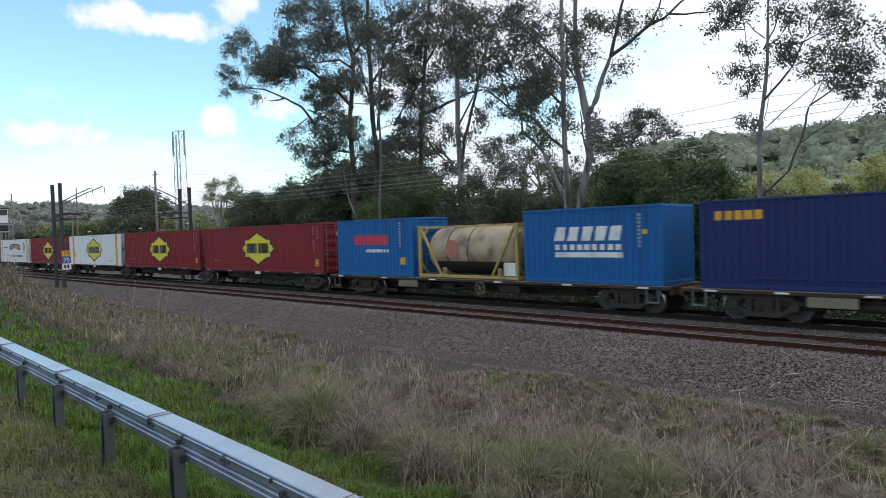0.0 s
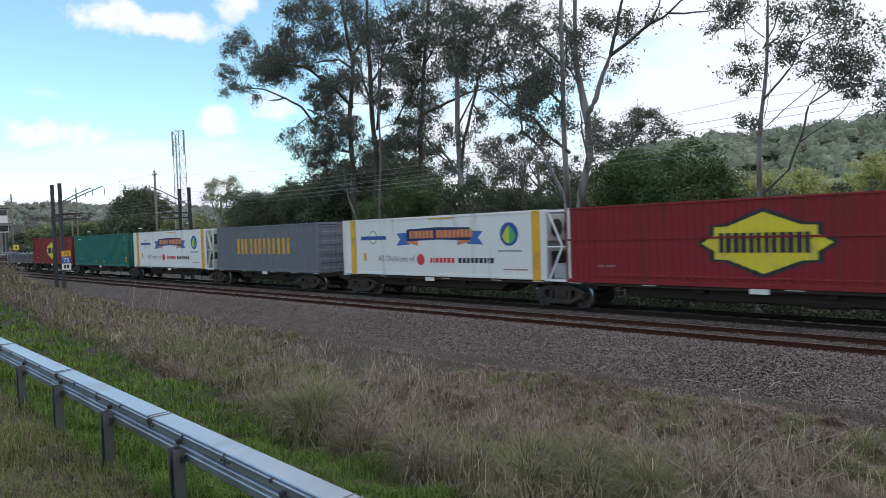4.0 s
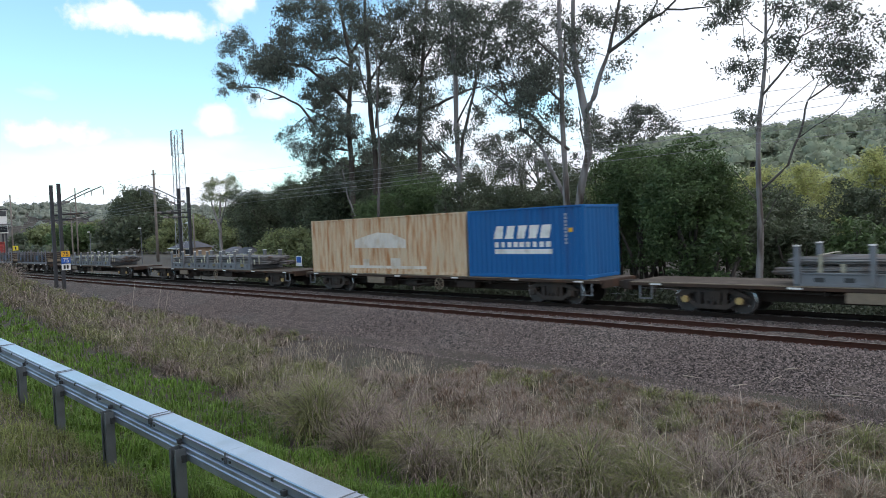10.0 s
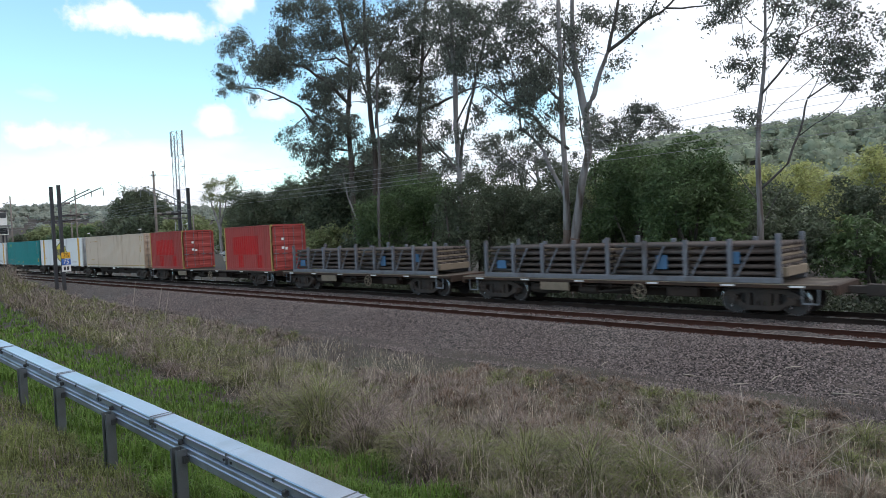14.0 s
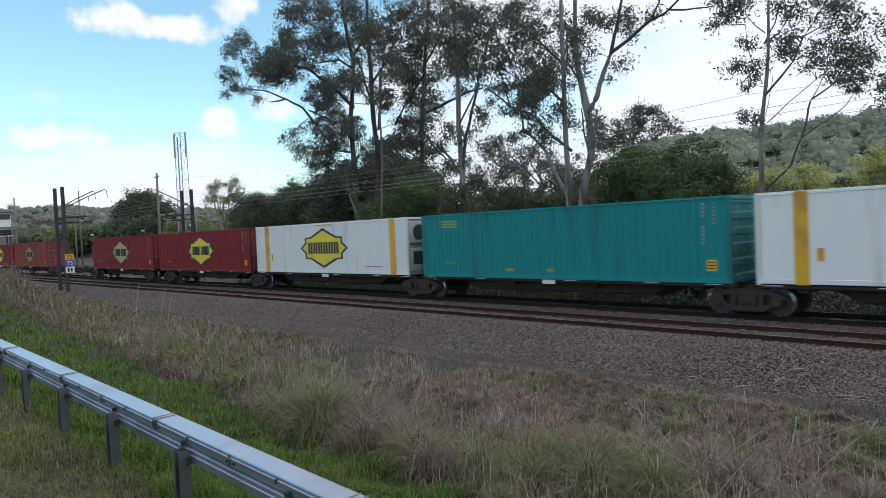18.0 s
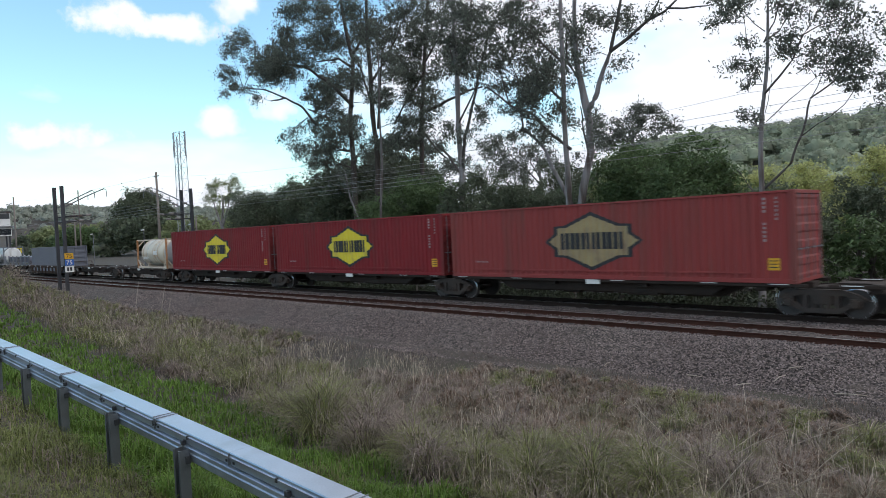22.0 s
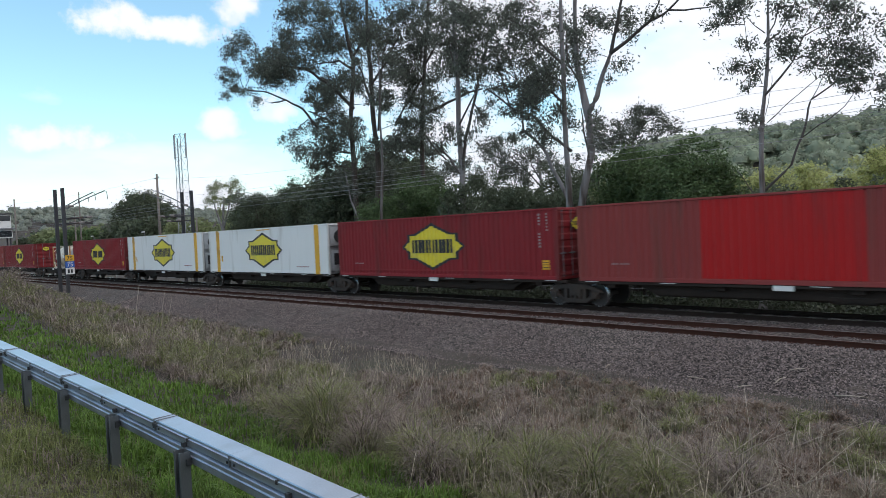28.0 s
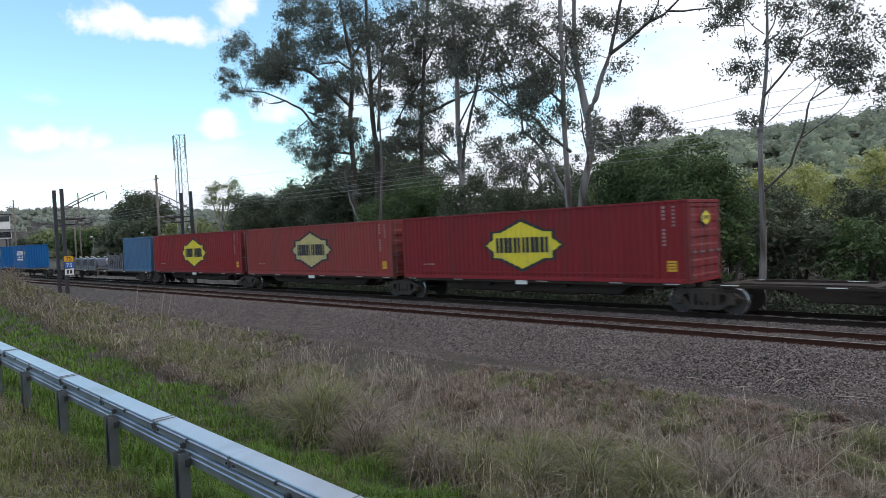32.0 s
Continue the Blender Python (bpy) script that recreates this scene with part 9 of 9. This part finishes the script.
for (x0, y0), (x1, y1), h in (((-5.6, -7.0), (-5.3, -6.6), 0.16), ((-5.5, -6.3), (-5.0, -6.1), 0.05), ((-7.6, -7.2), (-6.9, -7.25), 0.04), ((-9.9, -7.3), (-9.75, -7.0), 0.14), ((-4.3, -7.2), (-3.3, -7.1), 0.04), ((-6.3, -7.4), (-5.8, -7.2), 0.06)):
    x1, y1, h = x0 + (x1 - x0) * 0.6, y0 + (y1 - y0) * 0.6, h * 0.4
    stick([(x0, y0, bed_z(y0)), ((x0 + x1) / 2, (y0 + y1) / 2, bed_z((y0 + y1) / 2) + h), (x1, y1, bed_z(y1) + h * 0.8)], 0.013, "fallen_stick", "bleached fallen stick on the ballast", M_CANE)
rc = random.Random(14)
for k in range(16):
    x, y = rc.uniform(-5.2, -1.6), rc.uniform(-14.2, -11.0)
    g = float(ground_z(x, y))
    L, a, e = rc.uniform(0.9, 2.0), rc.uniform(0, 6.28), rc.uniform(0.35, 1.25)
    d = Vector((math.cos(a) * math.cos(e), math.sin(a) * math.cos(e) * 0.5, math.sin(e)))
    p0 = Vector((x, y, g))
    stick([tuple(p0), tuple(p0 + d * L * 0.5 + Vector((0, 0, 0.05))), tuple(p0 + d * L)], 0.007, "dry_cane", "long pale dry cane leaning in the grass", M_CANE)
for x, y, L in ((-11.6, -14.2, 1.5), (-10.4, -14.0, 1.3), (-33, -11.2, 2.3), (-31.5, -10.6, 2.0), (-29.8, -11.0, 1.9), (-14.5, -14.0, 1.3)):
    g = float(ground_z(x, y))
    stick([(x, y, g), (x + 0.1, y, g + L * 0.5), (x + 0.35, y + 0.1, g + L)], 0.012, "dry_cane", "tall dry seed stalk standing in the grass", M_CANE)


# ---- what moves: the train runs at 19.2 m/s and gathers speed slowly ----
def run(t):
    return 19.197 * t + 0.01988 * t * t


def motions():
    for ob, u, z in TRAIN:
        turn = round(math.degrees(ob.matrix_basis.to_euler().z))
        walk(ob, [(t, pose(u + run(t), 0, z, 0, 0, turn)) for t in (0, 4, 8, 12, 16, 20, 24, 28, 32)])
    # the wheels roll without slip; all that turn alike share one set of keys
    for k, turning in TURNING.items():
        first = turning[0]
        walk(first, [(i / FPS, pose(k * 0.915, 0, 0.46, 0, math.degrees(run(i / FPS) / 0.46) % 360, 0)) for i in range(32 * FPS + 1)])
        for ob in turning[1:]:
            ob.rotation_mode = "QUATERNION"
            ob.animation_data_create().action = first.animation_data.action
            ob.animation_data.action_slot = first.animation_data.action_slot


motions()
